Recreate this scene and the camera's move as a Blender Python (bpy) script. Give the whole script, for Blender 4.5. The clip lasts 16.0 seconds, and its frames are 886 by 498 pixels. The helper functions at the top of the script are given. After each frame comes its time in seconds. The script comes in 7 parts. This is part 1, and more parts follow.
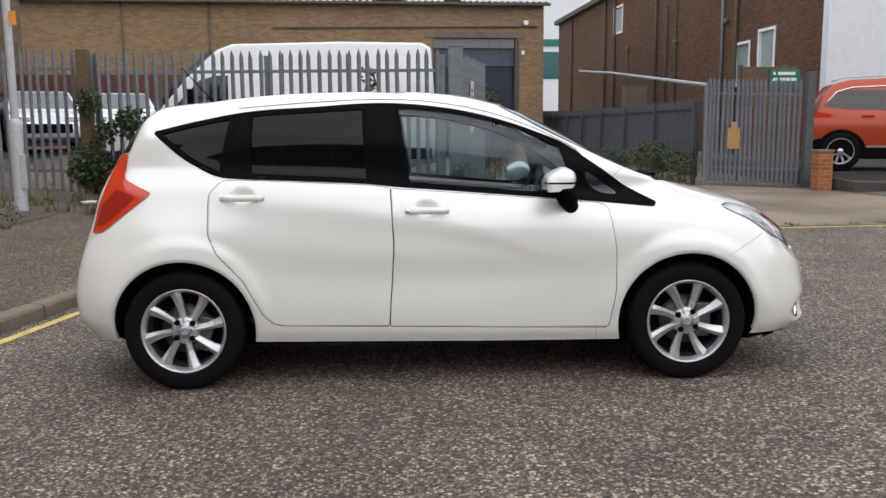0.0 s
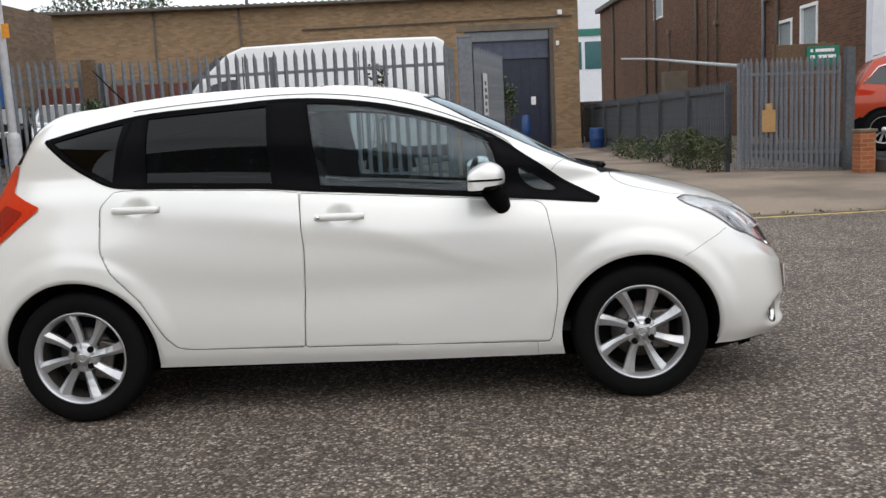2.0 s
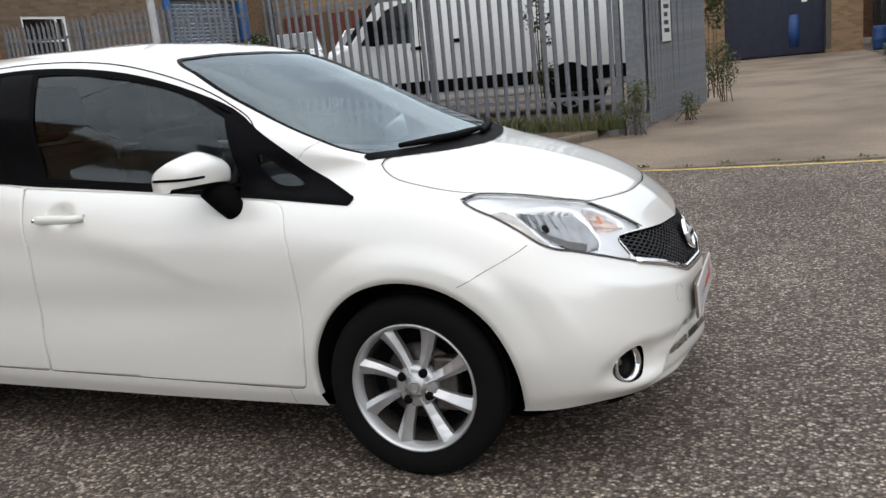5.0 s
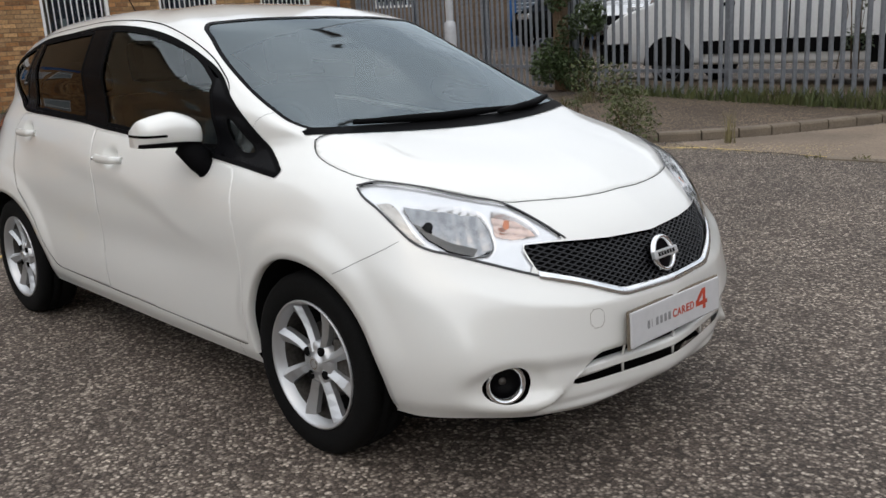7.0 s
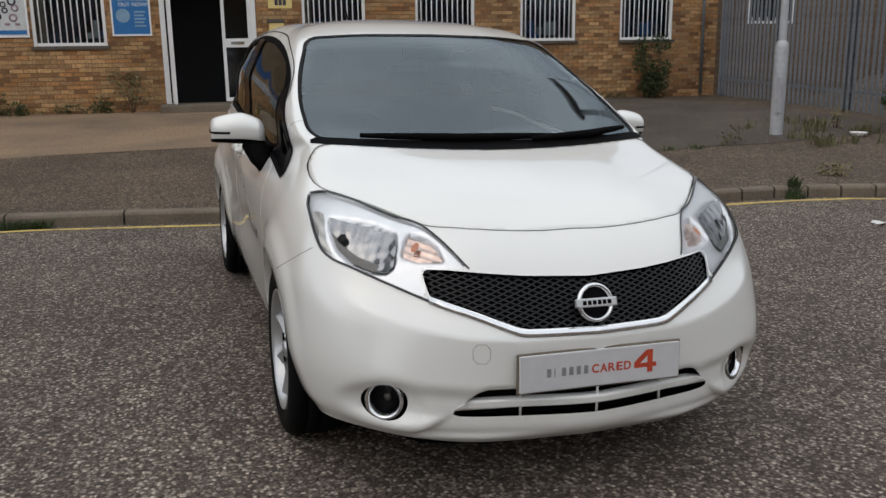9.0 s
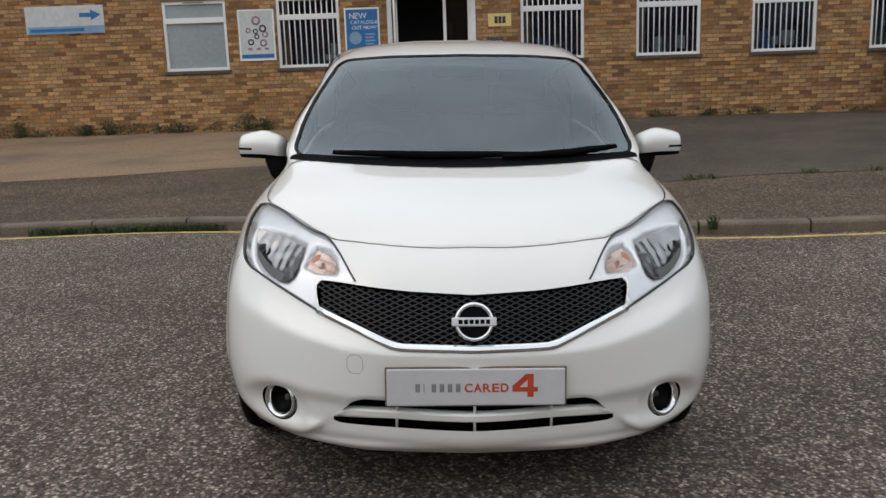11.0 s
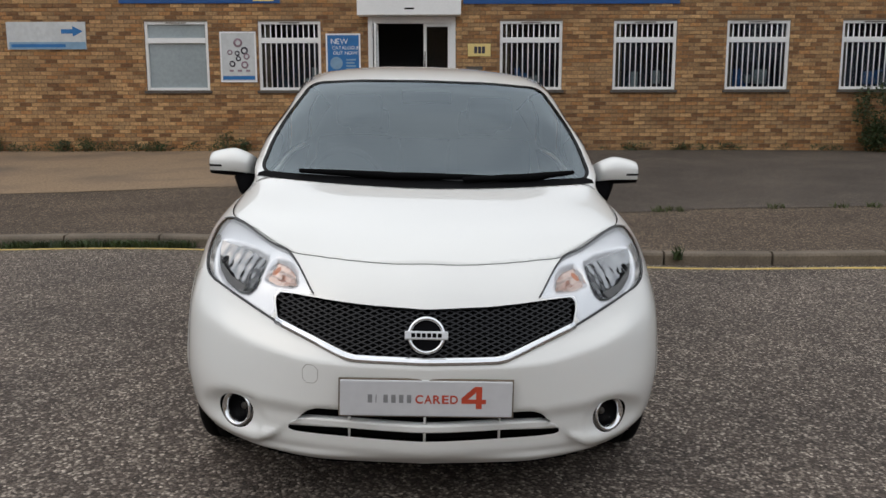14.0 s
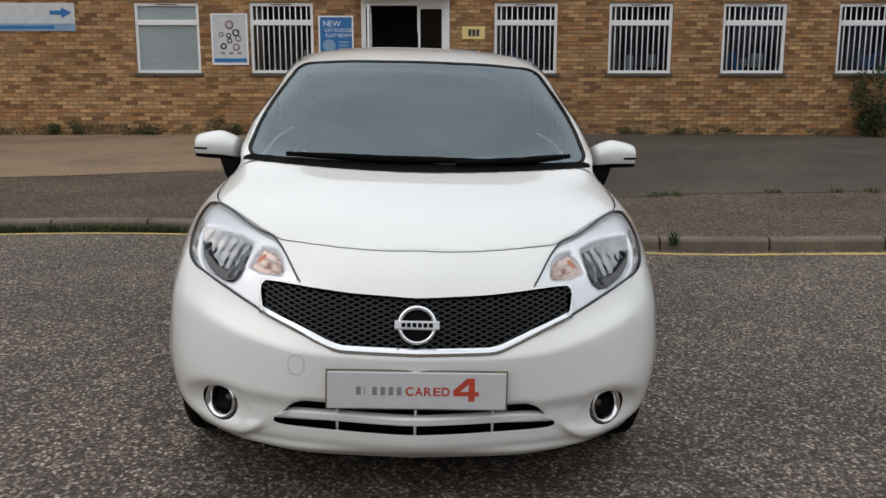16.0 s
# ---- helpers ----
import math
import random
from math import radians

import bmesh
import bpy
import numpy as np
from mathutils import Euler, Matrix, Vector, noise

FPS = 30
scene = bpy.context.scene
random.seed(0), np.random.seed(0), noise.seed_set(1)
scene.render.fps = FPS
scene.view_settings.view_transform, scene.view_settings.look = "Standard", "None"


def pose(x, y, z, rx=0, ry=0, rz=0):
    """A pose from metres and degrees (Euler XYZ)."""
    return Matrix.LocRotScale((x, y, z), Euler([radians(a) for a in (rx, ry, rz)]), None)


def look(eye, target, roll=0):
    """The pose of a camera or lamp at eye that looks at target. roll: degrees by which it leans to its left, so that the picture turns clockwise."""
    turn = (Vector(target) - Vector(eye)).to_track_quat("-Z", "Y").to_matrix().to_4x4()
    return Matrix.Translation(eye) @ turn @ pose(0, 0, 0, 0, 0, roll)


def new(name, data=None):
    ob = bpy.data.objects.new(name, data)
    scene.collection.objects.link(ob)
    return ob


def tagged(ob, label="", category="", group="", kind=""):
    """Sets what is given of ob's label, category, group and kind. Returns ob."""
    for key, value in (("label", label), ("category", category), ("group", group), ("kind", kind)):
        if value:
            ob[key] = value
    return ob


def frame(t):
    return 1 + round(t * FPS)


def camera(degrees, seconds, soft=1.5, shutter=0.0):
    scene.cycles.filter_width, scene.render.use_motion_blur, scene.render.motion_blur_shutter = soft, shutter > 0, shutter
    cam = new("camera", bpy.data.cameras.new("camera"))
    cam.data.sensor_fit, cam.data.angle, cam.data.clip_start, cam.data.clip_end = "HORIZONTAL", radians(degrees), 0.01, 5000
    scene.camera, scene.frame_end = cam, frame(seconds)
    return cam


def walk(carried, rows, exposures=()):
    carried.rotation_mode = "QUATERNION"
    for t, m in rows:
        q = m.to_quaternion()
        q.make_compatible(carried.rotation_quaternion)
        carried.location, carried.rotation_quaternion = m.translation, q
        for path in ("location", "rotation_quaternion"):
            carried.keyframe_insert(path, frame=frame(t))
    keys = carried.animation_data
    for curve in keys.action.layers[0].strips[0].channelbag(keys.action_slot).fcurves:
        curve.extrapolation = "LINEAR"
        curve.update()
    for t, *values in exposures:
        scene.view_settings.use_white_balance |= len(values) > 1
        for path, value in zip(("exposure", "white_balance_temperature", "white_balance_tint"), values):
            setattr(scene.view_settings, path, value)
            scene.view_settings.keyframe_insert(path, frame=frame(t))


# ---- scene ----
cam = camera(54.03, 16.0)
PATH = [
    (0, (-0.251, -5.181, 1.367), (-0.106, -3.207, 1.079), -0.46),
    (0.5, (-0.257, -5.171, 1.361), (-0.101, -3.196, 1.081), -0.33),
    (1, (-0.166, -5.125, 1.348), (-0.010, -3.152, 1.059), -1.34),
    (1.5, (0.137, -4.985, 1.342), (0.231, -3.004, 1.083), -2.99),
    (2, (0.418, -4.723, 1.332), (0.433, -2.744, 1.040), -2.95),
    (2.5, (0.750, -4.496, 1.334), (0.770, -2.520, 1.028), -4.81),
    (3, (1.054, -4.267, 1.327), (0.944, -2.310, 0.932), -3.70),
    (3.5, (1.346, -3.998, 1.397), (1.140, -2.072, 0.901), -5.16),
    (4, (1.710, -3.781, 1.412), (1.321, -1.875, 0.947), -5.30),
    (4.5, (2.012, -3.512, 1.387), (1.504, -1.632, 0.930), -4.17),
    (4.7, (2.141, -3.429, 1.380), (1.582, -1.562, 0.931), -5.15),
    (6.8, (3.388, -2.622, 1.410), (2.094, -1.183, 0.905), -2.58),
    (7, (3.477, -2.508, 1.376), (2.139, -1.107, 0.883), -3.51),
    (7.5, (3.750, -2.235, 1.396), (2.225, -1.030, 0.922), -3.05),
    (8, (3.902, -1.938, 1.386), (2.272, -0.884, 0.903), -2.38),
    (8.5, (4.112, -1.660, 1.371), (2.376, -0.769, 0.935), -2.36),
    (8.7, (4.208, -1.552, 1.374), (2.428, -0.751, 0.941), -1.60),
    (10.8, (4.559, -0.375, 1.371), (2.608, -0.237, 0.953), -2.53),
    (11, (4.621, -0.290, 1.369), (2.662, -0.209, 0.973), -1.95),
    (11.4, (4.709, -0.221, 1.369), (2.747, -0.159, 0.986), -0.58),
    (11.5, (4.714, -0.216, 1.370), (2.752, -0.140, 0.991), -0.58),
    (12, (4.751, -0.224, 1.359), (2.786, -0.095, 1.013), -0.53),
    (12.5, (4.750, -0.230, 1.356), (2.782, -0.103, 1.025), -0.34),
    (13, (4.748, -0.230, 1.356), (2.779, -0.106, 1.025), -0.12),
    (13.5, (4.738, -0.228, 1.353), (2.771, -0.098, 1.015), 0.11),
    (14, (4.733, -0.226, 1.354), (2.765, -0.093, 1.019), -0.11),
    (14.5, (4.717, -0.227, 1.348), (2.751, -0.092, 1.010), 0.06),
    (15, (4.697, -0.224, 1.347), (2.733, -0.078, 0.998), 0.15),
    (15.5, (4.670, -0.222, 1.346), (2.707, -0.068, 0.993), 0.15),
    (16, (4.629, -0.211, 1.342), (2.669, -0.065, 0.972), 0.02),
]
STOPS = [(0.0, 0.29), (1.5, 0.25), (2.5, 0.22), (4.5, 0.21), (7.0, 0.0), (7.5, -0.19), (8.0, -0.17), (8.5, -0.32), (11.0, -0.25), (12.5, -0.23), (16.0, -0.24)]
walk(cam, [(t, look(eye, target, roll)) for t, eye, target, roll in PATH], STOPS)

# ---- world and light ----
world = bpy.data.worlds.new("overcast_sky")
scene.world = world
world.use_nodes = True
wn = world.node_tree.nodes
wl = world.node_tree.links
sky = wn.new("ShaderNodeTexSky")
sky.sky_type = 'NISHITA'
sky.sun_disc = False
sky.sun_elevation = radians(52)
sky.sun_rotation = radians(150)
sky.air_density, sky.dust_density, sky.ozone_density = 1.0, 6.0, 1.0
# cloud cover: a bright grey layer with soft patches over the clear sky
wtc = wn.new("ShaderNodeTexCoord")
wmap = wn.new("ShaderNodeMapping")
wmap.inputs["Scale"].default_value = (1.0, 1.0, 2.6)
wl.new(wtc.outputs["Generated"], wmap.inputs["Vector"])
cloud = wn.new("ShaderNodeTexNoise")
cloud.inputs["Scale"].default_value = 1.9
cloud.inputs["Detail"].default_value = 5
wl.new(wmap.outputs["Vector"], cloud.inputs["Vector"])
cramp = wn.new("ShaderNodeValToRGB")
cramp.color_ramp.elements[0].position, cramp.color_ramp.elements[1].position = 0.25, 0.78
cramp.color_ramp.elements[0].color = (4.9, 5.3, 6.0, 1)
cramp.color_ramp.elements[1].color = (11.2, 11.5, 11.8, 1)
wl.new(cloud.outputs["Fac"], cramp.inputs["Fac"])
wmix = wn.new("ShaderNodeMixRGB")
wmix.inputs["Fac"].default_value = 0.85
wl.new(sky.outputs["Color"], wmix.inputs["Color1"])
wl.new(cramp.outputs["Color"], wmix.inputs["Color2"])
# an overcast sky is brighter overhead than at the horizon
wsep = wn.new("ShaderNodeSeparateXYZ")
wl.new(wtc.outputs["Generated"], wsep.inputs["Vector"])
wgrad = wn.new("ShaderNodeMapRange")
wgrad.inputs["To Min"].default_value, wgrad.inputs["To Max"].default_value = 0.98, 1.26
wl.new(wsep.outputs["Z"], wgrad.inputs["Value"])
wmul = wn.new("ShaderNodeMixRGB")
wmul.blend_type, wmul.inputs["Fac"].default_value = 'MULTIPLY', 1.0
wl.new(wmix.outputs["Color"], wmul.inputs["Color1"])
wl.new(wgrad.outputs["Result"], wmul.inputs["Color2"])
wbg = wn["Background"]
wl.new(wmul.outputs["Color"], wbg.inputs["Color"])
wbg.inputs["Strength"].default_value = 0.122

sun = new("sun", bpy.data.lights.new("sun", 'SUN'))
sun.data.energy, sun.data.angle, sun.data.color = 0.5, radians(150), (1.0, 0.975, 0.945)
sun.matrix_world = look((2, -6, 14), (0, 0, 0))


# ---- materials ----
def material(name, color, rough=0.6, metal=0.0, fine=30.0, coarse=1.5, vary=0.15, bump=0.0, coat=0.0, spec=0.5, dark=None, stain=0.0):
    """A surface with grain (fine) and patches (coarse), per metre; dark: the colour that stains lean to."""
    m = bpy.data.materials.new(name)
    m.use_nodes = True
    n, l = m.node_tree.nodes, m.node_tree.links
    b = n["Principled BSDF"]
    b.inputs["Roughness"].default_value, b.inputs["Metallic"].default_value = rough, metal
    b.inputs["Coat Weight"].default_value, b.inputs["Coat Roughness"].default_value = coat, 0.04
    b.inputs["Specular IOR Level"].default_value = spec
    tc = n.new("ShaderNodeTexCoord")
    f = n.new("ShaderNodeTexNoise")
    f.inputs["Scale"].default_value, f.inputs["Detail"].default_value = fine, 4
    c = n.new("ShaderNodeTexNoise")
    c.inputs["Scale"].default_value, c.inputs["Detail"].default_value = coarse, 6
    l.new(tc.outputs["Object"], f.inputs["Vector"])
    l.new(tc.outputs["Object"], c.inputs["Vector"])
    dk = dark or tuple(v * 0.45 for v in color)
    r = n.new("ShaderNodeValToRGB")
    r.color_ramp.elements[0].position, r.color_ramp.elements[1].position = 0.3, 0.7
    r.color_ramp.elements[0].color = (*[v * (1 - vary) for v in color], 1)
    r.color_ramp.elements[1].color = (*[min(1, v * (1 + vary)) for v in color], 1)
    l.new(f.outputs["Fac"], r.inputs["Fac"])
    r2 = n.new("ShaderNodeValToRGB")
    r2.color_ramp.elements[0].position, r2.color_ramp.elements[1].position = 0.42, 0.72
    l.new(c.outputs["Fac"], r2.inputs["Fac"])
    s = n.new("ShaderNodeMath")
    s.operation = 'MULTIPLY'
    s.inputs[1].default_value = max(stain, vary * 0.6)
    l.new(r2.outputs["Color"], s.inputs[0])
    mx = n.new("ShaderNodeMixRGB")
    mx.inputs["Color2"].default_value = (*dk, 1)
    l.new(s.outputs["Value"], mx.inputs["Fac"])
    l.new(r.outputs["Color"], mx.inputs["Color1"])
    l.new(mx.outputs["Color"], b.inputs["Base Color"])
    if bump:
        bp = n.new("ShaderNodeBump")
        bp.inputs["Strength"].default_value, bp.inputs["Distance"].default_value = min(1, bump), 0.004
        l.new(f.outputs["Fac"], bp.inputs["Height"])
        l.new(bp.outputs["Normal"], b.inputs["Normal"])
    return m


def glass(name, tint=(0.8, 0.85, 0.85), clear=0.8, rough=0.02, ior=1.6, sheen=(1, 1, 1)):
    """Thin sheet glass: tinted see-through with a Fresnel gloss."""
    m = bpy.data.materials.new(name)
    m.use_nodes = True
    n, l = m.node_tree.nodes, m.node_tree.links
    n.remove(n["Principled BSDF"])
    t, g, fr, mx = n.new("ShaderNodeBsdfTransparent"), n.new("ShaderNodeBsdfGlossy"), n.new("ShaderNodeFresnel"), n.new("ShaderNodeMixShader")
    t.inputs["Color"].default_value = (*[v * clear for v in tint], 1)
    g.inputs["Roughness"].default_value = rough
    g.inputs["Color"].default_value = (*sheen, 1)
    fr.inputs["IOR"].default_value = ior
    l.new(fr.outputs["Fac"], mx.inputs["Fac"])
    l.new(t.outputs["BSDF"], mx.inputs[1])
    l.new(g.outputs["BSDF"], mx.inputs[2])
    l.new(mx.outputs["Shader"], n["Material Output"].inputs["Surface"])
    return m


def asphalt_material(name, base, chip, size=95.0, amount=0.5, warm=(0.2, 0.13, 0.08)):
    """Worn macadam: pale stone chips in a dark binder, with broad worn patches."""
    m = bpy.data.materials.new(name)
    m.use_nodes = True
    n, l = m.node_tree.nodes, m.node_tree.links
    b = n["Principled BSDF"]
    b.inputs["Roughness"].default_value = 0.82
    b.inputs["Specular IOR Level"].default_value = 0.35
    tc = n.new("ShaderNodeTexCoord")
    warp = n.new("ShaderNodeTexNoise")
    warp.inputs["Scale"].default_value = 60
    l.new(tc.outputs["Object"], warp.inputs["Vector"])
    ad = n.new("ShaderNodeMixRGB")
    ad.blend_type, ad.inputs["Fac"].default_value = 'ADD', 0.012
    l.new(tc.outputs["Object"], ad.inputs["Color1"])
    l.new(warp.outputs["Color"], ad.inputs["Color2"])
    v = n.new("ShaderNodeTexVoronoi")
    v.inputs["Scale"].default_value = size
    l.new(ad.outputs["Color"], v.inputs["Vector"])
    v2 = n.new("ShaderNodeTexVoronoi")
    v2.inputs["Scale"].default_value = size * 0.45
    l.new(ad.outputs["Color"], v2.inputs["Vector"])
    sep = n.new("ShaderNodeSeparateColor")
    l.new(v.outputs["Color"], sep.inputs["Color"])
    pick = n.new("ShaderNodeValToRGB")
    e = pick.color_ramp.elements
    e[0].position, e[0].color = 0.0, (*[c * 0.45 for c in base], 1)
    e[1].position, e[1].color = 1.0, (*chip, 1)
    e2 = e.new(0.55)
    e2.color = (*base, 1)
    e3 = e.new(0.86)
    e3.color = (*[(a * 0.6 + c * 0.4) for a, c in zip(base, chip)], 1)
    l.new(sep.outputs["Red"], pick.inputs["Fac"])
    gap = n.new("ShaderNodeValToRGB")
    gap.color_ramp.elements[0].position, gap.color_ramp.elements[1].position = 0.25, 0.62
    gap.color_ramp.elements[0].color, gap.color_ramp.elements[1].color = (1, 1, 1, 1), (0.35, 0.33, 0.32, 1)
    l.new(v.outputs["Distance"], gap.inputs["Fac"])
    mul = n.new("ShaderNodeMixRGB")
    mul.blend_type, mul.inputs["Fac"].default_value = 'MULTIPLY', 0.8
    l.new(pick.outputs["Color"], mul.inputs["Color1"])
    l.new(gap.outputs["Color"], mul.inputs["Color2"])
    big = n.new("ShaderNodeTexNoise")
    big.inputs["Scale"].default_value, big.inputs["Detail"].default_value, big.inputs["Roughness"].default_value = 0.9, 7, 0.65
    l.new(tc.outputs["Object"], big.inputs["Vector"])
    br = n.new("ShaderNodeValToRGB")
    br.color_ramp.elements[0].position, br.color_ramp.elements[1].position = 0.35, 0.68
    br.color_ramp.elements[0].color, br.color_ramp.elements[1].color = (0.72, 0.70, 0.68, 1), (1.2, 1.17, 1.12, 1)
    l.new(big.outputs["Fac"], br.inputs["Fac"])
    m2 = n.new("ShaderNodeMixRGB")
    m2.blend_type, m2.inputs["Fac"].default_value = 'MULTIPLY', 1.0
    l.new(mul.outputs["Color"], m2.inputs["Color1"])
    l.new(br.outputs["Color"], m2.inputs["Color2"])
    l.new(m2.outputs["Color"], b.inputs["Base Color"])
    bp = n.new("ShaderNodeBump")
    bp.inputs["Strength"].default_value, bp.inputs["Distance"].default_value = 0.7, 0.006
    bp.invert = True
    l.new(v.outputs["Distance"], bp.inputs["Height"])
    l.new(bp.outputs["Normal"], b.inputs["Normal"])
    return m


def per_piece(m, colors, joined):
    """Gives every brick its own tone: by island in a joined mesh, by object where each is its own."""
    n, l = m.node_tree.nodes, m.node_tree.links
    src = n.new("ShaderNodeNewGeometry").outputs["Random Per Island"] if joined else n.new("ShaderNodeObjectInfo").outputs["Random"]
    r = n.new("ShaderNodeValToRGB")
    r.color_ramp.interpolation = 'CONSTANT'
    e = r.color_ramp.elements
    for i, c in enumerate(colors):
        x = e[i] if i < 2 else e.new(i / len(colors))
        x.position, x.color = i / len(colors), (*c, 1)
    l.new(src, r.inputs["Fac"])
    b = n["Principled BSDF"]
    old = b.inputs["Base Color"].links[0].from_socket
    mx = n.new("ShaderNodeMixRGB")
    mx.blend_type, mx.inputs["Fac"].default_value = 'MULTIPLY', 1.0
    l.new(old, mx.inputs["Color1"])
    l.new(r.outputs["Color"], mx.inputs["Color2"])
    l.new(mx.outputs["Color"], b.inputs["Base Color"])
    return m


PAINT = material("pearl_white_paint", (0.845, 0.845, 0.812), 0.30, 0.12, 900, 0.7, 0.015, 0, coat=1.0)
GAP = material("panel_gap", (0.006, 0.006, 0.006), 0.9, spec=0.03)
BLACK = material("black_plastic", (0.006, 0.006, 0.0065), 0.5, vary=0.2, fine=200, spec=0.06)
GLOSS_BLACK = material("gloss_black_trim", (0.005, 0.005, 0.006), 0.2, spec=0.15)
for m in (BLACK, GLOSS_BLACK):
    m.node_tree.nodes["Principled BSDF"].inputs["IOR"].default_value = 1.2
RUBBER = material("tyre_rubber", (0.005, 0.005, 0.005), 0.8, fine=120, vary=0.25, bump=0.2, spec=0.12)
ALLOY = material("silver_alloy", (0.54, 0.55, 0.56), 0.34, 0.75, fine=300, vary=0.04)
REFLECTOR = material("headlamp_reflector", (0.78, 0.79, 0.80), 0.22, 0.75, fine=60, vary=0.1)
CHROME = material("chrome", (0.82, 0.83, 0.84), 0.06, 1.0, vary=0.02)
STEEL_DARK = material("dark_brake_steel", (0.12, 0.11, 0.10), 0.5, 0.8, fine=80, vary=0.3)
LINER = material("arch_liner", (0.006, 0.006, 0.006), 0.95, spec=0.1)
INTERIOR = material("dark_interior", (0.028, 0.029, 0.032), 0.8, fine=250, vary=0.2)
WS_GLASS = glass("windscreen_glass", (0.78, 0.88, 0.89), 0.62, ior=2.05, sheen=(0.82, 0.94, 1.0))
DOOR_GLASS = glass("door_glass", (0.76, 0.87, 0.90), 0.86, ior=1.56, sheen=(0.88, 0.96, 1.0))
PRIVACY = glass("privacy_glass", (0.10, 0.10, 0.11), 0.2, ior=1.34)
LENS = glass("clear_lens", (0.98, 0.985, 0.985), 0.99, ior=1.22)
TAIL_RED = material("red_tail_lens", (0.60, 0.036, 0.006), 0.12, coat=0.5, fine=90, coarse=5, vary=0.08, stain=0.35, dark=(0.40, 0.02, 0.006))
AMBER = material("amber_bulb", (0.62, 0.24, 0.13), 0.2)

ROAD = asphalt_material("worn_asphalt", (0.157, 0.128, 0.108), (0.66, 0.59, 0.51), 78)
PAVE = asphalt_material("pavement_tarmac", (0.142, 0.107, 0.078), (0.42, 0.33, 0.24), 62)
CONCRETE = material("forecourt_concrete", (0.275, 0.190, 0.115), 0.9, fine=32, coarse=0.9, vary=0.26, bump=0.4, stain=0.75, dark=(0.13, 0.098, 0.072))
KERB = material("kerb_concrete", (0.185, 0.150, 0.112), 0.9, fine=60, coarse=2.5, vary=0.2, bump=0.4, stain=0.55)
DRIVE = material("driveway_slab", (0.245, 0.190, 0.140), 0.9, fine=40, coarse=0.55, vary=0.2, bump=0.35, stain=0.95, dark=(0.10, 0.078, 0.06))
YELLOW = material("worn_yellow_paint", (0.64, 0.46, 0.13), 0.8, fine=50, coarse=9, vary=0.3, stain=0.7, dark=(0.24, 0.19, 0.13), bump=0.2)
# a darker galvanised steel for the long fence and its gate post
GALV_DARK = material("dark_galvanised_steel", (0.095, 0.104, 0.114), 0.65, 0.15, fine=18, coarse=1.6, vary=0.22, stain=0.5)
GALV = material("galvanised_steel", (0.185, 0.20, 0.222), 0.5, 0.25, fine=18, coarse=2.2, vary=0.18, stain=0.35)
MORTAR = material("mortar", (0.20, 0.14, 0.088), 0.95, fine=60, vary=0.2)
WHITE = material("white_upvc", (0.88, 0.88, 0.87), 0.35, fine=40, vary=0.04, stain=0.12)
VAN_WHITE = material("white_van_paint", (0.76, 0.77, 0.77), 0.25, fine=30, coarse=1.2, vary=0.05, stain=0.1, coat=0.6)
LEAF = material("leaf_green", (0.042, 0.066, 0.020), 0.6, fine=8, coarse=2, vary=0.45)
STRAW = material("dry_weed", (0.22, 0.19, 0.09), 0.8, fine=9, vary=0.35)
BARK = material("timber", (0.13, 0.085, 0.05), 0.9, fine=30, vary=0.3, bump=0.4)
# near-black for insides: their lack of light is put into the colour
DARK_IN = material("unlit_inside", (0.02, 0.02, 0.022), 0.9)
ORANGE = material("burnt_orange_paint", (0.40, 0.042, 0.007), 0.25, 0.2, fine=500, vary=0.04, coat=0.5)
BLUE = material("blue_paint", (0.02, 0.11, 0.32), 0.45, fine=12, vary=0.12, stain=0.2)


# ---- mesh helpers ----
def mesh_of(name, verts, faces, mat=None, smooth=False):
    me = bpy.data.meshes.new(name)
    me.from_pydata([tuple(map(float, v)) for v in verts], [], faces)
    me.update()
    if mat:
        me.materials.append(mat)
    if smooth:
        me.shade_smooth()
    return me


def part(name, verts, faces, mat, parent=None, label="", smooth=False):
    ob = new(name, mesh_of(name, verts, faces, mat, smooth))
    if parent:
        ob.parent = parent
    if label:
        ob["label"] = label
    return ob


def part_bm(name, bm, mat, parent=None, label="", smooth=False):
    me = bpy.data.meshes.new(name)
    bm.normal_update()
    bm.to_mesh(me)
    bm.free()
    if mat:
        me.materials.append(mat)
    if smooth:
        me.shade_smooth()
    ob = new(name, me)
    if parent:
        ob.parent = parent
    if label:
        ob["label"] = label
    return ob


def box_bm(bm, lo, hi, bevel=0.0, m=None):
    """A box between two corners, its edges rounded by bevel, turned by m."""
    r = bmesh.ops.create_cube(bm, size=1.0)
    c = [(a + b) / 2 for a, b in zip(lo, hi)]
    s = [abs(b - a) for a, b in zip(lo, hi)]
    for v in r["verts"]:
        v.co = Vector([c[i] + v.co[i] * s[i] for i in range(3)])
    vs = r["verts"]
    if bevel:
        es = list({e for v in vs for e in v.link_edges})
        k = bmesh.ops.bevel(bm, geom=es, offset=min(bevel, min(s) * 0.45), segments=2, affect='EDGES', profile=0.6)
        vs = list({v for f in k["faces"] for v in f.verts} | {v for v in vs if v.is_valid})
    if m is not None:
        bmesh.ops.transform(bm, matrix=m, verts=vs)


def box(name, lo, hi, mat, parent=None, bevel=0.0, label="", m=None):
    bm = bmesh.new()
    box_bm(bm, lo, hi, bevel, m)
    return part_bm(name, bm, mat, parent, label)


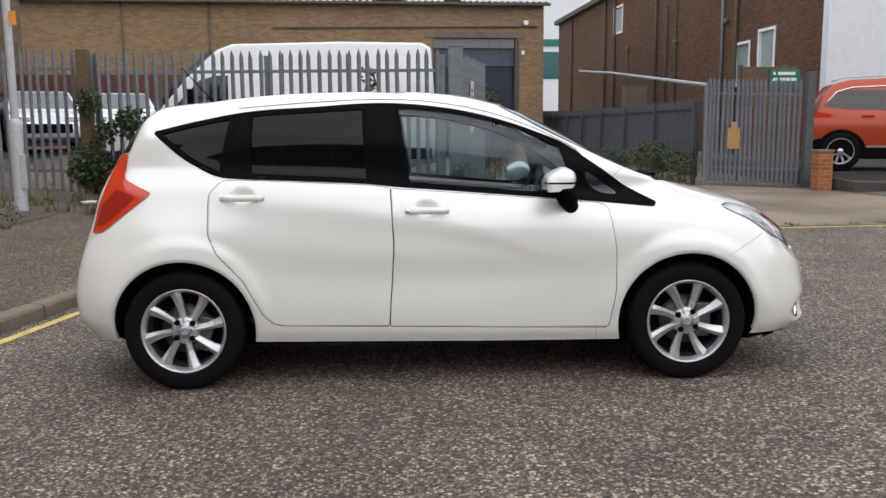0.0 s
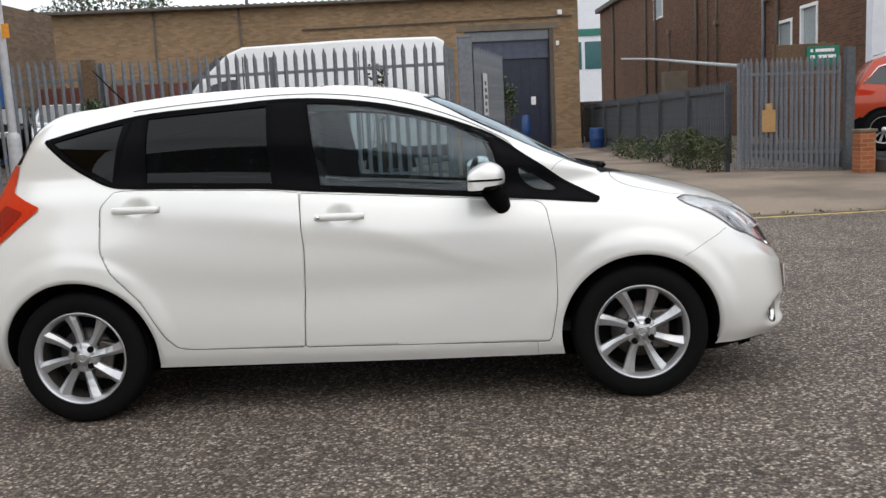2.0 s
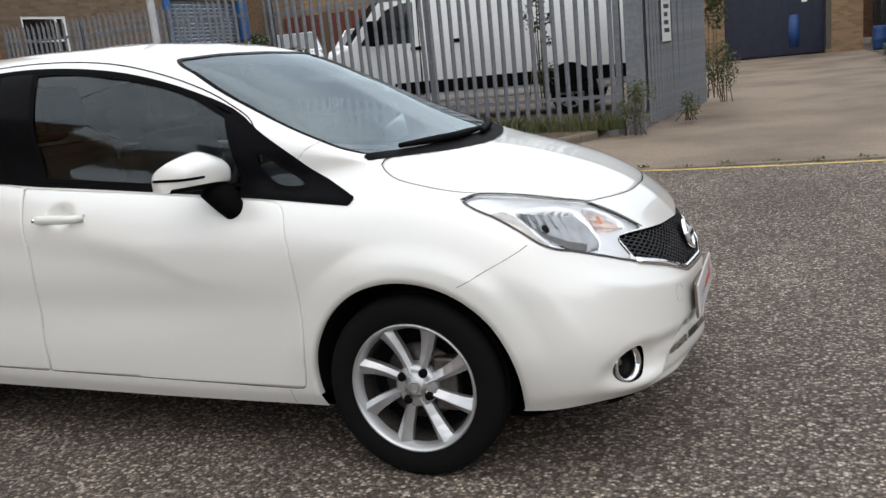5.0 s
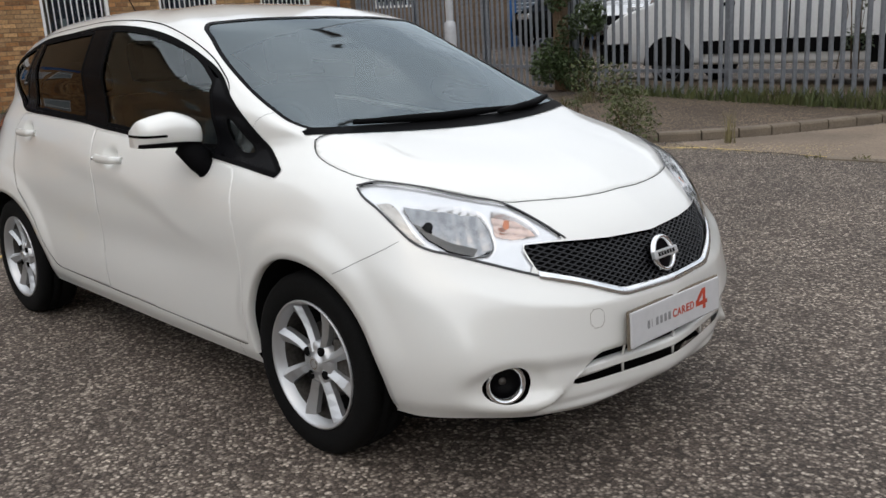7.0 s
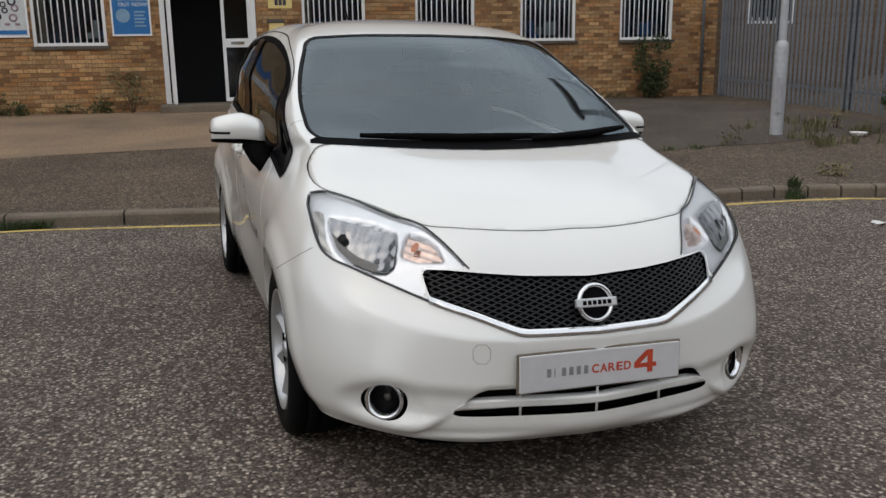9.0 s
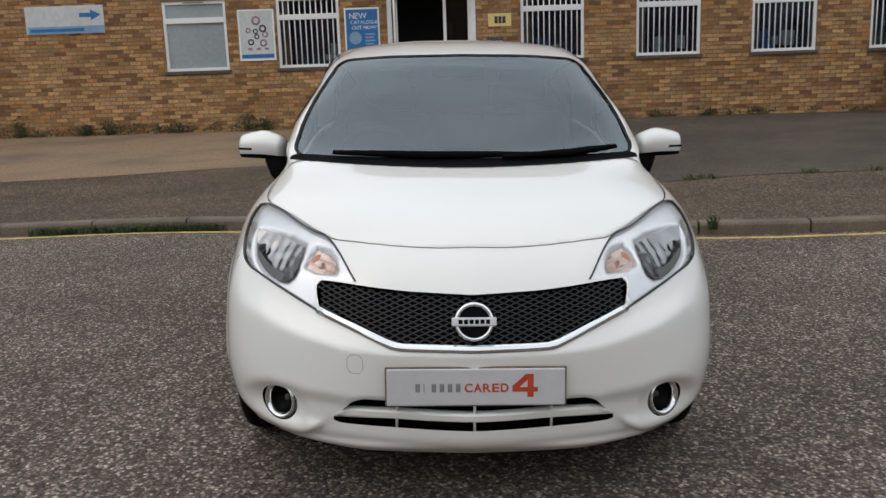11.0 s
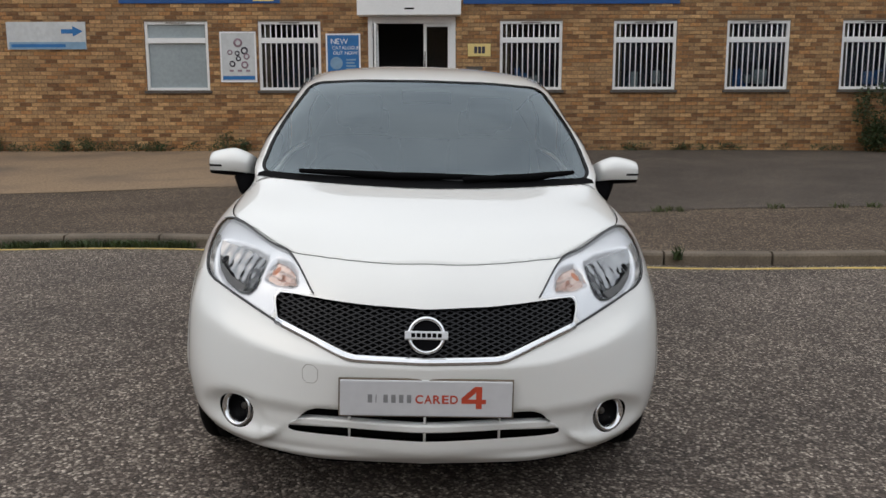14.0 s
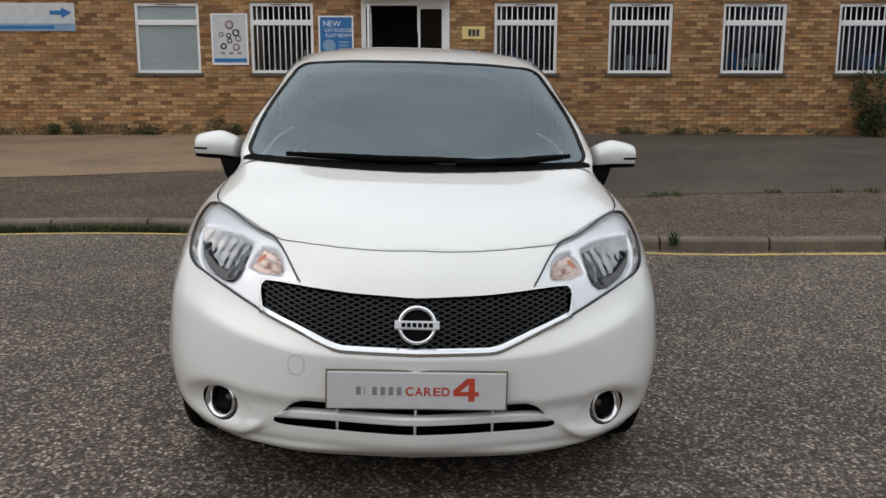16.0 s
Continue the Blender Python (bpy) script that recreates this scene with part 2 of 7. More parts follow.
def lathe(name, profile, mat, parent=None, seg=48, axis="y", label="", closed=False):
    """Turns a profile of (along, radius) round an axis."""
    vs, fs, k = [], [], len(profile)
    for i in range(seg):
        a = 2 * math.pi * i / seg
        for d, r in profile:
            c, s = r * math.cos(a), r * math.sin(a)
            vs.append({"y": (c, d, s), "x": (d, c, s), "z": (c, s, d)}[axis])
    for i in range(seg):
        j = (i + 1) % seg
        for q in range(k if closed else k - 1):
            w = (q + 1) % k
            fs.append((i * k + q, i * k + w, j * k + w, j * k + q))
    return part(name, vs, fs, mat, parent, label, smooth=True)


def tube_geom(path, radius, seg=8, closed=False):
    """Verts and faces of a round bar along a path; radius: one number or one for each point."""
    pts = [Vector(p) for p in path]
    vs, fs, k = [], [], len(pts)
    for i, p in enumerate(pts):
        a = pts[(i - 1) % k] if closed or i else p
        b = pts[(i + 1) % k] if closed or i < k - 1 else p
        d = (b - a).normalized()
        up = Vector((0, 0, 1)) if abs(d.z) < 0.9 else Vector((1, 0, 0))
        s = d.cross(up).normalized()
        u = s.cross(d)
        r = radius[i] if isinstance(radius, (list, tuple)) else radius
        vs += [p + r * (math.cos(2 * math.pi * q / seg) * s + math.sin(2 * math.pi * q / seg) * u) for q in range(seg)]
    for i in range(k if closed else k - 1):
        j = (i + 1) % k
        for q in range(seg):
            w = (q + 1) % seg
            fs.append((i * seg + q, i * seg + w, j * seg + w, j * seg + q))
    if not closed:
        fs += [tuple(range(seg))[::-1], tuple(range((k - 1) * seg, k * seg))]
    return vs, fs


def tube(name, path, radius, mat, parent=None, seg=8, closed=False, label=""):
    return part(name, *tube_geom(path, radius, seg, closed), mat, parent, label, smooth=True)


def thing(name, m, label, category, group="", kind=""):
    ob = new(name)
    ob.matrix_world = m
    return tagged(ob, label, category, group, kind)


def step(a, b, v):
    t = min(1.0, max(0.0, (v - a) / (b - a)))
    return t * t * (3 - 2 * t)


def ground_z(x, y):
    """Height of road and drive: a cambered, dished road under the car that rises gently to the yard behind."""
    w = (1 - step(1.7, 4.6, abs(y))) * (1 - step(2.5, 5.5, abs(x)))
    dish = w * (0.0083 + 0.0043 * x - 0.0269 * y)
    return dish + 0.04 * step(5.0, 12.0, y) + 0.03 * step(12.0, 26.0, y) + 0.20 * step(8.1, 9.6, x) * step(6.0, 11.0, y) + 0.60 * step(13.0, 16.0, y) * (1 - step(-4.2, -2.4, x)) + 0.10 * step(9.3, 11.2, y) * (1 - step(-0.4, 0.95, x))


def pave_z(x, y):
    """Height of the footway and forecourt, which climb to the shop's wall."""
    k = kerb_x(y)
    rise = step(0.0, 9.4, k - x)
    return ground_z(k, y) * (1 - rise) + 0.105 + 0.29 * rise * (1 - 0.10 * step(6.0, 11.0, y))


def kerb_x(y):
    """The kerb's line along the shop side of the road."""
    ys = [-30, -5, -2, 1.2, 3.5, 4.3, 4.9, 5.6, 6.05, 6.3, 6.6, 7.0, 7.4, 7.9, 8.4, 8.7, 12.0]
    xs = [-6.4, -3.72, -3.28, -2.74, -2.34, -2.12, -1.92, -1.65, -1.42, -1.10, -0.78, -0.46, -0.20, 0.14, 0.44, 0.62, 0.8]
    return float(np.interp(y, ys, xs))


# ---- ground ----
def sheet_geom(xs, ys, zf, keep=None):
    vs = [(x, y, zf(x, y)) for x in xs for y in ys]
    nb = len(ys)
    fs = [(i * nb + j, (i + 1) * nb + j, (i + 1) * nb + j + 1, i * nb + j + 1) for i in range(len(xs) - 1) for j in range(nb - 1)]
    return vs, fs


def spaced(lo, a, b, hi, near, far):
    """Close steps between a and b, wide ones out to lo and hi."""
    out = list(np.arange(a, b, near))
    k, x = near, b
    while x < hi:
        out.append(x)
        k *= far
        x += k
    out.append(hi)
    k, x = near, a
    while x > lo:
        k *= far
        x -= k
        out.append(max(x, lo))
    return sorted(set(float(v) for v in out))


tagged(part("ground", *sheet_geom(spaced(-600, -8, 14, 600, 0.4, 1.35), spaced(-600, -9, 28, 600, 0.4, 1.35), ground_z), ROAD, smooth=True), "worn grey-brown asphalt road with pale stone chips", "road", kind="structure")


def strip_geom(lines, zf, lift=0.0):
    """A sheet between two or more lines given as functions of one running number."""
    vs, fs = [], []
    k = len(lines[0])
    for ln in lines:
        vs += [(x, y, zf(x, y) + lift) for x, y in ln]
    for i in range(len(lines) - 1):
        for j in range(k - 1):
            fs.append((i * k + j, (i + 1) * k + j, (i + 1) * k + j + 1, i * k + j + 1))
    return vs, fs




def wall_x(y):
    return -12.55 + 0.068 * y


KY = [-30 + 0.4 * i for i in range(96)] + [8.2, 8.45, 8.7, 9.1, 9.6, 10.2, 10.8, 11.6]
pave_lines = []
for s in (0.0, 0.06, 0.13, 0.2, 0.3, 0.4, 0.5, 0.6, 0.7, 0.8, 0.9, 1.0):
    pave_lines.append([(kerb_x(y) - 0.13 + s * (wall_x(y) - 0.2 - kerb_x(y) + 0.13), y) for y in KY])
tagged(part("pavement", *strip_geom(pave_lines, pave_z), PAVE, smooth=True), "worn dark tarmac footway climbing to the shop", "pavement", kind="structure")
con_lines = []
for s in np.linspace(0, 1, 9):
    con_lines.append([(wall_x(y) + (1 - s) * (5.75 - 0.14 * (y + 3)), y) for y in np.linspace(-16, 0.75 + 0.85 * s, 24)])
tagged(part("forecourt", *strip_geom(con_lines, pave_z, 0.006), CONCRETE, smooth=True), "tan stained concrete forecourt before the shop door", "forecourt", kind="structure")

# smoother tarmac strip between the coarse footway and the shop wall
SMOOTH_TAR = asphalt_material("smooth_tarmac", (0.145, 0.122, 0.102), (0.27, 0.23, 0.19), 120)
tar_lines = []
for s in np.linspace(0, 1, 8):
    tar_lines.append([(-5.0 + 0.1 * (y - 2.0) + 0.05 * math.sin(3.1 * y) + s * (wall_x(y) - 0.2 + 5.0 - 0.1 * (y - 2.0)), y) for y in np.linspace(1.7, 9.0, 60)])
tagged(part("side_apron", *strip_geom(tar_lines, pave_z, 0.007), SMOOTH_TAR, smooth=True), "smooth grey-brown tarmac apron along the shop wall", "apron", kind="structure")
drive = []
for y in np.r_[np.linspace(5.62, 9, 32), np.linspace(9.5, 34, 40)]:
    lo = np.interp(y, [5.6, 5.75, 5.95, 6.1, 6.4, 6.8, 7.4, 7.9, 8.4, 8.6, 12, 23, 34], [1.2, 0.6, -1.0, -1.16, -0.88, -0.52, -0.12, 0.24, 0.52, 0.9, 1.7, 1.0, 1.0])
    hi = np.interp(y, [5.6, 7.5, 11, 12.2, 20, 34], [9.5, 8.7, 8.1, 6.6, 5.9, 6.2])
    drive.append([(lo + (hi - lo) * k / 14, y) for k in range(15)])
tagged(part("driveway", *strip_geom(drive, ground_z, 0.006), DRIVE, smooth=True), "stained tan concrete driveway into the yard", "driveway", kind="structure")
# yellow line: along the kerb, then across the mouth of the drive
yl = [(kerb_x(y) + 0.16, y) for y in np.arange(-30, 4.6, 0.4)] + [(-1.80, 4.9), (-1.55, 5.35), (-1.22, 5.72), (-0.7, 5.9), (0.1, 5.86), (0.9, 5.7), (1.65, 5.52), (2.7, 5.46), (3.8, 5.45), (5.5, 5.5), (8, 5.6), (12, 5.9), (30, 7)]


def line_geom(pts, width, zf, lift):
    fine = []
    for (x0, y0), (x1, y1) in zip(pts[:-1], pts[1:]):
        k = max(1, int(math.hypot(x1 - x0, y1 - y0) / 0.12))
        fine += [(x0 + (x1 - x0) * i / k, y0 + (y1 - y0) * i / k) for i in range(k)]
    fine.append(pts[-1])
    p = np.array(fine)
    t = np.gradient(p, axis=0)
    t /= np.linalg.norm(t, axis=1)[:, None]
    s = np.c_[-t[:, 1], t[:, 0]] * width / 2
    rnd = random.Random(4)
    vs = []
    for a, b in zip(p + s, p - s):
        for q in (a, b):
            x, y = q[0] + rnd.uniform(-0.006, 0.006), q[1] + rnd.uniform(-0.006, 0.006)
            vs.append((x, y, zf(x, y) + lift))
    return vs, [(2 * i, 2 * i + 1, 2 * i + 3, 2 * i + 2) for i in range(len(p) - 1)]


tagged(part("road_marking", *line_geom(yl, 0.075, ground_z, 0.005), YELLOW), "worn pale yellow kerbside line", "road marking", kind="structure")

# kerb of separate stones
kerb = thing("kerb", Matrix(), "weathered concrete kerbstones along the road", "kerb", kind="structure")
KERB_D = KERB


def kerb_stone(parent, p, q, h=0.105):
    d = Vector((q[0] - p[0], q[1] - p[1], 0))
    ln = d.length - 0.012
    m = Matrix.Translation((p[0], p[1], 0)) @ Matrix.Rotation(math.atan2(d.y, d.x), 4, 'Z')
    z0, z1 = ground_z(*p), ground_z(*q)
    bm = bmesh.new()
    prof = [(0.0, -0.12), (0.0, h - 0.025), (0.012, h - 0.006), (0.03, h), (0.125, h + 0.003), (0.125, -0.12)]
    rows = [[bm.verts.new((x, y, z + zz)) for y, z in prof] for x, zz in ((0.006, z0), (ln, z1))]
    for i in range(6):
        bm.faces.new((rows[0][i], rows[1][i], rows[1][(i + 1) % 6], rows[0][(i + 1) % 6]))
    bm.faces.new(rows[0])
    bm.faces.new(rows[1][::-1])
    bmesh.ops.recalc_face_normals(bm, faces=bm.faces)
    bmesh.ops.transform(bm, matrix=m, verts=bm.verts)
    part_bm("kerbstone", bm, KERB_D, parent)


ky = -14.0
while ky < 8.4:
    n = ky + (0.9 if ky < 3.6 else 0.3)
    kerb_stone(kerb, (kerb_x(ky), ky), (kerb_x(n), n))
    ky = n

# dropped edging across the drive
edge = thing("edging", Matrix(), "flush concrete edging blocks across the driveway mouth", "edging", kind="structure")
ex = 0.6
while ex < 9.5:
    box("edging_block", (ex, 5.60, ground_z(ex, 5.65) - 0.05), (ex + 0.44, 5.72, ground_z(ex, 5.65) + 0.013), KERB, edge, 0.006)
    ex += 0.45


# ---- brick buildings ----
def brick_texture(name, color, mortar, length=0.225, height=0.075, rough=0.92, spread=0.35):
    """Coursed brick for walls too far off to tell the bricks apart; x runs along the wall, z up."""
    m = material(name, color, rough, 0, 60, 0.5, 0.12, 0.0, stain=0.35)
    n, l = m.node_tree.nodes, m.node_tree.links
    tc = n.new("ShaderNodeTexCoord")
    sp, cb, bt = n.new("ShaderNodeSeparateXYZ"), n.new("ShaderNodeCombineXYZ"), n.new("ShaderNodeTexBrick")
    l.new(tc.outputs["Object"], sp.inputs["Vector"])
    l.new(sp.outputs["X"], cb.inputs["X"])
    l.new(sp.outputs["Z"], cb.inputs["Y"])
    l.new(cb.outputs["Vector"], bt.inputs["Vector"])
    bt.inputs["Scale"].default_value = 1.0
    bt.inputs["Brick Width"].default_value, bt.inputs["Row Height"].default_value = length, height
    bt.inputs["Mortar Size"].default_value = 0.007
    bt.inputs["Color1"].default_value = (*[min(1, c * (1 + spread)) for c in (1, 1, 1)], 1)
    bt.inputs["Color2"].default_value = (1 - spread, 1 - spread, 1 - spread * 1.1, 1)
    bt.inputs["Mortar"].default_value = (*[a / b for a, b in zip(mortar, color)], 1)
    b = n["Principled BSDF"]
    old = b.inputs["Base Color"].links[0].from_socket
    mx = n.new("ShaderNodeMixRGB")
    mx.blend_type, mx.inputs["Fac"].default_value = 'MULTIPLY', 1.0
    l.new(old, mx.inputs["Color1"])
    l.new(bt.outputs["Color"], mx.inputs["Color2"])
    l.new(mx.outputs["Color"], b.inputs["Base Color"])
    return m


FAR_BUFF = brick_texture("far_buff_brick", (0.33, 0.215, 0.12), (0.25, 0.19, 0.13))
FAR_BROWN = brick_texture("far_brown_brick", (0.150, 0.066, 0.032), (0.13, 0.085, 0.055), spread=0.5)


def wall_boxes(bm, length, z0, z1, depth, holes):
    """A wall along x, its face at y = 0 and its body behind at +y, with rectangular holes."""
    xs = sorted({0.0, length, *[h[0] for h in holes], *[h[1] for h in holes]})
    zs = sorted({z0, z1, *[h[2] for h in holes], *[h[3] for h in holes]})
    for a, b in zip(xs[:-1], xs[1:]):
        run = None
        for c, d in zip(zs[:-1], zs[1:]):
            mx, mz = (a + b) / 2, (c + d) / 2
            if any(h[0] < mx < h[1] and h[2] < mz < h[3] for h in holes):
                if run:
                    box_bm(bm, (a, 0, run[0]), (b, depth, run[1]))
                run = None
            else:
                run = (run[0], d) if run else (c, d)
        if run:
            box_bm(bm, (a, 0, run[0]), (b, depth, run[1]))


def brick_list(x0, x1, z0, z1, holes, rnd):
    """Places and lengths of the bricks that cover a wall's face."""
    out = []
    row, z = 0, z0
    while z + 0.065 <= z1:
        x = x0 - (0.1125 if row % 2 else 0.0)
        while x < x1:
            a, b = max(x, x0), min(x + 0.215, x1)
            for h in holes:
                if h[2] < z + 0.0325 < h[3]:
                    if h[0] <= a < h[1]:
                        a = h[1]
                    if h[0] < b <= h[1]:
                        b = h[0]
                    if a < h[0] and b > h[1]:
                        b = h[0]
            if b - a > 0.03:
                out.append((a, b, z, rnd.uniform(0.004, 0.009)))
            x += 0.225
        z += 0.075
        row += 1
    return out


def shop_frame():
    return Matrix(((0.068, -0.9977, 0, -12.55), (0.9977, 0.068, 0, 0), (0, 0, 1, 0), (0, 0, 0, 1)))


SHOP = shop_frame()      # x along the wall, y into the building
SHOP_X0 = -16.0          # the wall's first end
WIN = [(-4.83, -3.60), (-2.63, -1.42), (2.05, 3.26), (4.25, 5.47), (6.44, 7.66), (8.67, 9.91), (-9.9, -8.7)]
W_LO, W_HI = 1.575, 2.885
DOOR = (-0.50, 1.19, 0.42, 2.96)
HOLES = [(a - SHOP_X0, b - SHOP_X0, W_LO, W_HI) for a, b in WIN] + [(DOOR[0] - SHOP_X0, DOOR[1] - SHOP_X0, DOOR[2], DOOR[3])]
SHOP_L = 11.0 - SHOP_X0
wall_m = SHOP @ Matrix.Translation((SHOP_X0, 0, 0))
bm = bmesh.new()
wall_boxes(bm, SHOP_L, -0.3, 3.80, 0.28, HOLES)
shop_wall = tagged(part_bm("wall_shop", bm, MORTAR), "buff brick shop wall with white windows and a central door", "wall", kind="structure")
shop_wall.matrix_world = wall_m
# the rest of the shop's shell: end wall, back and flat roof
shell = thing("wall_shop_ends", wall_m, "plain brick ends, flat roof and added unseen upper wall of the shop", "wall", kind="structure")
box("end_wall", (SHOP_L - 0.28, 0.28, -0.3), (SHOP_L, 9.0, 9.4), FAR_BUFF, shell)
# unseen upper storey, its height chosen to keep sky out of the car's glass
box("upper_wall", (0, -0.006, 3.80), (SHOP_L, 0.27, 9.4), FAR_BUFF, shell)
box("end_wall", (0, 0.28, -0.3), (0.28, 9.0, 9.4), FAR_BUFF, shell)
box("back_wall", (0, 9.0, -0.3), (SHOP_L, 9.2, 9.4), FAR_BUFF, shell)
box("flat_roof", (-0.2, -0.15, 9.4), (SHOP_L + 0.2, 9.3, 9.65), KERB, shell)
# added near-black floor and partition that stand for the shop's unlit inside
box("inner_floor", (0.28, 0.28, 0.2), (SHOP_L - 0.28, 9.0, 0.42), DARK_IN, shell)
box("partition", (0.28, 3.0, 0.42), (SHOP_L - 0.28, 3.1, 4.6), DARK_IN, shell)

SILL = material("dark_sill", (0.10, 0.085, 0.07), 0.8, fine=20, vary=0.2)
PANE = glass("window_pane", (0.92, 0.96, 0.97), 0.95, ior=1.35)
FROST = material("frosted_pane", (0.32, 0.37, 0.38), 0.25, fine=14, coarse=1.5, vary=0.08, stain=0.2, coat=0.4)
# dark blue that puts the dimness behind the windows into the colour
ROOM = material("shaded_room_blue", (0.035, 0.05, 0.075), 0.8, fine=2.0, coarse=0.8, vary=0.5)


def shop_window(k, a, b, frosted=False, bars=True):
    w = thing("window_%d" % k, SHOP, "white plastic window with %s" % ("a frosted pane" if frosted else "upright security bars"), "window", kind="structure")
    fw = 0.055
    mid = W_HI - 0.36
    for n, lo, hi in (("frame_side", (a, 0.02, W_LO), (a + fw, 0.09, W_HI)), ("frame_side", (b - fw, 0.02, W_LO), (b, 0.09, W_HI)), ("frame_head", (a + fw, 0.02, W_HI - fw), (b - fw, 0.09, W_HI)), ("frame_foot", (a + fw, 0.02, W_LO), (b - fw, 0.09, W_LO + fw)), ("transom", (a + fw, 0.015, mid - 0.05), (b - fw, 0.09, mid + 0.05))):
        box(n, lo, hi, WHITE, w, 0.006)
    box("vent", ((a + b) / 2 - 0.2, 0.008, W_HI - 0.035), ((a + b) / 2 + 0.2, 0.02, W_HI - 0.02), KERB, w)
    box("sill", (a - 0.04, -0.05, W_LO - 0.06), (b + 0.04, 0.10, W_LO - 0.004), SILL, w, 0.008)
    mat = FROST if frosted else PANE
    for lo, hi in (((a + fw, 0.072, W_LO + fw), (b - fw, 0.078, mid - 0.05)), ((a + fw, 0.072, mid + 0.05), (b - fw, 0.078, W_HI - fw))):
        p = box("pane", lo, hi, mat, w)
        p.visible_shadow = frosted
    if bars:
        n = 10
        for i in range(n):
            x = a + fw + (b - a - 2 * fw) * (i + 0.7) / (n + 0.4)
            tube("bar", [(x, 0.052, W_LO + 0.02), (x, 0.052, W_HI - 0.02)], 0.0125, WHITE, w, 6)
        box("blind", (a + 0.02, 0.16, W_LO), (a + 0.20, 0.18, W_HI), KERB, w)
        rw = random.Random(k)
        for i in range(5):
            x = a + 0.2 + rw.random() * (b - a - 0.4)
            z = W_LO + rw.random() * 0.15
            box("shelf_stock", (x, 0.3 + 0.1 * rw.random(), z), (x + 0.1 + 0.15 * rw.random(), 0.5, z + 0.1 + 0.25 * rw.random()), rw.choice((BLUE, ROOM, FROST)), w, 0.01)
    # dark sheet close behind the panes, in place of the room's shade
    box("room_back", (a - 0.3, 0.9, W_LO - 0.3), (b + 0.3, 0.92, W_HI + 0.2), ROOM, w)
    return w


for k, (a, b) in enumerate(WIN):
    shop_window(k + 1, a, b, frosted=k in (0, 6), bars=k not in (0, 6))

# shop door: white frame, one leaf open inwards, the other shut
dr = thing("door_1", SHOP, "white glazed shop door standing open", "door", kind="structure")
a, b, z0, z1 = DOOR
for lo, hi in (((a, -0.02, z0), (a + 0.09, 0.10, z1)), ((b - 0.09, -0.02, z0), (b, 0.10, z1)), ((a + 0.09, -0.02, z1 - 0.12), (b - 0.09, 0.10, z1)), ((a + 0.12, 0.0, z0), (a + 0.16, 0.08, z1 - 0.12))):
    box("door_frame", lo, hi, WHITE, dr, 0.006)
leaf = new("door_leaf")
leaf.parent = dr
for lo, hi in (((0.57, 0.02, z0 + 0.12), (0.63, 0.07, 2.84)), ((1.04, 0.02, z0 + 0.12), (1.10, 0.07, 2.84)), ((0.63, 0.02, z0 + 0.12), (1.04, 0.07, z0 + 0.19)), ((0.63, 0.02, 1.52), (1.04, 0.07, 1.68)), ((0.63, 0.02, 2.78), (1.04, 0.07, 2.84))):
    box("leaf_frame", lo, hi, WHITE, leaf, 0.005)
box("leaf_glass", (0.63, 0.04, z0 + 0.19), (1.04, 0.046, 2.78), PANE, leaf).visible_shadow = False
box("letter_flap", (0.72, 0.01, 1.57), (0.96, 0.02, 1.63), CHROME, leaf, 0.004)
leaf2 = new("door_leaf")
leaf2.parent = dr
for lo, hi in (((-0.34, -0.62, z0 + 0.12), (-0.30, -0.57, 2.80)), ((-0.34, -0.04, z0 + 0.12), (-0.30, 0.0, 2.80)), ((-0.34, -0.57, 1.55), (-0.30, -0.04, 1.66)), ((-0.34, -0.57, z0 + 0.12), (-0.30, -0.04, z0 + 0.2)), ((-0.34, -0.57, 2.72), (-0.30, -0.04, 2.80))):
    box("leaf_frame", lo, hi, WHITE, leaf2, 0.005)
box("leaf_glass", (-0.322, -0.57, z0 + 0.2), (-0.316, -0.04, 2.72), PANE, leaf2).visible_shadow = False
box("threshold", (a - 0.1, -0.75, 0.15), (b - 0.1, 0.3, z0 + 0.10), KERB, dr, 0.02)
box("lobby", (a - 0.3, 1.6, 0.3), (b + 0.3, 1.65, 3.0), DARK_IN, dr)
box("lobby_side", (a - 0.32, 0.29, 0.3), (a - 0.28, 1.6, 3.0), DARK_IN, dr)
box("lobby_side", (b + 0.28, 0.29, 0.3), (b + 0.32, 1.6, 3.0), DARK_IN, dr)
canopy = thing("shutter_box", SHOP, "white roller shutter box above the shop door", "shutter box")
box("casing", (-0.68, -0.34, 2.965), (1.29, 0.0, 3.32), WHITE, canopy, 0.015)
box("casing_slot", (0.22, -0.345, 3.07), (0.40, -0.338, 3.10), GAP, canopy)

# boards on the wall
SIGN_WHITE = material("faded_white_board", (0.60, 0.62, 0.62), 0.5, fine=12, vary=0.08, stain=0.2)
SIGN_BLUE = material("sign_blue", (0.02, 0.16, 0.42), 0.4, fine=10, vary=0.08)
SIGN_PALE = material("pale_blue_board", (0.22, 0.36, 0.50), 0.5, fine=10, vary=0.1)
SIGN_YELLOW = material("sign_yellow", (0.80, 0.62, 0.24), 0.5, vary=0.05)
INK = material("dark_ink", (0.04, 0.035, 0.05), 0.5)
PINK = material("grey_mauve_ink", (0.30, 0.20, 0.24), 0.5)
FASCIA = material("fascia_blue", (0.004, 0.070, 0.25), 0.4, fine=6, vary=0.12)


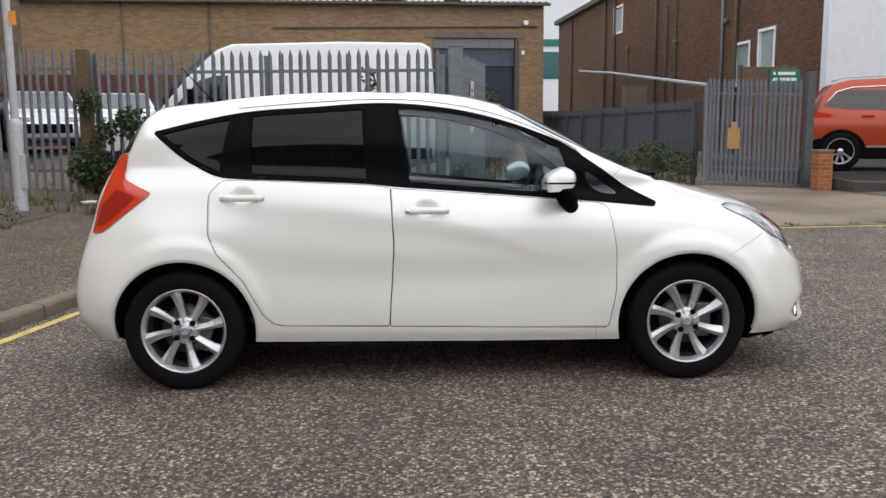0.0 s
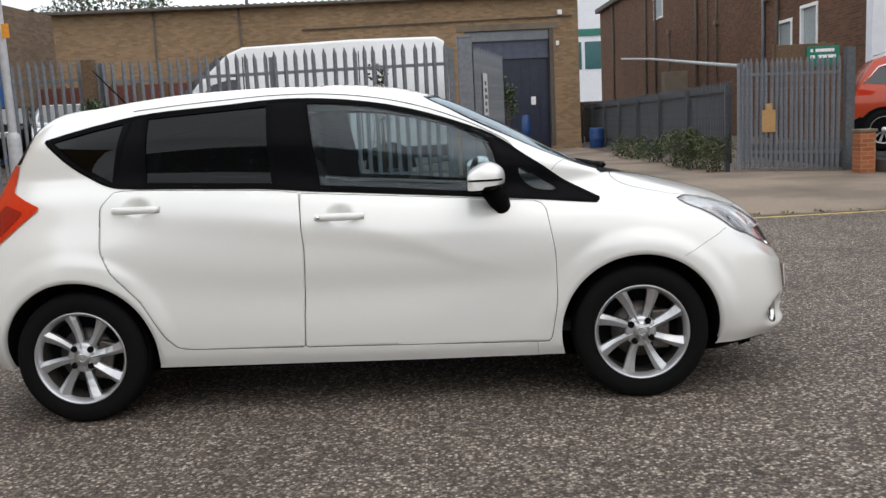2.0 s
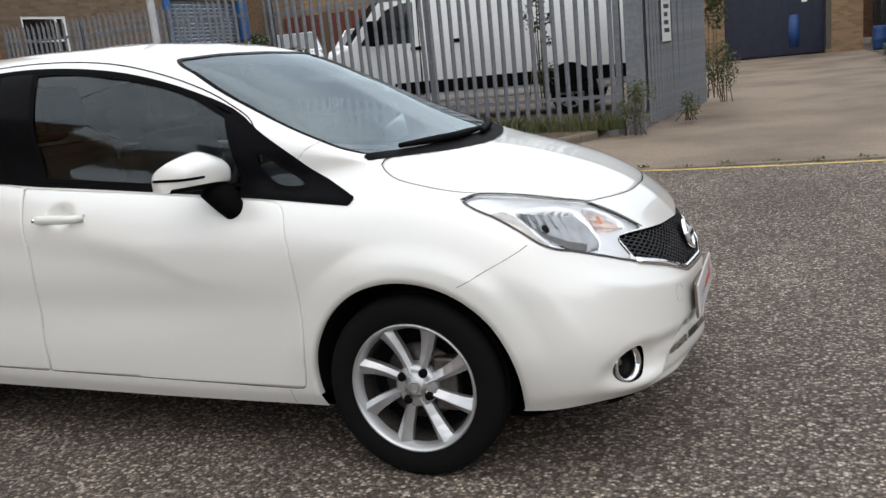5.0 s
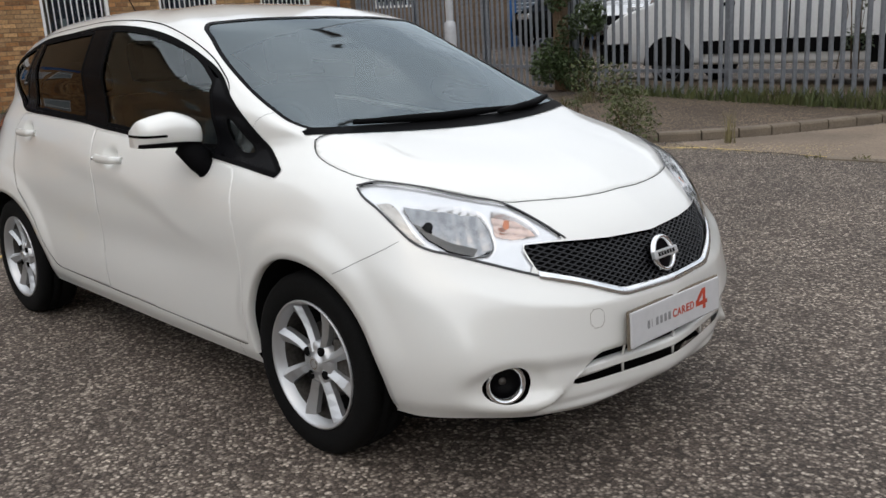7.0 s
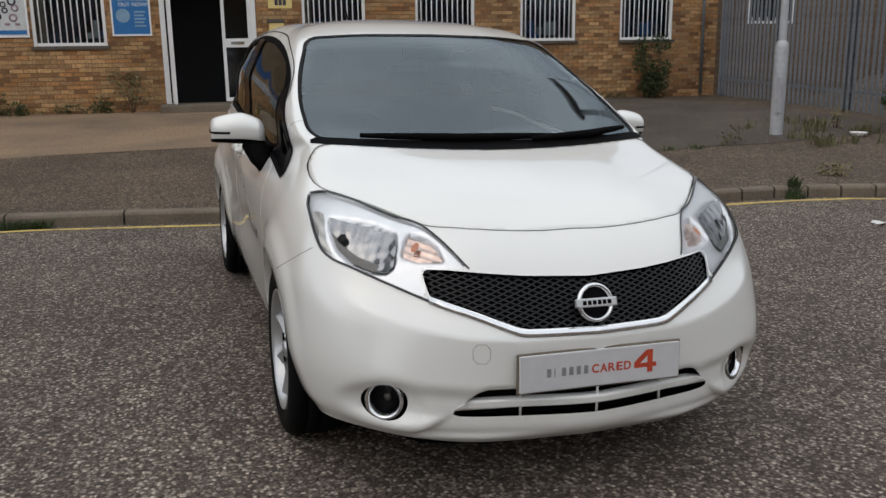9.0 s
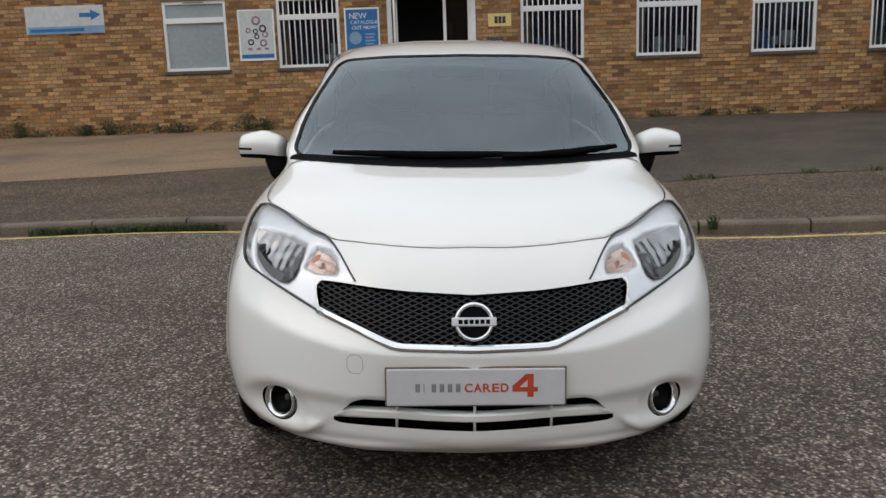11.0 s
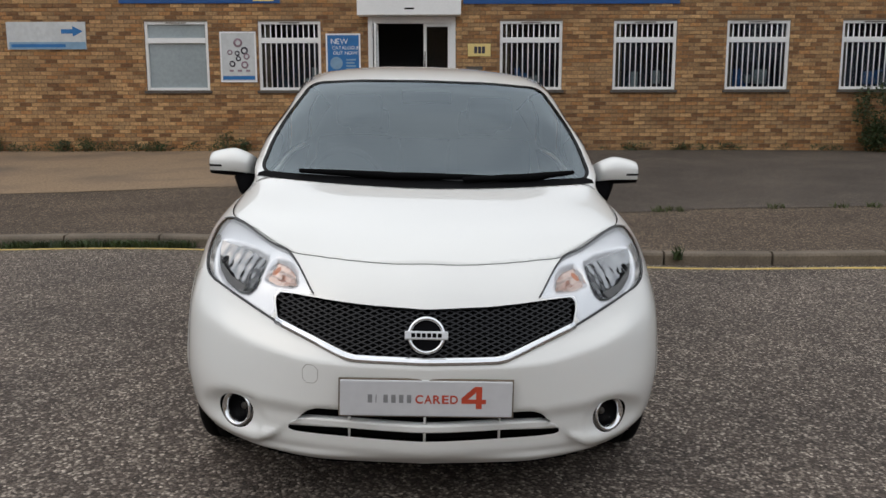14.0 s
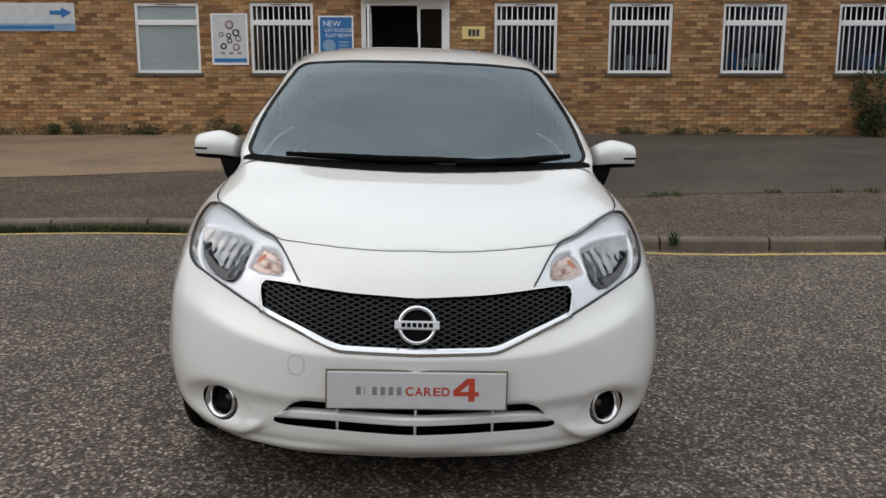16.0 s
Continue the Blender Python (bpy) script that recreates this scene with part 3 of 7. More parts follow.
def board(name, label, x0, x1, z0, z1, mat, frame=None):
    t = thing(name, SHOP, label, "sign")
    box("panel", (x0, -0.03, z0), (x1, -0.012, z1), mat, t, 0.003)
    if frame:
        for lo, hi in (((x0 - 0.03, -0.036, z0 - 0.03), (x0, -0.012, z1 + 0.03)), ((x1, -0.036, z0 - 0.03), (x1 + 0.03, -0.012, z1 + 0.03)), ((x0, -0.036, z1), (x1, -0.012, z1 + 0.03)), ((x0, -0.036, z0 - 0.03), (x1, -0.012, z0))):
            box("frame", lo, hi, frame, t)
    return t


def bar(t, x0, x1, z0, z1, mat, y=-0.0335):
    return box("printing", (x0, y, z0), (x1, y + 0.003, z1), mat, t)


t = board("direction_sign", "faded white board with a blue arrow and blue foot", -7.48, -5.95, 2.36, 2.88, SIGN_WHITE)
bar(t, -7.44, -5.96, 2.365, 2.50, SIGN_PALE)
bar(t, -7.40, -6.35, 2.40, 2.46, SIGN_BLUE, -0.035)
part("arrow", [(x, -0.0345, z) for x, z in ((-6.42, 2.66), (-6.20, 2.66), (-6.20, 2.60), (-6.0, 2.70), (-6.20, 2.80), (-6.20, 2.74), (-6.42, 2.74))], [tuple(range(7))], SIGN_BLUE, t, "blue arrow")
t = board("poster", "white framed poster with grey rings and a blue foot", -3.34, -2.70, 1.76, 2.66, SIGN_WHITE, WHITE)
bar(t, -3.33, -2.71, 1.78, 1.85, SIGN_BLUE)
for cx, cz, r, mat in ((-3.02, 2.48, 0.085, PINK), (-3.18, 2.30, 0.05, PINK), (-2.86, 2.22, 0.06, PINK), (-3.04, 2.28, 0.05, INK), (-2.90, 2.33, 0.07, INK), (-3.14, 2.08, 0.06, INK), (-2.90, 2.06, 0.07, PINK), (-3.02, 2.18, 0.05, INK)):
    ring = lathe("printed_ring", [(-0.0345, r * 0.55), (-0.0350, r * 0.6), (-0.0350, r), (-0.0345, r)], mat, t, 20)
    ring.location = (cx, 0, cz)
for i in range(3):
    bar(t, -3.2 + 0.16 * i, -3.12 + 0.16 * i, 1.93, 1.97, PINK)
t = board("poster", "bright blue framed catalogue poster with white lettering", -1.29, -0.68, 1.77, 2.62, SIGN_BLUE, WHITE)


def lettering(text, t, x, z, size, mat, y=-0.0345):
    """Printed words, one mesh a letter."""
    for ch in text:
        if ch == " ":
            x += 0.3 * size
            continue
        cu = bpy.data.curves.new("letter", 'FONT')
        cu.body, cu.size, cu.extrude = ch, size, 0.0008
        ob = new("letter", cu)
        me = bpy.data.meshes.new_from_object(ob.evaluated_get(bpy.context.evaluated_depsgraph_get()))
        bpy.data.objects.remove(ob)
        me.materials.clear()
        me.materials.append(mat)
        xs = [v.co.x for v in me.vertices]
        o = new("letter", me)
        o.parent = t
        o.matrix_basis = pose(x - min(xs), y, z, 90, 0, 0)
        x += max(xs) - min(xs) + 0.07 * size


WHITE_INK = material("white_ink", (0.8, 0.82, 0.84), 0.5)
lettering("NEW", t, -1.22, 2.45, 0.15, WHITE_INK)
lettering("CATALOGUE", t, -1.20, 2.35, 0.09, WHITE_INK)
lettering("OUT NOW!", t, -1.18, 2.25, 0.095, WHITE_INK)
disc = lathe("printed_disc", [(-0.0345, 0.0), (-0.0345, 0.12)], SIGN_PALE, t, 28)
disc.location = (-1.12, 0, 2.09)
for i in range(5):
    bar(t, -0.93, -0.74 - 0.03 * (i % 2), 2.14 - 0.06 * i, 2.17 - 0.06 * i, SIGN_PALE)
t = board("name_sign", "small yellow name board with dark marks", 1.43, 1.87, 2.215, 2.455, SIGN_YELLOW)
for i in range(3):
    bar(t, 1.55 + 0.075 * i, 1.61 + 0.075 * i, 2.27, 2.40, INK)
t = thing("letter_box", SHOP, "cream wall letter box under a dark hood", "letter box")
box("box_body", (1.42, -0.12, 1.73), (1.69, 0.0, 1.95), SIGN_YELLOW, t, 0.012)
box("box_hood", (1.40, -0.14, 1.955), (1.71, 0.0, 2.02), SILL, t, 0.01)
t = board("fascia_board", "long dark blue shop fascia board", -5.28, -2.18, 3.22, 3.75, FASCIA)
bar(t, -4.9, -3.0, 3.30, 3.36, SIGN_PALE)
bar(t, -2.7, -2.3, 3.26, 3.34, SIGN_YELLOW)
t = board("fascia_board", "long dark blue shop fascia board", 1.34, 5.50, 3.20, 3.75, FASCIA)
bar(t, 1.6, 5.2, 3.52, 3.62, SIGN_PALE)
# downpipe by the shop's corner
t = thing("drainpipe", SHOP, "grey drainpipe at the shop corner", "drainpipe")
tube("pipe", [(10.62, -0.06, 0.4), (10.62, -0.06, 4.6)], 0.035, GALV, t, 10)
tube("pipe_bracket", [(10.58, -0.02, 2.4), (10.62, -0.1, 2.4), (10.66, -0.02, 2.4)], 0.012, GALV, t, 6)

# warehouse wall beyond the gates, roller door and small window in it
WH = [(1.0, 2.25, 1.9, 3.0), (5.85, 8.9, 0.1, 3.4)]
bm = bmesh.new()
wall_boxes(bm, 12.6, -0.3, 5.2, 0.28, WH)
# darker copy of the buff brick: the wall's shade is in its colour
FAR_SHADED = brick_texture("shaded_buff_brick", (0.19, 0.13, 0.085), (0.15, 0.115, 0.085))
ware = tagged(part_bm("wall_warehouse", bm, FAR_SHADED), "buff brick warehouse wall, coloured as in shade, behind the palisade gates", "wall", kind="structure")
WARE_M = SHOP @ Matrix.Translation((11.0, 0.35, 0))
ware.matrix_world = WARE_M
SHUTTER = material("blue_grey_shutter", (0.12, 0.16, 0.21), 0.5, 0.3, fine=8, vary=0.12, stain=0.25)
t = thing("roller_door", WARE_M, "blue-grey slatted roller door shut in the warehouse wall", "roller door")
for i in range(33):
    tube("slat", [(5.86, 0.10, 0.15 + 0.1 * i), (8.89, 0.10, 0.15 + 0.1 * i)], 0.052, SHUTTER, t, 6)
box("door_post", (8.9, -0.06, 0.1), (9.25, 0.2, 3.4), BLUE, t, 0.01)
box("door_post", (5.6, -0.06, 0.1), (5.85, 0.2, 3.4), BLUE, t, 0.01)
t = thing("window_8", WARE_M, "white framed dark warehouse window", "window", kind="structure")
for lo, hi in (((1.0, 0.02, 1.9), (1.06, 0.1, 3.0)), ((2.19, 0.02, 1.9), (2.25, 0.1, 3.0)), ((1.06, 0.02, 1.9), (2.19, 0.1, 1.96)), ((1.06, 0.02, 2.94), (2.19, 0.1, 3.0)), ((1.06, 0.02, 2.45), (2.19, 0.1, 2.5))):
    box("frame", lo, hi, WHITE, t, 0.005)
box("pane", (1.06, 0.05, 1.96), (2.19, 0.056, 2.94), PANE, t).visible_shadow = False
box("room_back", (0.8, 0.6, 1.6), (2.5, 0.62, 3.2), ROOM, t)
for i in range(5):
    lathe("mug", [(0, 0.0), (0, 0.035), (0.09, 0.038), (0.09, 0.03)], WHITE, t, 10, "z").location = (1.2 + 0.2 * i, 0.14, 1.96)

# loading-bay building across the yard
DOCK_Y, DOCK_X0, DOCK_X1, DOCK_H = 28.0, -14.2, 6.05, 5.74
DM = Matrix.Translation((DOCK_X1, DOCK_Y, 0)) @ Matrix.Rotation(radians(3.5), 4, 'Z') @ Matrix.Translation((DOCK_X0 - DOCK_X1, 0, 0))
bay = (1.85 - DOCK_X0, 4.95 - DOCK_X0, 0.05, 4.48)
bm = bmesh.new()
wall_boxes(bm, DOCK_X1 - DOCK_X0, -0.3, DOCK_H, 0.35, [bay])
dock = tagged(part_bm("wall_loading_bay", bm, FAR_BUFF), "long buff brick loading-bay building", "wall", kind="structure")
dock.matrix_world = DM
t = thing("wall_loading_bay_ends", DM, "end walls and low roof of the loading-bay building", "wall", kind="structure")
L = DOCK_X1 - DOCK_X0
bm = bmesh.new()
wall_boxes(bm, 9.0, -0.3, DOCK_H, 0.35, [])
e = part_bm("end_wall", bm, FAR_BUFF, t)
e.matrix_basis = pose(L, 0.36, 0, 0, 0, 90)
box("bay_back", (bay[0] - 1, 3.0, 0), (bay[1] + 0.6, 3.1, 5.4), DARK_IN, t)
box("bay_side", (bay[0] - 1.1, 0.36, 0), (bay[0] - 1, 3.0, 5.4), DARK_IN, t)
box("bay_side", (bay[1] + 0.4, 0.36, 0), (bay[1] + 0.5, 3.0, 5.4), DARK_IN, t)
box("lintel", (bay[0] - 0.3, -0.03, bay[3]), (bay[1] + 0.35, 0.1, bay[3] + 0.22), KERB, t, 0.01)
box("bay_post", (bay[1], -0.02, 0.2), (bay[1] + 0.16, 0.3, bay[3]), SILL, t, 0.01)
# corrugated roof edge
vs, fs = [], []
n = 260
for j, (yy, zz) in enumerate(((-0.25, DOCK_H + 0.02), (9.5, DOCK_H + 0.75))):
    for i in range(n + 1):
        vs.append((-0.2 + (L + 0.4) * i / n, yy, zz + 0.035 * math.cos(i * math.pi / 1.5)))
for i in range(n):
    fs.append((i, i + 1, n + 2 + i, n + 1 + i))
roofm = material("old_corrugated_roof", (0.13, 0.13, 0.13), 0.85, fine=8, coarse=1.0, vary=0.25, stain=0.5, bump=0.2)
o = part("corrugated_roof", vs, fs, roofm, t, "dark weathered corrugated sheets", True)
box("gutter", (-0.2, -0.30, DOCK_H - 0.10), (L + 0.2, -0.18, DOCK_H + 0.0), SILL, t, 0.02)
tube("flue", [(8.25, 0.4, DOCK_H), (8.25, 0.4, DOCK_H + 0.75)], 0.06, GALV, t, 10)
tube("flue_cap", [(8.25, 0.4, DOCK_H + 0.75), (8.25, 0.4, DOCK_H + 0.85)], 0.10, GALV, t, 10)
for x in (0.7, 5.0, 8.0):
    tube("wall_pipe", [(x, -0.05, 0.2), (x, -0.05, DOCK_H - 0.1)], 0.035, SILL, t, 8)
tube("wall_cable", [(10.2, -0.05, 4.80), (14.8, -0.05, 4.85), (L - 0.25, -0.05, 4.90)], 0.025, SILL, t, 6)
box("security_light", (L - 0.78, -0.16, 4.95), (L - 0.62, 0.0, 5.12), WHITE, t, 0.02)
box("bay_lamp", (L - 0.85, -0.10, 3.85), (L - 0.74, 0.0, 4.02), WHITE, t, 0.02)
# strip curtain in the bay
CURTAIN = material("navy_strip_curtain", (0.015, 0.019, 0.042), 0.3, fine=6, coarse=1.2, vary=0.25, stain=0.2)
t = thing("strip_curtain", DM, "dark navy plastic strip curtain hanging in the loading bay", "curtain")
for i in range(18):
    x = bay[0] + (bay[1] - bay[0]) * (i + 0.5) / 18
    zb = 0.12
    box("strip", (x - 0.098, 0.24 + 0.02 * (i % 2), zb), (x + 0.098, 0.25 + 0.02 * (i % 2), 3.50), CURTAIN, t)
box("curtain_head", (bay[0], 0.15, 3.45), (bay[1], 0.3, 4.14), material("grey_navy_apron", (0.06, 0.07, 0.11), 0.4, fine=5, vary=0.2), t, 0.01)
box("shutter_roll", (bay[0], 0.05, 4.10), (bay[1], 0.35, 4.47), GALV, t, 0.03)
box("notice", (bay[1] - 0.70, 0.2, 1.75), (bay[1] - 0.53, 0.22, 2.05), WHITE, t)
DRUM_BLUE = material("dull_blue_plastic", (0.012, 0.055, 0.19), 0.5, fine=10, vary=0.15, stain=0.3)
t = thing("stacked_drum", Matrix.Translation((4.0, 28.3, 0)) @ Matrix.Scale(1.2, 4), "blue plastic drum behind the strip curtain", "drum")
lathe("drum_body", [(0.3, 0.0), (0.3, 0.18), (0.7, 0.20), (1.15, 0.18), (1.2, 0.0)], DRUM_BLUE, t, 24, "z")
t = thing("barrel", Matrix.Translation((6.48, 27.2, ground_z(6.48, 27.2))) @ Matrix.Scale(1.25, 4), "blue plastic barrel standing at the building corner", "barrel")
lathe("barrel_body", [(0.0, 0.0), (0.0, 0.19), (0.06, 0.205), (0.24, 0.21), (0.26, 0.22), (0.28, 0.21), (0.48, 0.21), (0.56, 0.20), (0.58, 0.185), (0.55, 0.18), (0.55, 0.0)], DRUM_BLUE, t, 28, "z")
# red-brown panels low along the far wall
REDW = material("red_brown_panel", (0.12, 0.032, 0.022), 0.7, fine=10, vary=0.25)
t = thing("low_wall", pose(-11.2, 21.9, 0.15, 0, 0, 3.5), "low red-brown panelled screen along the far wall", "screen wall")
for i in range(9):
    box("panel", (0.75 * i, 0, 0.3), (0.75 * i + 0.6, 0.08, 2.72), REDW, t, 0.01)
    box("panel_post", (0.75 * i + 0.6, -0.04, 0.2), (0.75 * i + 0.75, 0.12, 2.78), BARK, t, 0.01)

# brown brick block on the right with the white-fronted end
BB = pose(11.2, 50.0, 0, 0, 0, -90)
holes = [(50 - 37.1, 50 - 35.5, 5.45, 6.75), (50 - 22.5, 50 - 21.3, 2.42, 3.8), (50 - 20.75, 50 - 19.6, 2.8, 4.05), (50 - 30.0, 50 - 28.3, 6.4, 7.3), (50 - 20.6, 50 - 19.2, 5.6, 6.9)]
bm = bmesh.new()
wall_boxes(bm, 50 - 16.9, -0.3, 7.35, 0.3, holes)
brown = tagged(part_bm("wall_brown_block", bm, FAR_BROWN), "two-storey brown brick block with white windows", "wall", kind="structure")
brown.matrix_world = BB
for k, h in enumerate(holes):
    t = thing("window_%d" % (9 + k), BB, "white framed upper window in the brown brick block", "window", kind="structure")
    for lo, hi in (((h[0], -0.03, h[2]), (h[0] + 0.09, 0.12, h[3])), ((h[1] - 0.09, -0.03, h[2]), (h[1], 0.12, h[3])), ((h[0] + 0.09, -0.03, h[2]), (h[1] - 0.09, 0.12, h[2] + 0.09)), ((h[0] + 0.09, -0.03, h[3] - 0.09), (h[1] - 0.09, 0.12, h[3]))):
        box("frame", lo, hi, WHITE, t, 0.008)
    box("pane", (h[0] + 0.09, 0.06, h[2] + 0.09), (h[1] - 0.09, 0.07, h[3] - 0.09), FROST, t)
t = thing("wall_brown_block_ends", BB, "end walls, roof edge and pipes of the brown brick block", "wall", kind="structure")
box("roof_edge", (-0.3, -0.25, 7.35), (33.3, 10.0, 7.6), SILL, t, 0.02)
box("far_end", (0, 0.3, -0.3), (0.3, 10.0, 7.35), FAR_BROWN, t)
for x in (11.5, 13.3, 19.6, 26.6, 27.7, 4.0):
    tube("drainpipe", [(x, -0.07, 0.0), (x, -0.07, 7.3)], 0.055, SILL if x != 26.6 else GALV, t, 8)
for x, z0, z1 in ((15.6, 1.0, 4.6), (20.9, 1.2, 5.8), (22.0, 1.0, 6.4)):
    tube("conduit", [(x, -0.05, z0), (x, -0.05, z1)], 0.03, SILL, t, 6)
for x, z in ((22.0, 4.3), (26.9, 4.5), (15.6, 4.6)):
    box("wall_lamp", (x - 0.12, -0.14, z), (x + 0.12, 0.0, z + 0.16), KERB, t, 0.02)
WHITE_WALL = material("white_cladding", (0.74, 0.76, 0.80), 0.6, fine=5, coarse=0.4, vary=0.04, stain=0.08)
box("cladding_joint", (33.11, -0.5, 6.0), (33.16, 9.9, 6.03), GALV, t)
box("white_front", (33.1, -0.02, -0.3), (33.4, 12.0, 9.5), WHITE_WALL, t, label="white clad end of the block")
box("white_front", (33.1, 12.0, -0.3), (33.4, 30.0, 9.5), WHITE_WALL, t)
PIPE_GREY = material("weathered_pipe", (0.42, 0.43, 0.44), 0.5, fine=8, vary=0.15, stain=0.3)
t = thing("overhead_pipe", Matrix(), "long pale grey pipe carried across the passage", "pipe")
tube("pipe", [(11.0, 43.3, 4.15), (9.2, 30.0, 3.3), (7.7, 15.5, 2.2)], 0.05, PIPE_GREY, t, 8)
box("pipe_stand", (7.62, 15.42, 0.0), (7.78, 15.58, 2.15), GALV, t)
t = thing("utility_box", Matrix.Translation((9.3, 27.0, 0)), "pale grey metal cabinet beside the brown wall", "cabinet")
box("cabinet", (-0.4, -0.3, 0.2), (0.4, 0.3, 2.65), KERB, t, 0.02)

# far white and green works building, trees
t = thing("works_building", pose(6, 74, 0), "distant white works building with a green band and windows", "building")
box("wall", (-10, 0, 0), (14, 12, 12.2), WHITE_WALL, t)
box("green_band", (-10.1, -0.1, 8.1), (14.1, 0.1, 8.7), material("green_trim", (0.02, 0.16, 0.12), 0.5), t)
for i in range(12):
    box("window", (-9.5 + 2 * i, -0.05, 5.2), (-7.8 + 2 * i, 0.1, 7.6), material("green_glass", (0.03, 0.11, 0.12), 0.2) if i == 0 else bpy.data.materials["green_glass"], t)


def leaf_cloud(rnd, blobs, n, size):
    """Small bent leaves scattered through several blobs (x, y, z, radius, height)."""
    vs, fs = [], []
    wts = [b[3] ** 2 for b in blobs]
    for _ in range(n):
        b = rnd.choices(blobs, wts)[0]
        while True:
            p = Vector((rnd.uniform(-1, 1), rnd.uniform(-1, 1), rnd.uniform(-1, 1)))
            if 0.25 < p.length < 1:
                break
        c = Vector((b[0] + p.x * b[3], b[1] + p.y * b[3], b[2] + p.z * b[4]))
        r = Euler((rnd.uniform(-1, 1), rnd.uniform(-1, 1), rnd.uniform(0, 6.3))).to_matrix()
        s = size * rnd.uniform(0.6, 1.4)
        k = len(vs)
        vs += [c + r @ Vector(q) * s for q in ((-0.5, 0, 0), (0, -0.28, 0.08), (0.55, 0, -0.05), (0, 0.28, 0.08))]
        fs += [(k, k + 1, k + 2), (k, k + 2, k + 3)]
    return vs, fs


def tree(x, y, h, r, seed):
    rnd = random.Random(seed)
    t = thing("tree", Matrix.Translation((x, y, ground_z(x, y))), "dark green broadleaf tree behind the low roof", "tree", "trees behind the yard")
    tube("trunk", [(0, 0, 0), (0.1, 0, h * 0.35), (0, 0.1, h * 0.7)], [0.22, 0.16, 0.07], BARK, t, 8)
    blobs = []
    for i in range(9):
        a = rnd.uniform(0, 6.3)
        d = rnd.uniform(0, r * 0.75)
        blobs.append((d * math.cos(a), d * math.sin(a), h * rnd.uniform(0.5, 0.92), r * rnd.uniform(0.3, 0.5), r * rnd.uniform(0.25, 0.45)))
        tube("limb", [(0, 0, h * 0.4), (blobs[-1][0] * 0.5, blobs[-1][1] * 0.5, h * 0.5), blobs[-1][:3]], [0.09, 0.06, 0.02], BARK, t, 5)
    part("crown", *leaf_cloud(rnd, blobs, 2600, 0.22), LEAF, t)


tree(-16.0, 42, 9.6, 3.4, 1)
tree(-19.5, 43, 9.2, 3.0, 2)
tree(0.3, 46, 9.7, 1.6, 3)
tree(4.3, 47, 9.2, 1.1, 4)
tree(9.0, 56, 6.5, 1.4, 5)

# brick offices across the road: never faced, but seen in the car's glass
OFFICE = Matrix.Translation((-16, -25.0, 0))
t = thing("office_building", OFFICE, "two-storey grey office building across the road", "building")
rows = [(1.0, 2.4), (4.0, 5.4)]
holes = [(1.5 + 3.0 * i, 3.3 + 3.0 * i, a, b) for i in range(12) for a, b in rows]
bm = bmesh.new()
wall_boxes(bm, 38.0, -0.3, 6.3, -0.3, holes)
part_bm("wall", bm, material("grey_render", (0.27, 0.275, 0.28), 0.85, fine=9, vary=0.08, stain=0.15), t, "grey rendered front")
box("back", (0, -6.0, -0.3), (38.0, -0.9, 6.4), SILL, t)
for h in holes:
    w = box("window", (h[0], -0.16, h[2]), (h[1], -0.13, h[3]), FROST, t)
    box("frame", (h[0] + 0.86, -0.13, h[2]), (h[0] + 0.94, -0.08, h[3]), WHITE, w)
# unseen building, added to hold low sky light off the car's nose
t = thing("depot_building", pose(26, -19, 0, 0, 0, 90), "unseen long low block added to cut sky light on the car's front", "building")
box("wall", (0, -8.0, -0.3), (48.0, 0.0, 6.5), FAR_BUFF, t)
box("roof", (-0.3, -8.3, 6.5), (48.3, 0.3, 6.9), SILL, t)
for i in range(9):
    box("window", (2.0 + 5 * i, -0.02, 1.2), (4.6 + 5 * i, 0.03, 2.8), FROST, t)
t = thing("low_boundary_wall", Matrix.Translation((4.4, 41.0, 0)), "low brown brick boundary wall beyond the yard", "wall", kind="structure")
box("wall_body", (0, 0, -0.3), (6.7, 0.25, 1.85), FAR_BROWN, t)
box("wall_coping", (-0.05, -0.05, 1.85), (6.75, 0.3, 1.93), SILL, t)


# ---- the white hatchback ----
from mathutils.bvhtree import BVHTree


def pchip(t, P, s):
    """Smooth curves through the rows of P (first axis) at t, read at s; they never overshoot."""
    h = np.diff(t)[:, None]
    P2 = P.reshape(len(t), -1)
    d = np.diff(P2, axis=0) / h
    m = np.zeros_like(P2)
    a, b = d[:-1], d[1:]
    w1, w2 = 2 * h[1:] + h[:-1], h[1:] + 2 * h[:-1]
    same = a * b > 0
    with np.errstate(divide='ignore', invalid='ignore'):
        hm = (w1 + w2) / (w1 / a + w2 / b)
    m[1:-1] = np.where(same, hm, 0)
    m[0], m[-1] = d[0], d[-1]
    i = np.clip(np.searchsorted(t, s, side="right") - 1, 0, len(t) - 2)
    u = ((s - t[i]) / (t[i + 1] - t[i]))[:, None]
    H = h[i]
    out = (2 * u**3 - 3 * u**2 + 1) * P2[i] + (u**3 - 2 * u**2 + u) * H * m[i] + (-2 * u**3 + 3 * u**2) * P2[i + 1] + (u**3 - u**2) * H * m[i + 1]
    return out.reshape((len(s),) + P.shape[1:])


def line(text):
    return np.array([[float(v) for v in p.split(",")] for p in text.split()])


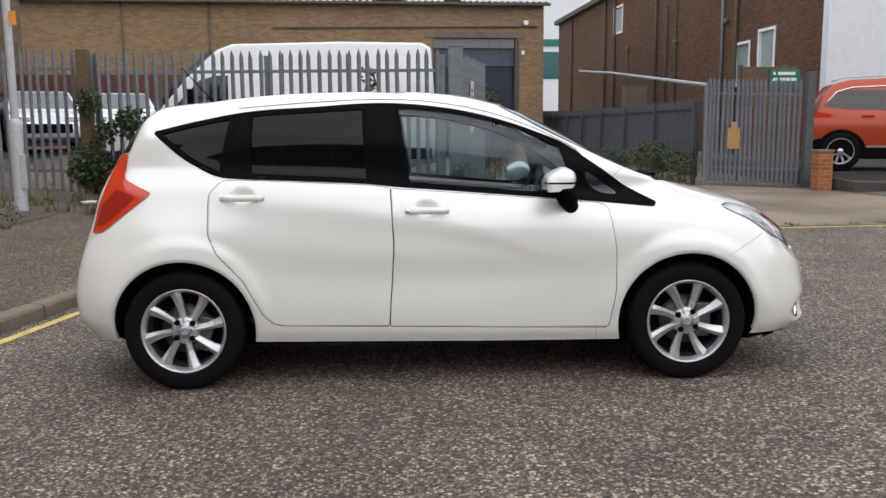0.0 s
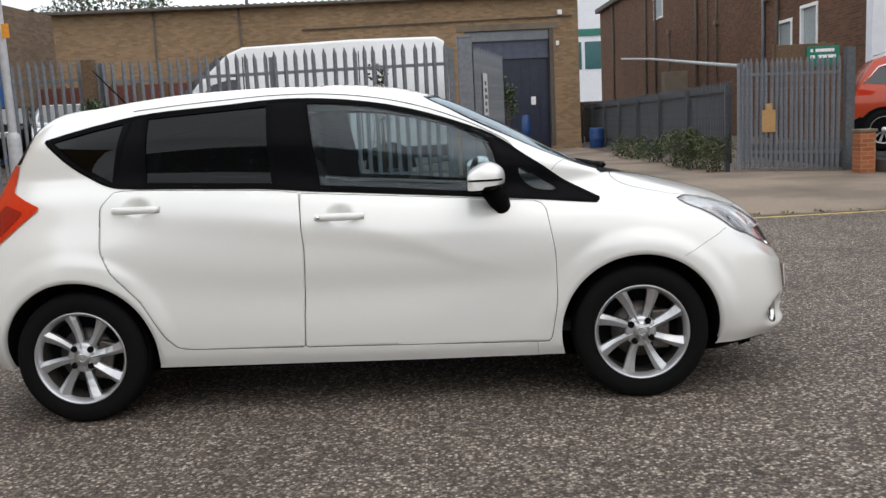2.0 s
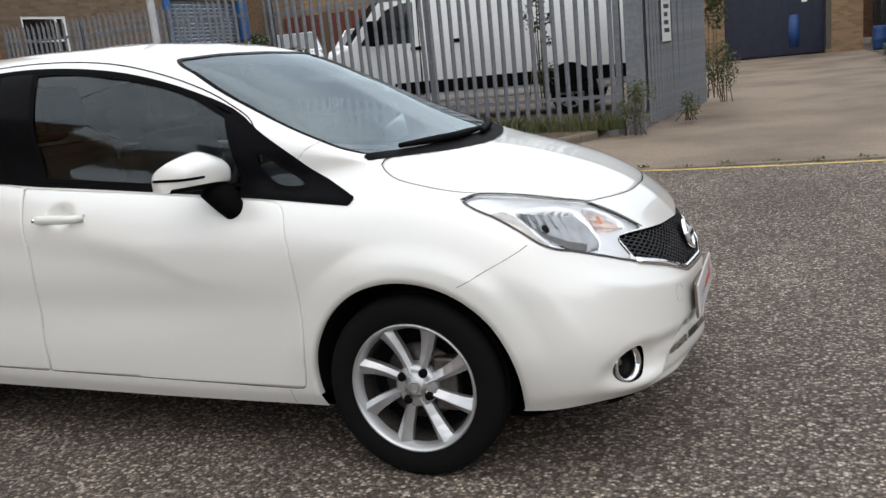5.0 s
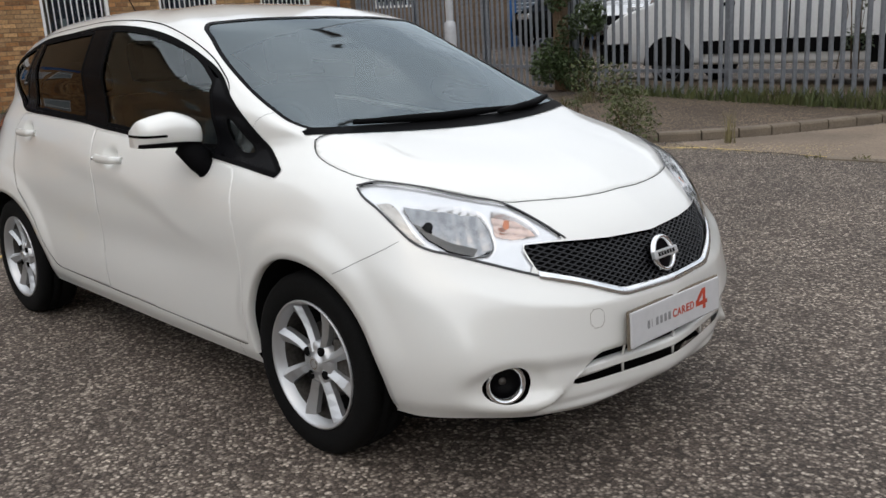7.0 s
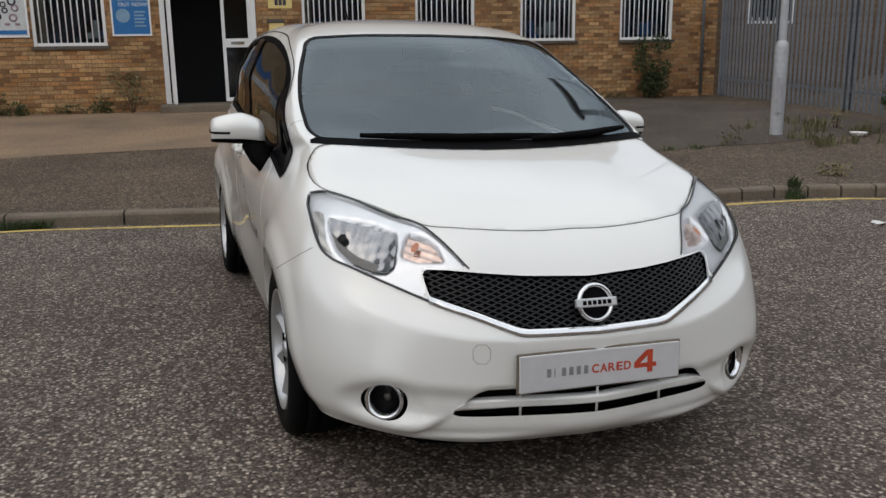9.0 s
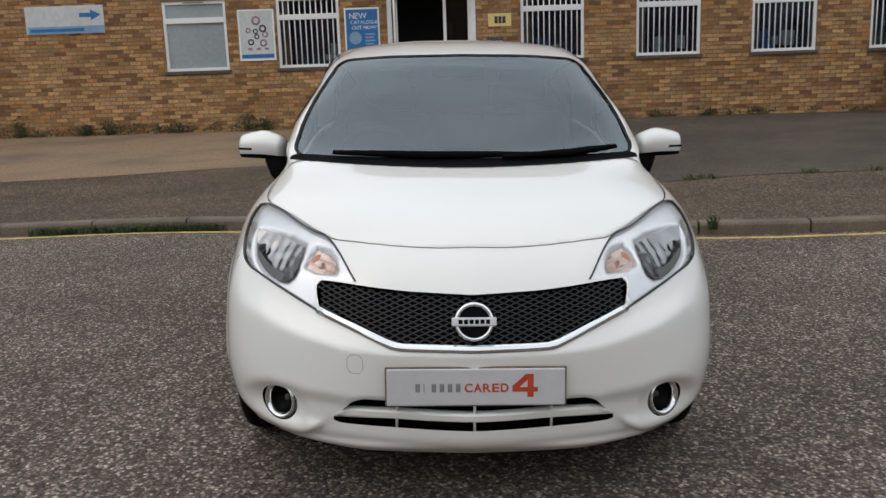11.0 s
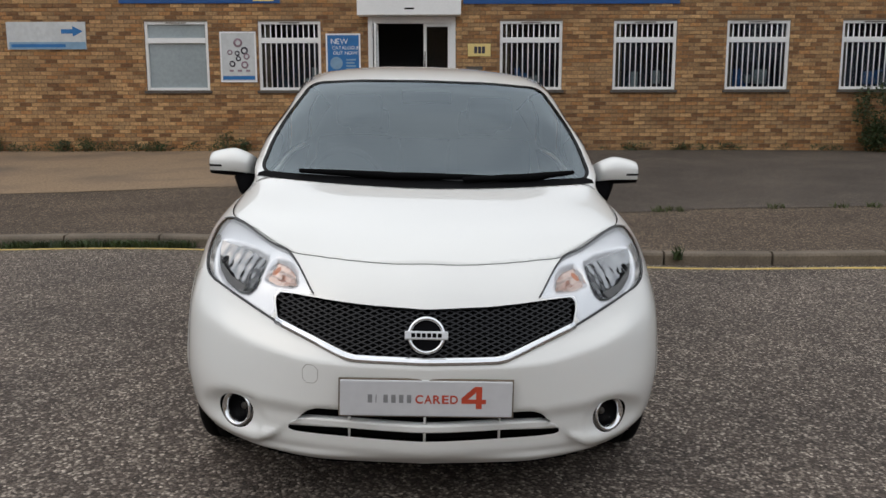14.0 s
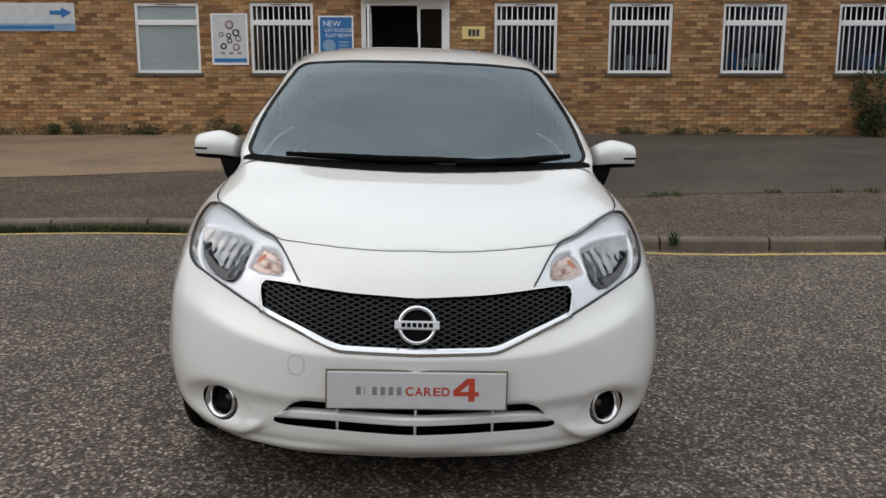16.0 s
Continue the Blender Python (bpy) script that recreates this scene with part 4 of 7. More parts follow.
# lines round half the car, from the middle of the nose along the flank to the middle of the tail: x, half width, z
LINES = [
    line("2.075,0,0.214 2.052,0.303,0.217 1.99,0.505,0.228 1.872,0.667,0.242 1.7,0.752,0.236 1.3,0.763,0.215 0.92,0.763,0.215 0.45,0.763,0.215 -0.25,0.763,0.22 -0.85,0.763,0.225 -1.3,0.763,0.23 -1.66,0.737,0.235 -1.83,0.606,0.25 -1.9,0.343,0.26 -1.92,0,0.26"),
    line("2.140,0,0.276 2.115,0.303,0.277 2.040,0.525,0.284 1.898,0.707,0.304 1.72,0.793,0.312 1.3,0.818,0.31 0.92,0.793,0.275 0.45,0.791,0.275 -0.25,0.791,0.28 -0.85,0.793,0.295 -1.3,0.823,0.33 -1.69,0.793,0.34 -1.88,0.657,0.35 -1.93,0.374,0.35 -1.95,0,0.35"),
    line("2.14,0,0.4 2.112,0.303,0.4 2.03,0.545,0.41 1.898,0.732,0.43 1.72,0.813,0.45 1.3,0.846,0.49 0.92,0.808,0.4 0.45,0.803,0.39 -0.25,0.805,0.39 -0.85,0.808,0.42 -1.3,0.848,0.5 -1.69,0.813,0.48 -1.885,0.677,0.46 -1.94,0.384,0.46 -1.955,0,0.46"),
    line("2.13,0,0.53 2.092,0.303,0.535 1.995,0.535,0.56 1.858,0.727,0.59 1.71,0.808,0.61 1.3,0.848,0.66 0.92,0.816,0.56 0.45,0.811,0.54 -0.25,0.815,0.54 -0.85,0.818,0.57 -1.3,0.85,0.66 -1.68,0.808,0.62 -1.87,0.672,0.58 -1.925,0.384,0.57 -1.94,0,0.57"),
    line("2.1,0,0.62 2.057,0.303,0.63 1.945,0.515,0.66 1.808,0.702,0.7 1.69,0.783,0.73 1.3,0.83,0.775 0.92,0.83,0.72 0.45,0.83,0.69 -0.25,0.834,0.69 -0.85,0.834,0.72 -1.3,0.84,0.78 -1.66,0.783,0.74 -1.84,0.657,0.7 -1.89,0.379,0.69 -1.905,0,0.69"),
    line("2.045,0,0.715 2.003,0.303,0.725 1.895,0.49,0.755 1.765,0.657,0.805 1.65,0.742,0.835 1.3,0.803,0.865 0.92,0.823,0.83 0.45,0.83,0.8 -0.25,0.834,0.82 -0.85,0.828,0.86 -1.3,0.808,0.9 -1.628,0.747,0.88 -1.795,0.626,0.85 -1.845,0.374,0.84 -1.86,0,0.84"),
    line("1.943,0,0.815 1.906,0.283,0.822 1.808,0.46,0.843 1.684,0.606,0.875 1.55,0.697,0.905 1.27,0.76,0.935 0.92,0.793,0.915 0.45,0.803,0.92 -0.25,0.808,0.965 -0.85,0.798,1 -1.3,0.773,1.02 -1.605,0.707,1 -1.77,0.596,0.97 -1.82,0.364,0.96 -1.835,0,0.96"),
    line("1.795,0,0.898 1.764,0.273,0.902 1.685,0.455,0.912 1.558,0.591,0.932 1.42,0.677,0.952 1.21,0.732,0.972 0.93,0.763,0.955 0.45,0.773,0.97 -0.25,0.781,1.025 -0.85,0.768,1.065 -1.3,0.735,1.085 -1.581,0.667,1.08 -1.732,0.566,1.06 -1.777,0.348,1.06 -1.792,0,1.06"),
    line("1.51,0,0.985 1.49,0.273,0.985 1.43,0.449,0.988 1.342,0.586,0.995 1.255,0.669,1.005 1.13,0.712,1.015 0.93,0.74,1.005 0.45,0.76,1.02 -0.25,0.768,1.075 -0.85,0.752,1.11 -1.3,0.715,1.13 -1.564,0.646,1.13 -1.698,0.55,1.12 -1.748,0.343,1.12 -1.758,0,1.12"),
    line("1.235,0,1.043 1.222,0.306,1.043 1.192,0.502,1.047 1.153,0.636,1.052 1.105,0.697,1.058 1.03,0.728,1.067 0.91,0.743,1.069 0.45,0.767,1.09 -0.25,0.763,1.14 -0.85,0.749,1.17 -1.28,0.711,1.19 -1.542,0.64,1.19 -1.66,0.539,1.185 -1.705,0.34,1.185 -1.72,0,1.185"),
    line("1.01,0,1.145 0.995,0.311,1.142 0.96,0.505,1.142 0.915,0.65,1.145 0.875,0.703,1.148 0.82,0.722,1.15 0.74,0.736,1.155 0.4,0.763,1.17 -0.25,0.765,1.22 -0.85,0.745,1.245 -1.26,0.703,1.255 -1.508,0.636,1.255 -1.615,0.526,1.255 -1.655,0.334,1.26 -1.67,0,1.26"),
    line("0.7,0,1.318 0.685,0.292,1.314 0.65,0.473,1.308 0.605,0.607,1.3 0.565,0.652,1.295 0.515,0.672,1.288 0.45,0.686,1.283 0.22,0.713,1.29 -0.27,0.723,1.335 -0.85,0.702,1.345 -1.23,0.663,1.34 -1.471,0.597,1.33 -1.572,0.497,1.335 -1.612,0.319,1.345 -1.627,0,1.35"),
    line("0.4,0,1.452 0.39,0.277,1.448 0.36,0.435,1.44 0.325,0.554,1.43 0.29,0.596,1.422 0.245,0.615,1.415 0.175,0.628,1.412 0.04,0.647,1.417 -0.28,0.658,1.44 -0.85,0.65,1.432 -1.19,0.605,1.41 -1.43,0.546,1.39 -1.52,0.455,1.395 -1.56,0.296,1.41 -1.575,0,1.42"),
    line("0.16,0,1.508 0.15,0.263,1.505 0.12,0.396,1.497 0.09,0.487,1.488 0.06,0.522,1.48 0.02,0.541,1.474 -0.04,0.554,1.473 -0.13,0.57,1.479 -0.34,0.578,1.49 -0.83,0.57,1.477 -1.12,0.529,1.457 -1.36,0.484,1.435 -1.45,0.409,1.437 -1.5,0.273,1.447 -1.52,0,1.455"),
    line("-0.1,0,1.533 -0.1,0.202,1.53 -0.12,0.283,1.526 -0.14,0.323,1.522 -0.16,0.343,1.519 -0.19,0.359,1.517 -0.23,0.369,1.517 -0.28,0.379,1.518 -0.42,0.394,1.52 -0.8,0.389,1.51 -1.02,0.374,1.494 -1.2,0.343,1.474 -1.3,0.303,1.468 -1.36,0.202,1.47 -1.39,0,1.474"),
    line("-0.3,0,1.54 -0.3,0.01,1.54 -0.31,0.012,1.54 -0.32,0.014,1.54 -0.34,0.016,1.54 -0.36,0.016,1.54 -0.39,0.016,1.54 -0.43,0.016,1.539 -0.52,0.016,1.537 -0.78,0.016,1.527 -0.92,0.016,1.518 -1.02,0.014,1.51 -1.08,0.012,1.506 -1.12,0.01,1.503 -1.15,0,1.5"),
]
NET = np.array(LINES)
NET[:, :, 1] *= -1
CHORD_C = np.r_[0, np.cumsum(np.linalg.norm(np.diff(NET, axis=1), axis=2).mean(0))]
CHORD_R = np.r_[0, np.cumsum(np.linalg.norm(np.diff(NET, axis=0), axis=2).mean(1))]


def dense(n_col=400, n_row=210, smooth=9):
    g = pchip(CHORD_C, NET.transpose(1, 0, 2), np.linspace(0, CHORD_C[-1], n_col)).transpose(1, 0, 2)
    g = pchip(CHORD_R, g, np.linspace(0, CHORD_R[-1], n_row))
    for _ in range(smooth):
        e = np.pad(g, ((0, 0), (1, 1), (0, 0)), mode="reflect")
        e[:, 0, 1] *= -1
        e[:, -1, 1] *= -1
        h = g.copy()
        h[1:-1] = 0.5 * g[1:-1] + 0.125 * (g[:-2] + g[2:] + e[1:-1, :-2] + e[1:-1, 2:])
        h[:, 0, 1] = 0
        h[:, -1, 1] = 0
        g = h
    return g


GRID = dense()


def sculpt(g):
    """Presses the flank's hollow, the arch flares and the bumper's fog lamp pockets into the skin."""
    x, y, z = g[..., 0], g[..., 1], g[..., 2]

    def ease(a, b, v):
        t = np.clip((v - a) / (b - a), 0, 1)
        return t * t * (3 - 2 * t)

    # the crease that runs down from the tail lamp's tip, and the sweep below it
    top = np.interp(x, [-1.5, -1.24, -1.04, -.76, -.48, -.22, .06, .32, .53, .8, 1.1], [.990, .980, .963, .928, .893, .851, .812, .744, .665, .61, .58])
    foot = np.interp(x, [-1.2, -.9, -.5, 0, .3, .6, .85, 1.1], [.52, .42, .36, .36, .41, .50, .56, .57])
    t = np.clip((z - foot) / np.maximum(top - foot, 0.02), 0, 1.4)
    hollow = 0.0132 * ease(0.0, 0.55, t) * (1 - ease(0.82, 1.10, t))
    hollow *= ease(-1.40, -0.90, x) * (1 - ease(0.05, 0.85, x)) * (y < -0.4)
    flare = np.zeros_like(x)
    for cx in (1.30, -1.30):
        r = np.hypot(x - cx, (z - 0.31) * 0.97)
        flare += 0.011 * (1 - ease(0.405, 0.475, r)) * (z > 0.1) * ease(0.30, 0.45, z)
    side = ease(0.55, 0.70, -y)
    g[..., 1] += side * (hollow - flare)
    front = ease(1.55, 1.85, x)
    d = np.hypot((np.abs(y) - 0.600) / 0.15, (z - 0.347) / 0.085)
    pocket = 0.040 * (1 - ease(0.35, 1.0, d))
    lane = np.clip((np.abs(y) - 0.36) / 0.26, 0, 1)
    mid = 0.345 + 0.01 * lane
    pocket2 = 0.020 * (1 - ease(0.3, 1.0, np.abs(z - mid) / 0.07)) * ease(0.30, 0.42, np.abs(y)) * (1 - ease(0.55, 0.66, np.abs(y)))
    # the middle of the bumper stands back from its corners along a slanted edge
    off = np.abs(y) - 0.372 - (0.386 - z) * 1.2
    chin = 0.026 * (1 - ease(-0.024, 0.006, off)) * ease(0.02, 0.36, np.abs(y)) * (1 - ease(0.385, 0.415, z)) * ease(0.235, 0.265, z)
    g[..., 0] -= front * np.maximum(np.maximum(pocket, pocket2), chin)
    # a soft ridge across the bumper: above it the skin leans back, below it stands upright
    ridge = np.interp(np.abs(y), [0, .25, .40, .55, .66, .74], [.545, .545, .555, .585, .625, .655])
    dz = z - ridge
    g[..., 0] += ease(1.6, 1.9, x) * (1 - ease(0.64, 0.74, np.abs(y))) * 0.013 * np.where(dz > 0, np.clip(1 - dz / 0.055, 0, 1) ** 1.3, np.clip(1 + dz / 0.13, 0, 1) ** 1.6)
    # the cabin leans in towards its front
    g[..., 1] *= 1 - 0.036 * ease(0.74, 1.08, z) * (0.3 + 0.7 * ease(-0.6, 0.3, x)) * (1 - ease(1.15, 1.5, x))
    lift = -0.006 * ease(1.15, 1.50, z) * (x < 0.7) * (1 - 0.75 * ease(0.30, 0.62, np.abs(y)))
    g[..., 2] += lift
    return g


GRID = sculpt(GRID)
GRID[-1, :, 1] = 0
NR, NC = GRID.shape[:2]
QUADS = [(r * NC + c, (r + 1) * NC + c, (r + 1) * NC + c + 1, r * NC + c + 1) for r in range(NR - 1) for c in range(NC - 1)]
both = np.r_[GRID.reshape(-1, 3), GRID.reshape(-1, 3) * [1, -1, 1]]
SKIN = BVHTree.FromPolygons([Vector(v) for v in both], QUADS + [tuple(i + NR * NC for i in q[::-1]) for q in QUADS])

# ways of looking at the skin: two axes of a drawing and the line of sight
VIEWS = {
    "side": (Vector((1, 0, 0)), Vector((0, 0, 1)), Vector((0, 1, 0))),
    "front": (Vector((0, 1, 0)), Vector((0, 0, 1)), Vector((-1, 0, 0))),
    "top": (Vector((1, 0, 0)), Vector((0, 1, 0)), Vector((0, 0, -1))),
    "corner": (Vector((0.7071, 0.7071, 0)), Vector((0, 0, 1)), Vector((-0.7071, 0.7071, 0))),
    "screen": (Vector((0, 1, 0)), Vector((-0.5, 0, 0.866)), Vector((-0.866, 0, -0.5))),
    "tail": (Vector((-0.7071, 0.7071, 0)), Vector((0, 0, 1)), Vector((0.7071, 0.7071, 0))),
}


def on_skin(view, a, b, out=0.0):
    """The point of the skin at (a, b) of a drawing, moved outwards; and whether the skin was met."""
    u, v, d = VIEWS[view]
    o = u * a + v * b - d * 4
    p, n, _, _ = SKIN.ray_cast(o, d)
    if p is None:
        p, n, _, _ = SKIN.find_nearest(u * a + v * b - d * 1.2)
        if n.dot(d) > 0:
            n = -n
        return p + n * out, False
    if n.dot(d) > 0:
        n = -n
    return p + n * out, True


def inside(poly, q):
    x, y = q[:, 0], q[:, 1]
    k = np.zeros(len(q), bool)
    for i in range(len(poly)):
        (x0, y0), (x1, y1) = poly[i - 1], poly[i]
        if y0 == y1:
            continue
        k ^= ((y0 > y) != (y1 > y)) & (x < (x1 - x0) * (y - y0) / (y1 - y0) + x0)
    return k


def to_edge(poly, q):
    """The nearest point of a polygon's outline for each point."""
    a = np.array(poly)
    b = np.roll(a, -1, 0)
    d = b - a
    t = np.clip(((q[:, None] - a) * d).sum(2) / np.maximum((d * d).sum(1), 1e-12), 0, 1)
    c = a + t[..., None] * d
    return c[np.arange(len(q)), ((c - q[:, None]) ** 2).sum(2).argmin(1)]


def rounded(text, n=5, closed=True):
    """A drawing's outline with its corners eased (Chaikin)."""
    p = line(text) if isinstance(text, str) else np.array(text)
    for _ in range(n):
        nx = np.roll(p, -1, 0)
        q = np.empty((2 * len(p), 2))
        q[0::2], q[1::2] = 0.75 * p + 0.25 * nx, 0.25 * p + 0.75 * nx
        p = q if closed else np.r_[p[:1], q[:-2], p[-1:]]
    return p


def sharp(text, easy=0.12):
    """An outline whose corners are only slightly eased."""
    p = line(text)
    out = []
    for i in range(len(p)):
        a, b, c = p[i - 1], p[i], p[(i + 1) % len(p)]
        out += [b + (a - b) * easy, b + (a - b) * easy * 0.3 + (c - b) * easy * 0.3, b + (c - b) * easy]
    return np.array(out)


def flowing(p, bend=32.0, n=5, closed=True):
    """A smooth line through the points of an outline, broken at corners sharper than bend degrees."""
    p = line(p) if isinstance(p, str) else np.array(p)
    k = len(p)
    a = np.roll(p, 1, 0) if closed else np.r_[p[:1], p[:-1]]
    b = np.roll(p, -1, 0) if closed else np.r_[p[1:], p[-1:]]
    u, v = p - a, b - p
    lu, lv = np.linalg.norm(u, axis=1), np.linalg.norm(v, axis=1)
    turn = np.degrees(np.arccos(np.clip((u * v).sum(1) / np.maximum(lu * lv, 1e-9), -1, 1)))
    tang = (u / np.maximum(lu, 1e-9)[:, None] * lv[:, None] + v / np.maximum(lv, 1e-9)[:, None] * lu[:, None]) / np.maximum(lu + lv, 1e-9)[:, None]
    out = []
    for i in range(k if closed else k - 1):
        j = (i + 1) % k
        d = p[j] - p[i]
        ln = np.linalg.norm(d)
        m0 = d if turn[i] > bend or lu[i] < 1e-9 else tang[i] * ln
        m1 = d if turn[j] > bend or lv[j] < 1e-9 else tang[j] * ln
        for q in range(n):
            t = q / n
            out.append((2 * t**3 - 3 * t**2 + 1) * p[i] + (t**3 - 2 * t**2 + t) * m0 + (-2 * t**3 + 3 * t**2) * p[j] + (t**3 - t**2) * m1)
    if not closed:
        out.append(p[-1])
    return np.array(out)


def shrunk(poly, by):
    """An outline moved inwards."""
    p = np.array(poly)
    area = 0.5 * np.sum(p[:, 0] * np.roll(p[:, 1], -1) - np.roll(p[:, 0], -1) * p[:, 1])
    t = np.roll(p, -1, 0) - np.roll(p, 1, 0)
    t /= np.maximum(np.linalg.norm(t, axis=1)[:, None], 1e-9)
    return p + by * np.c_[-t[:, 1], t[:, 0]] * (1 if area > 0 else -1)


def flip(vs, fs):
    return [(v[0], -v[1], v[2]) for v in vs], [tuple(reversed(f)) for f in fs]


def patch(view, poly, out=0.0, h=0.02, thick=0.0, dent=None):
    """A piece of the skin within an outline, as verts and faces; thick: turned-in edges of that depth."""
    p = np.array(poly)
    lo, hi = p.min(0) - h, p.max(0) + h
    na, nb = int((hi[0] - lo[0]) / h) + 2, int((hi[1] - lo[1]) / h) + 2
    A, B = np.meshgrid(np.linspace(lo[0], hi[0], na), np.linspace(lo[1], hi[1], nb), indexing="ij")
    q = np.c_[A.ravel(), B.ravel()]
    ins = inside(p, q)
    cells = [(i * nb + j, (i + 1) * nb + j, (i + 1) * nb + j + 1, i * nb + j + 1) for i in range(na - 1) for j in range(nb - 1)]
    cells = [c for c in cells if any(ins[k] for k in c)]
    used = sorted({k for c in cells for k in c})
    edge = [k for k in used if not ins[k]]
    if edge:
        q[edge] = to_edge(p, q[edge])
    at = {k: n for n, k in enumerate(used)}
    vs = [on_skin(view, *q[k], out - (dent(*q[k]) if dent else 0.0))[0] for k in used]
    fs = [tuple(at[k] for k in c) for c in cells]
    if thick:
        count = {}
        for f in fs:
            for a, b in zip(f, f[1:] + f[:1]):
                key = (min(a, b), max(a, b))
                count.setdefault(key, []).append((a, b))
        inner = {}
        d = VIEWS[view][2] * thick
        for e in count.values():
            if len(e) == 1:
                a, b = e[0]
                for k in (a, b):
                    if k not in inner:
                        inner[k] = len(vs)
                        vs.append(vs[k] + d)
                fs.append((b, a, inner[a], inner[b]))
    return vs, fs


def ribbon(view, pts, width=0.005, out=0.0012, closed=False, fine=0.02):
    """A narrow strip along a line of a drawing."""
    p = np.array(pts)
    if closed:
        p = np.r_[p, p[:1]]
    q = [p[0]]
    for a, b in zip(p[:-1], p[1:]):
        k = max(1, int(np.linalg.norm(b - a) / fine))
        q += [a + (b - a) * i / k for i in range(1, k + 1)]
    q = np.array(q)
    t = np.gradient(q, axis=0)
    t /= np.maximum(np.linalg.norm(t, axis=1)[:, None], 1e-9)
    s = np.c_[-t[:, 1], t[:, 0]] * width / 2
    vs = [on_skin(view, *w, out)[0] for pair in zip(q + s, q - s) for w in pair]
    return vs, [(2 * i, 2 * i + 1, 2 * i + 3, 2 * i + 2) for i in range(len(q) - 1)]


# outlines of the flank's openings and panels
DLO = flowing("-1.455,1.296 -1.20,1.352 -1.00,1.388 -.61,1.416 -.29,1.434 -.08,1.424 .185,1.385 .485,1.298 .695,1.205 .755,1.160 .888,1.070 .965,1.014 1.05,.966 1.128,.925 1.115,.912 1.04,.919 .884,.934 .70,.950 .556,.962 .30,.982 0,1.006 -.207,1.022 -.337,1.036 -.60,1.050 -.85,1.061 -1.02,1.068 -1.090,1.074 -1.262,1.150", 40)
REAR_QUARTER = flowing("-1.425,1.293 -1.20,1.343 -1.02,1.374 -1.105,1.088 -1.25,1.16", 40)
REAR_GLASS = flowing("-.952,1.384 -.61,1.404 -.372,1.416 -.350,1.052 -.958,1.082", 40)
FRONT_GLASS = flowing("-.207,1.421 -.08,1.416 .187,1.376 .488,1.289 .640,1.212 .678,1.11 .712,.985 .557,.978 .20,1.006 -.150,1.034", 40)
SMALL_GLASS = rounded(".765,1.090 .79,1.090 .862,1.034 .945,.986 .948,.966 .905,.961 .84,.971 .79,1.005 .763,1.05", 2)
REAR_DOOR = sharp("-1.088,1.062 -1.160,.985 -1.162,.785 -1.115,.683 -.992,.550 -.898,.372 -.850,.325 -.80,.312 -.30,.303 -.2495,.302 -.247,.345 -.222,.711 -.236,.97 -.238,1.012 -.28,1.018 -.337,1.028", 0.15)
FRONT_DOOR = sharp("-.20,1.008 -.238,1.012 -.236,.97 -.222,.711 -.247,.345 -.2495,.302 -.20,.301 .86,.282 .884,.286 .897,.310 .924,.481 .921,.690 .880,.926 .557,.952", 0.15)
HEADLAMP = flowing("0.530,.906 .575,.913 .66,.907 .775,.885 .88,.860 .962,.842 1.016,.818 1.085,.779 1.150,.735 1.09,.735 1.025,.734 1.018,.716 1.034,.690 1.066,.648 1.0,.668 .895,.702 .80,.731 .755,.742 .705,.764 .655,.806 .600,.851 .548,.886", 40)
GRILLE = sharp("-.482,.734 -.345,.729 -.195,.717 0,.710 .195,.717 .345,.729 .482,.734 .478,.695 .470,.656 .354,.624 .245,.582 .205,.5745 0,.574 -.205,.5745 -.245,.582 -.354,.624 -.470,.656 -.478,.695", 0.12)
INTAKE = sharp("-.330,.402 0,.400 .330,.402 .362,.392 .388,.366 .426,.332 .424,.316 .36,.314 0,.313 -.36,.314 -.424,.316 -.426,.332 -.388,.366 -.362,.392", 0.12)


def bonnet_outline():
    """The bonnet from above: its rim runs along the tops of the headlamps."""
    lamp = [on_skin("corner", s, z + 0.0035)[0] for s, z in ((.972, .838), (.935, .849), (.88, .860), (.80, .880), (.72, .896), (.64, .909), (.58, .914))]
    half = [(1.921, 0), (1.916, -.13), (1.889, -.29), (1.842, -.40)] + [(p.x, p.y) for p in lamp] + [(1.42, -.716), (1.29, -.710), (1.225, -.690), (1.185, -.655), (1.235, -.53), (1.30, -.33), (1.335, -.15)]
    full = half + [(1.345, 0)] + [(x, -y) for x, y in half[:0:-1]]
    return rounded(full, 1)


BONNET = bonnet_outline()
FOG_Y, FOG_Z = 0.604, 0.347
FOG = [(-FOG_Y + 0.062 * math.cos(a * math.pi / 12), FOG_Z + 0.058 * math.sin(a * math.pi / 12)) for a in range(24)]


def screen_outline():
    """The windscreen's outline, as the screen view shows it, from its corners on the skin."""
    pts = [(1.255, 0, 1.040), (1.24, -.22, 1.040), (1.20, -.43, 1.038), (1.155, -.585, 1.036), (1.125, -.640, 1.040), (1.08, -.662, 1.060), (.95, -.668, 1.12), (.70, -.642, 1.24), (.47, -.584, 1.365), (.375, -.553, 1.412), (.352, -.525, 1.428), (.362, -.45, 1.436), (.40, -.25, 1.449), (.412, 0, 1.454)]
    pts = pts + [(x, -y, z) for x, y, z in pts[-2:0:-1]]
    u, v, _ = VIEWS["screen"]
    return flowing(np.array([(u.dot(Vector(p)), v.dot(Vector(p))) for p in pts]), 60)


SCREEN = screen_outline()
ARCH_R, AXLE = 0.362, {1.30: 0.319, -1.30: 0.300}


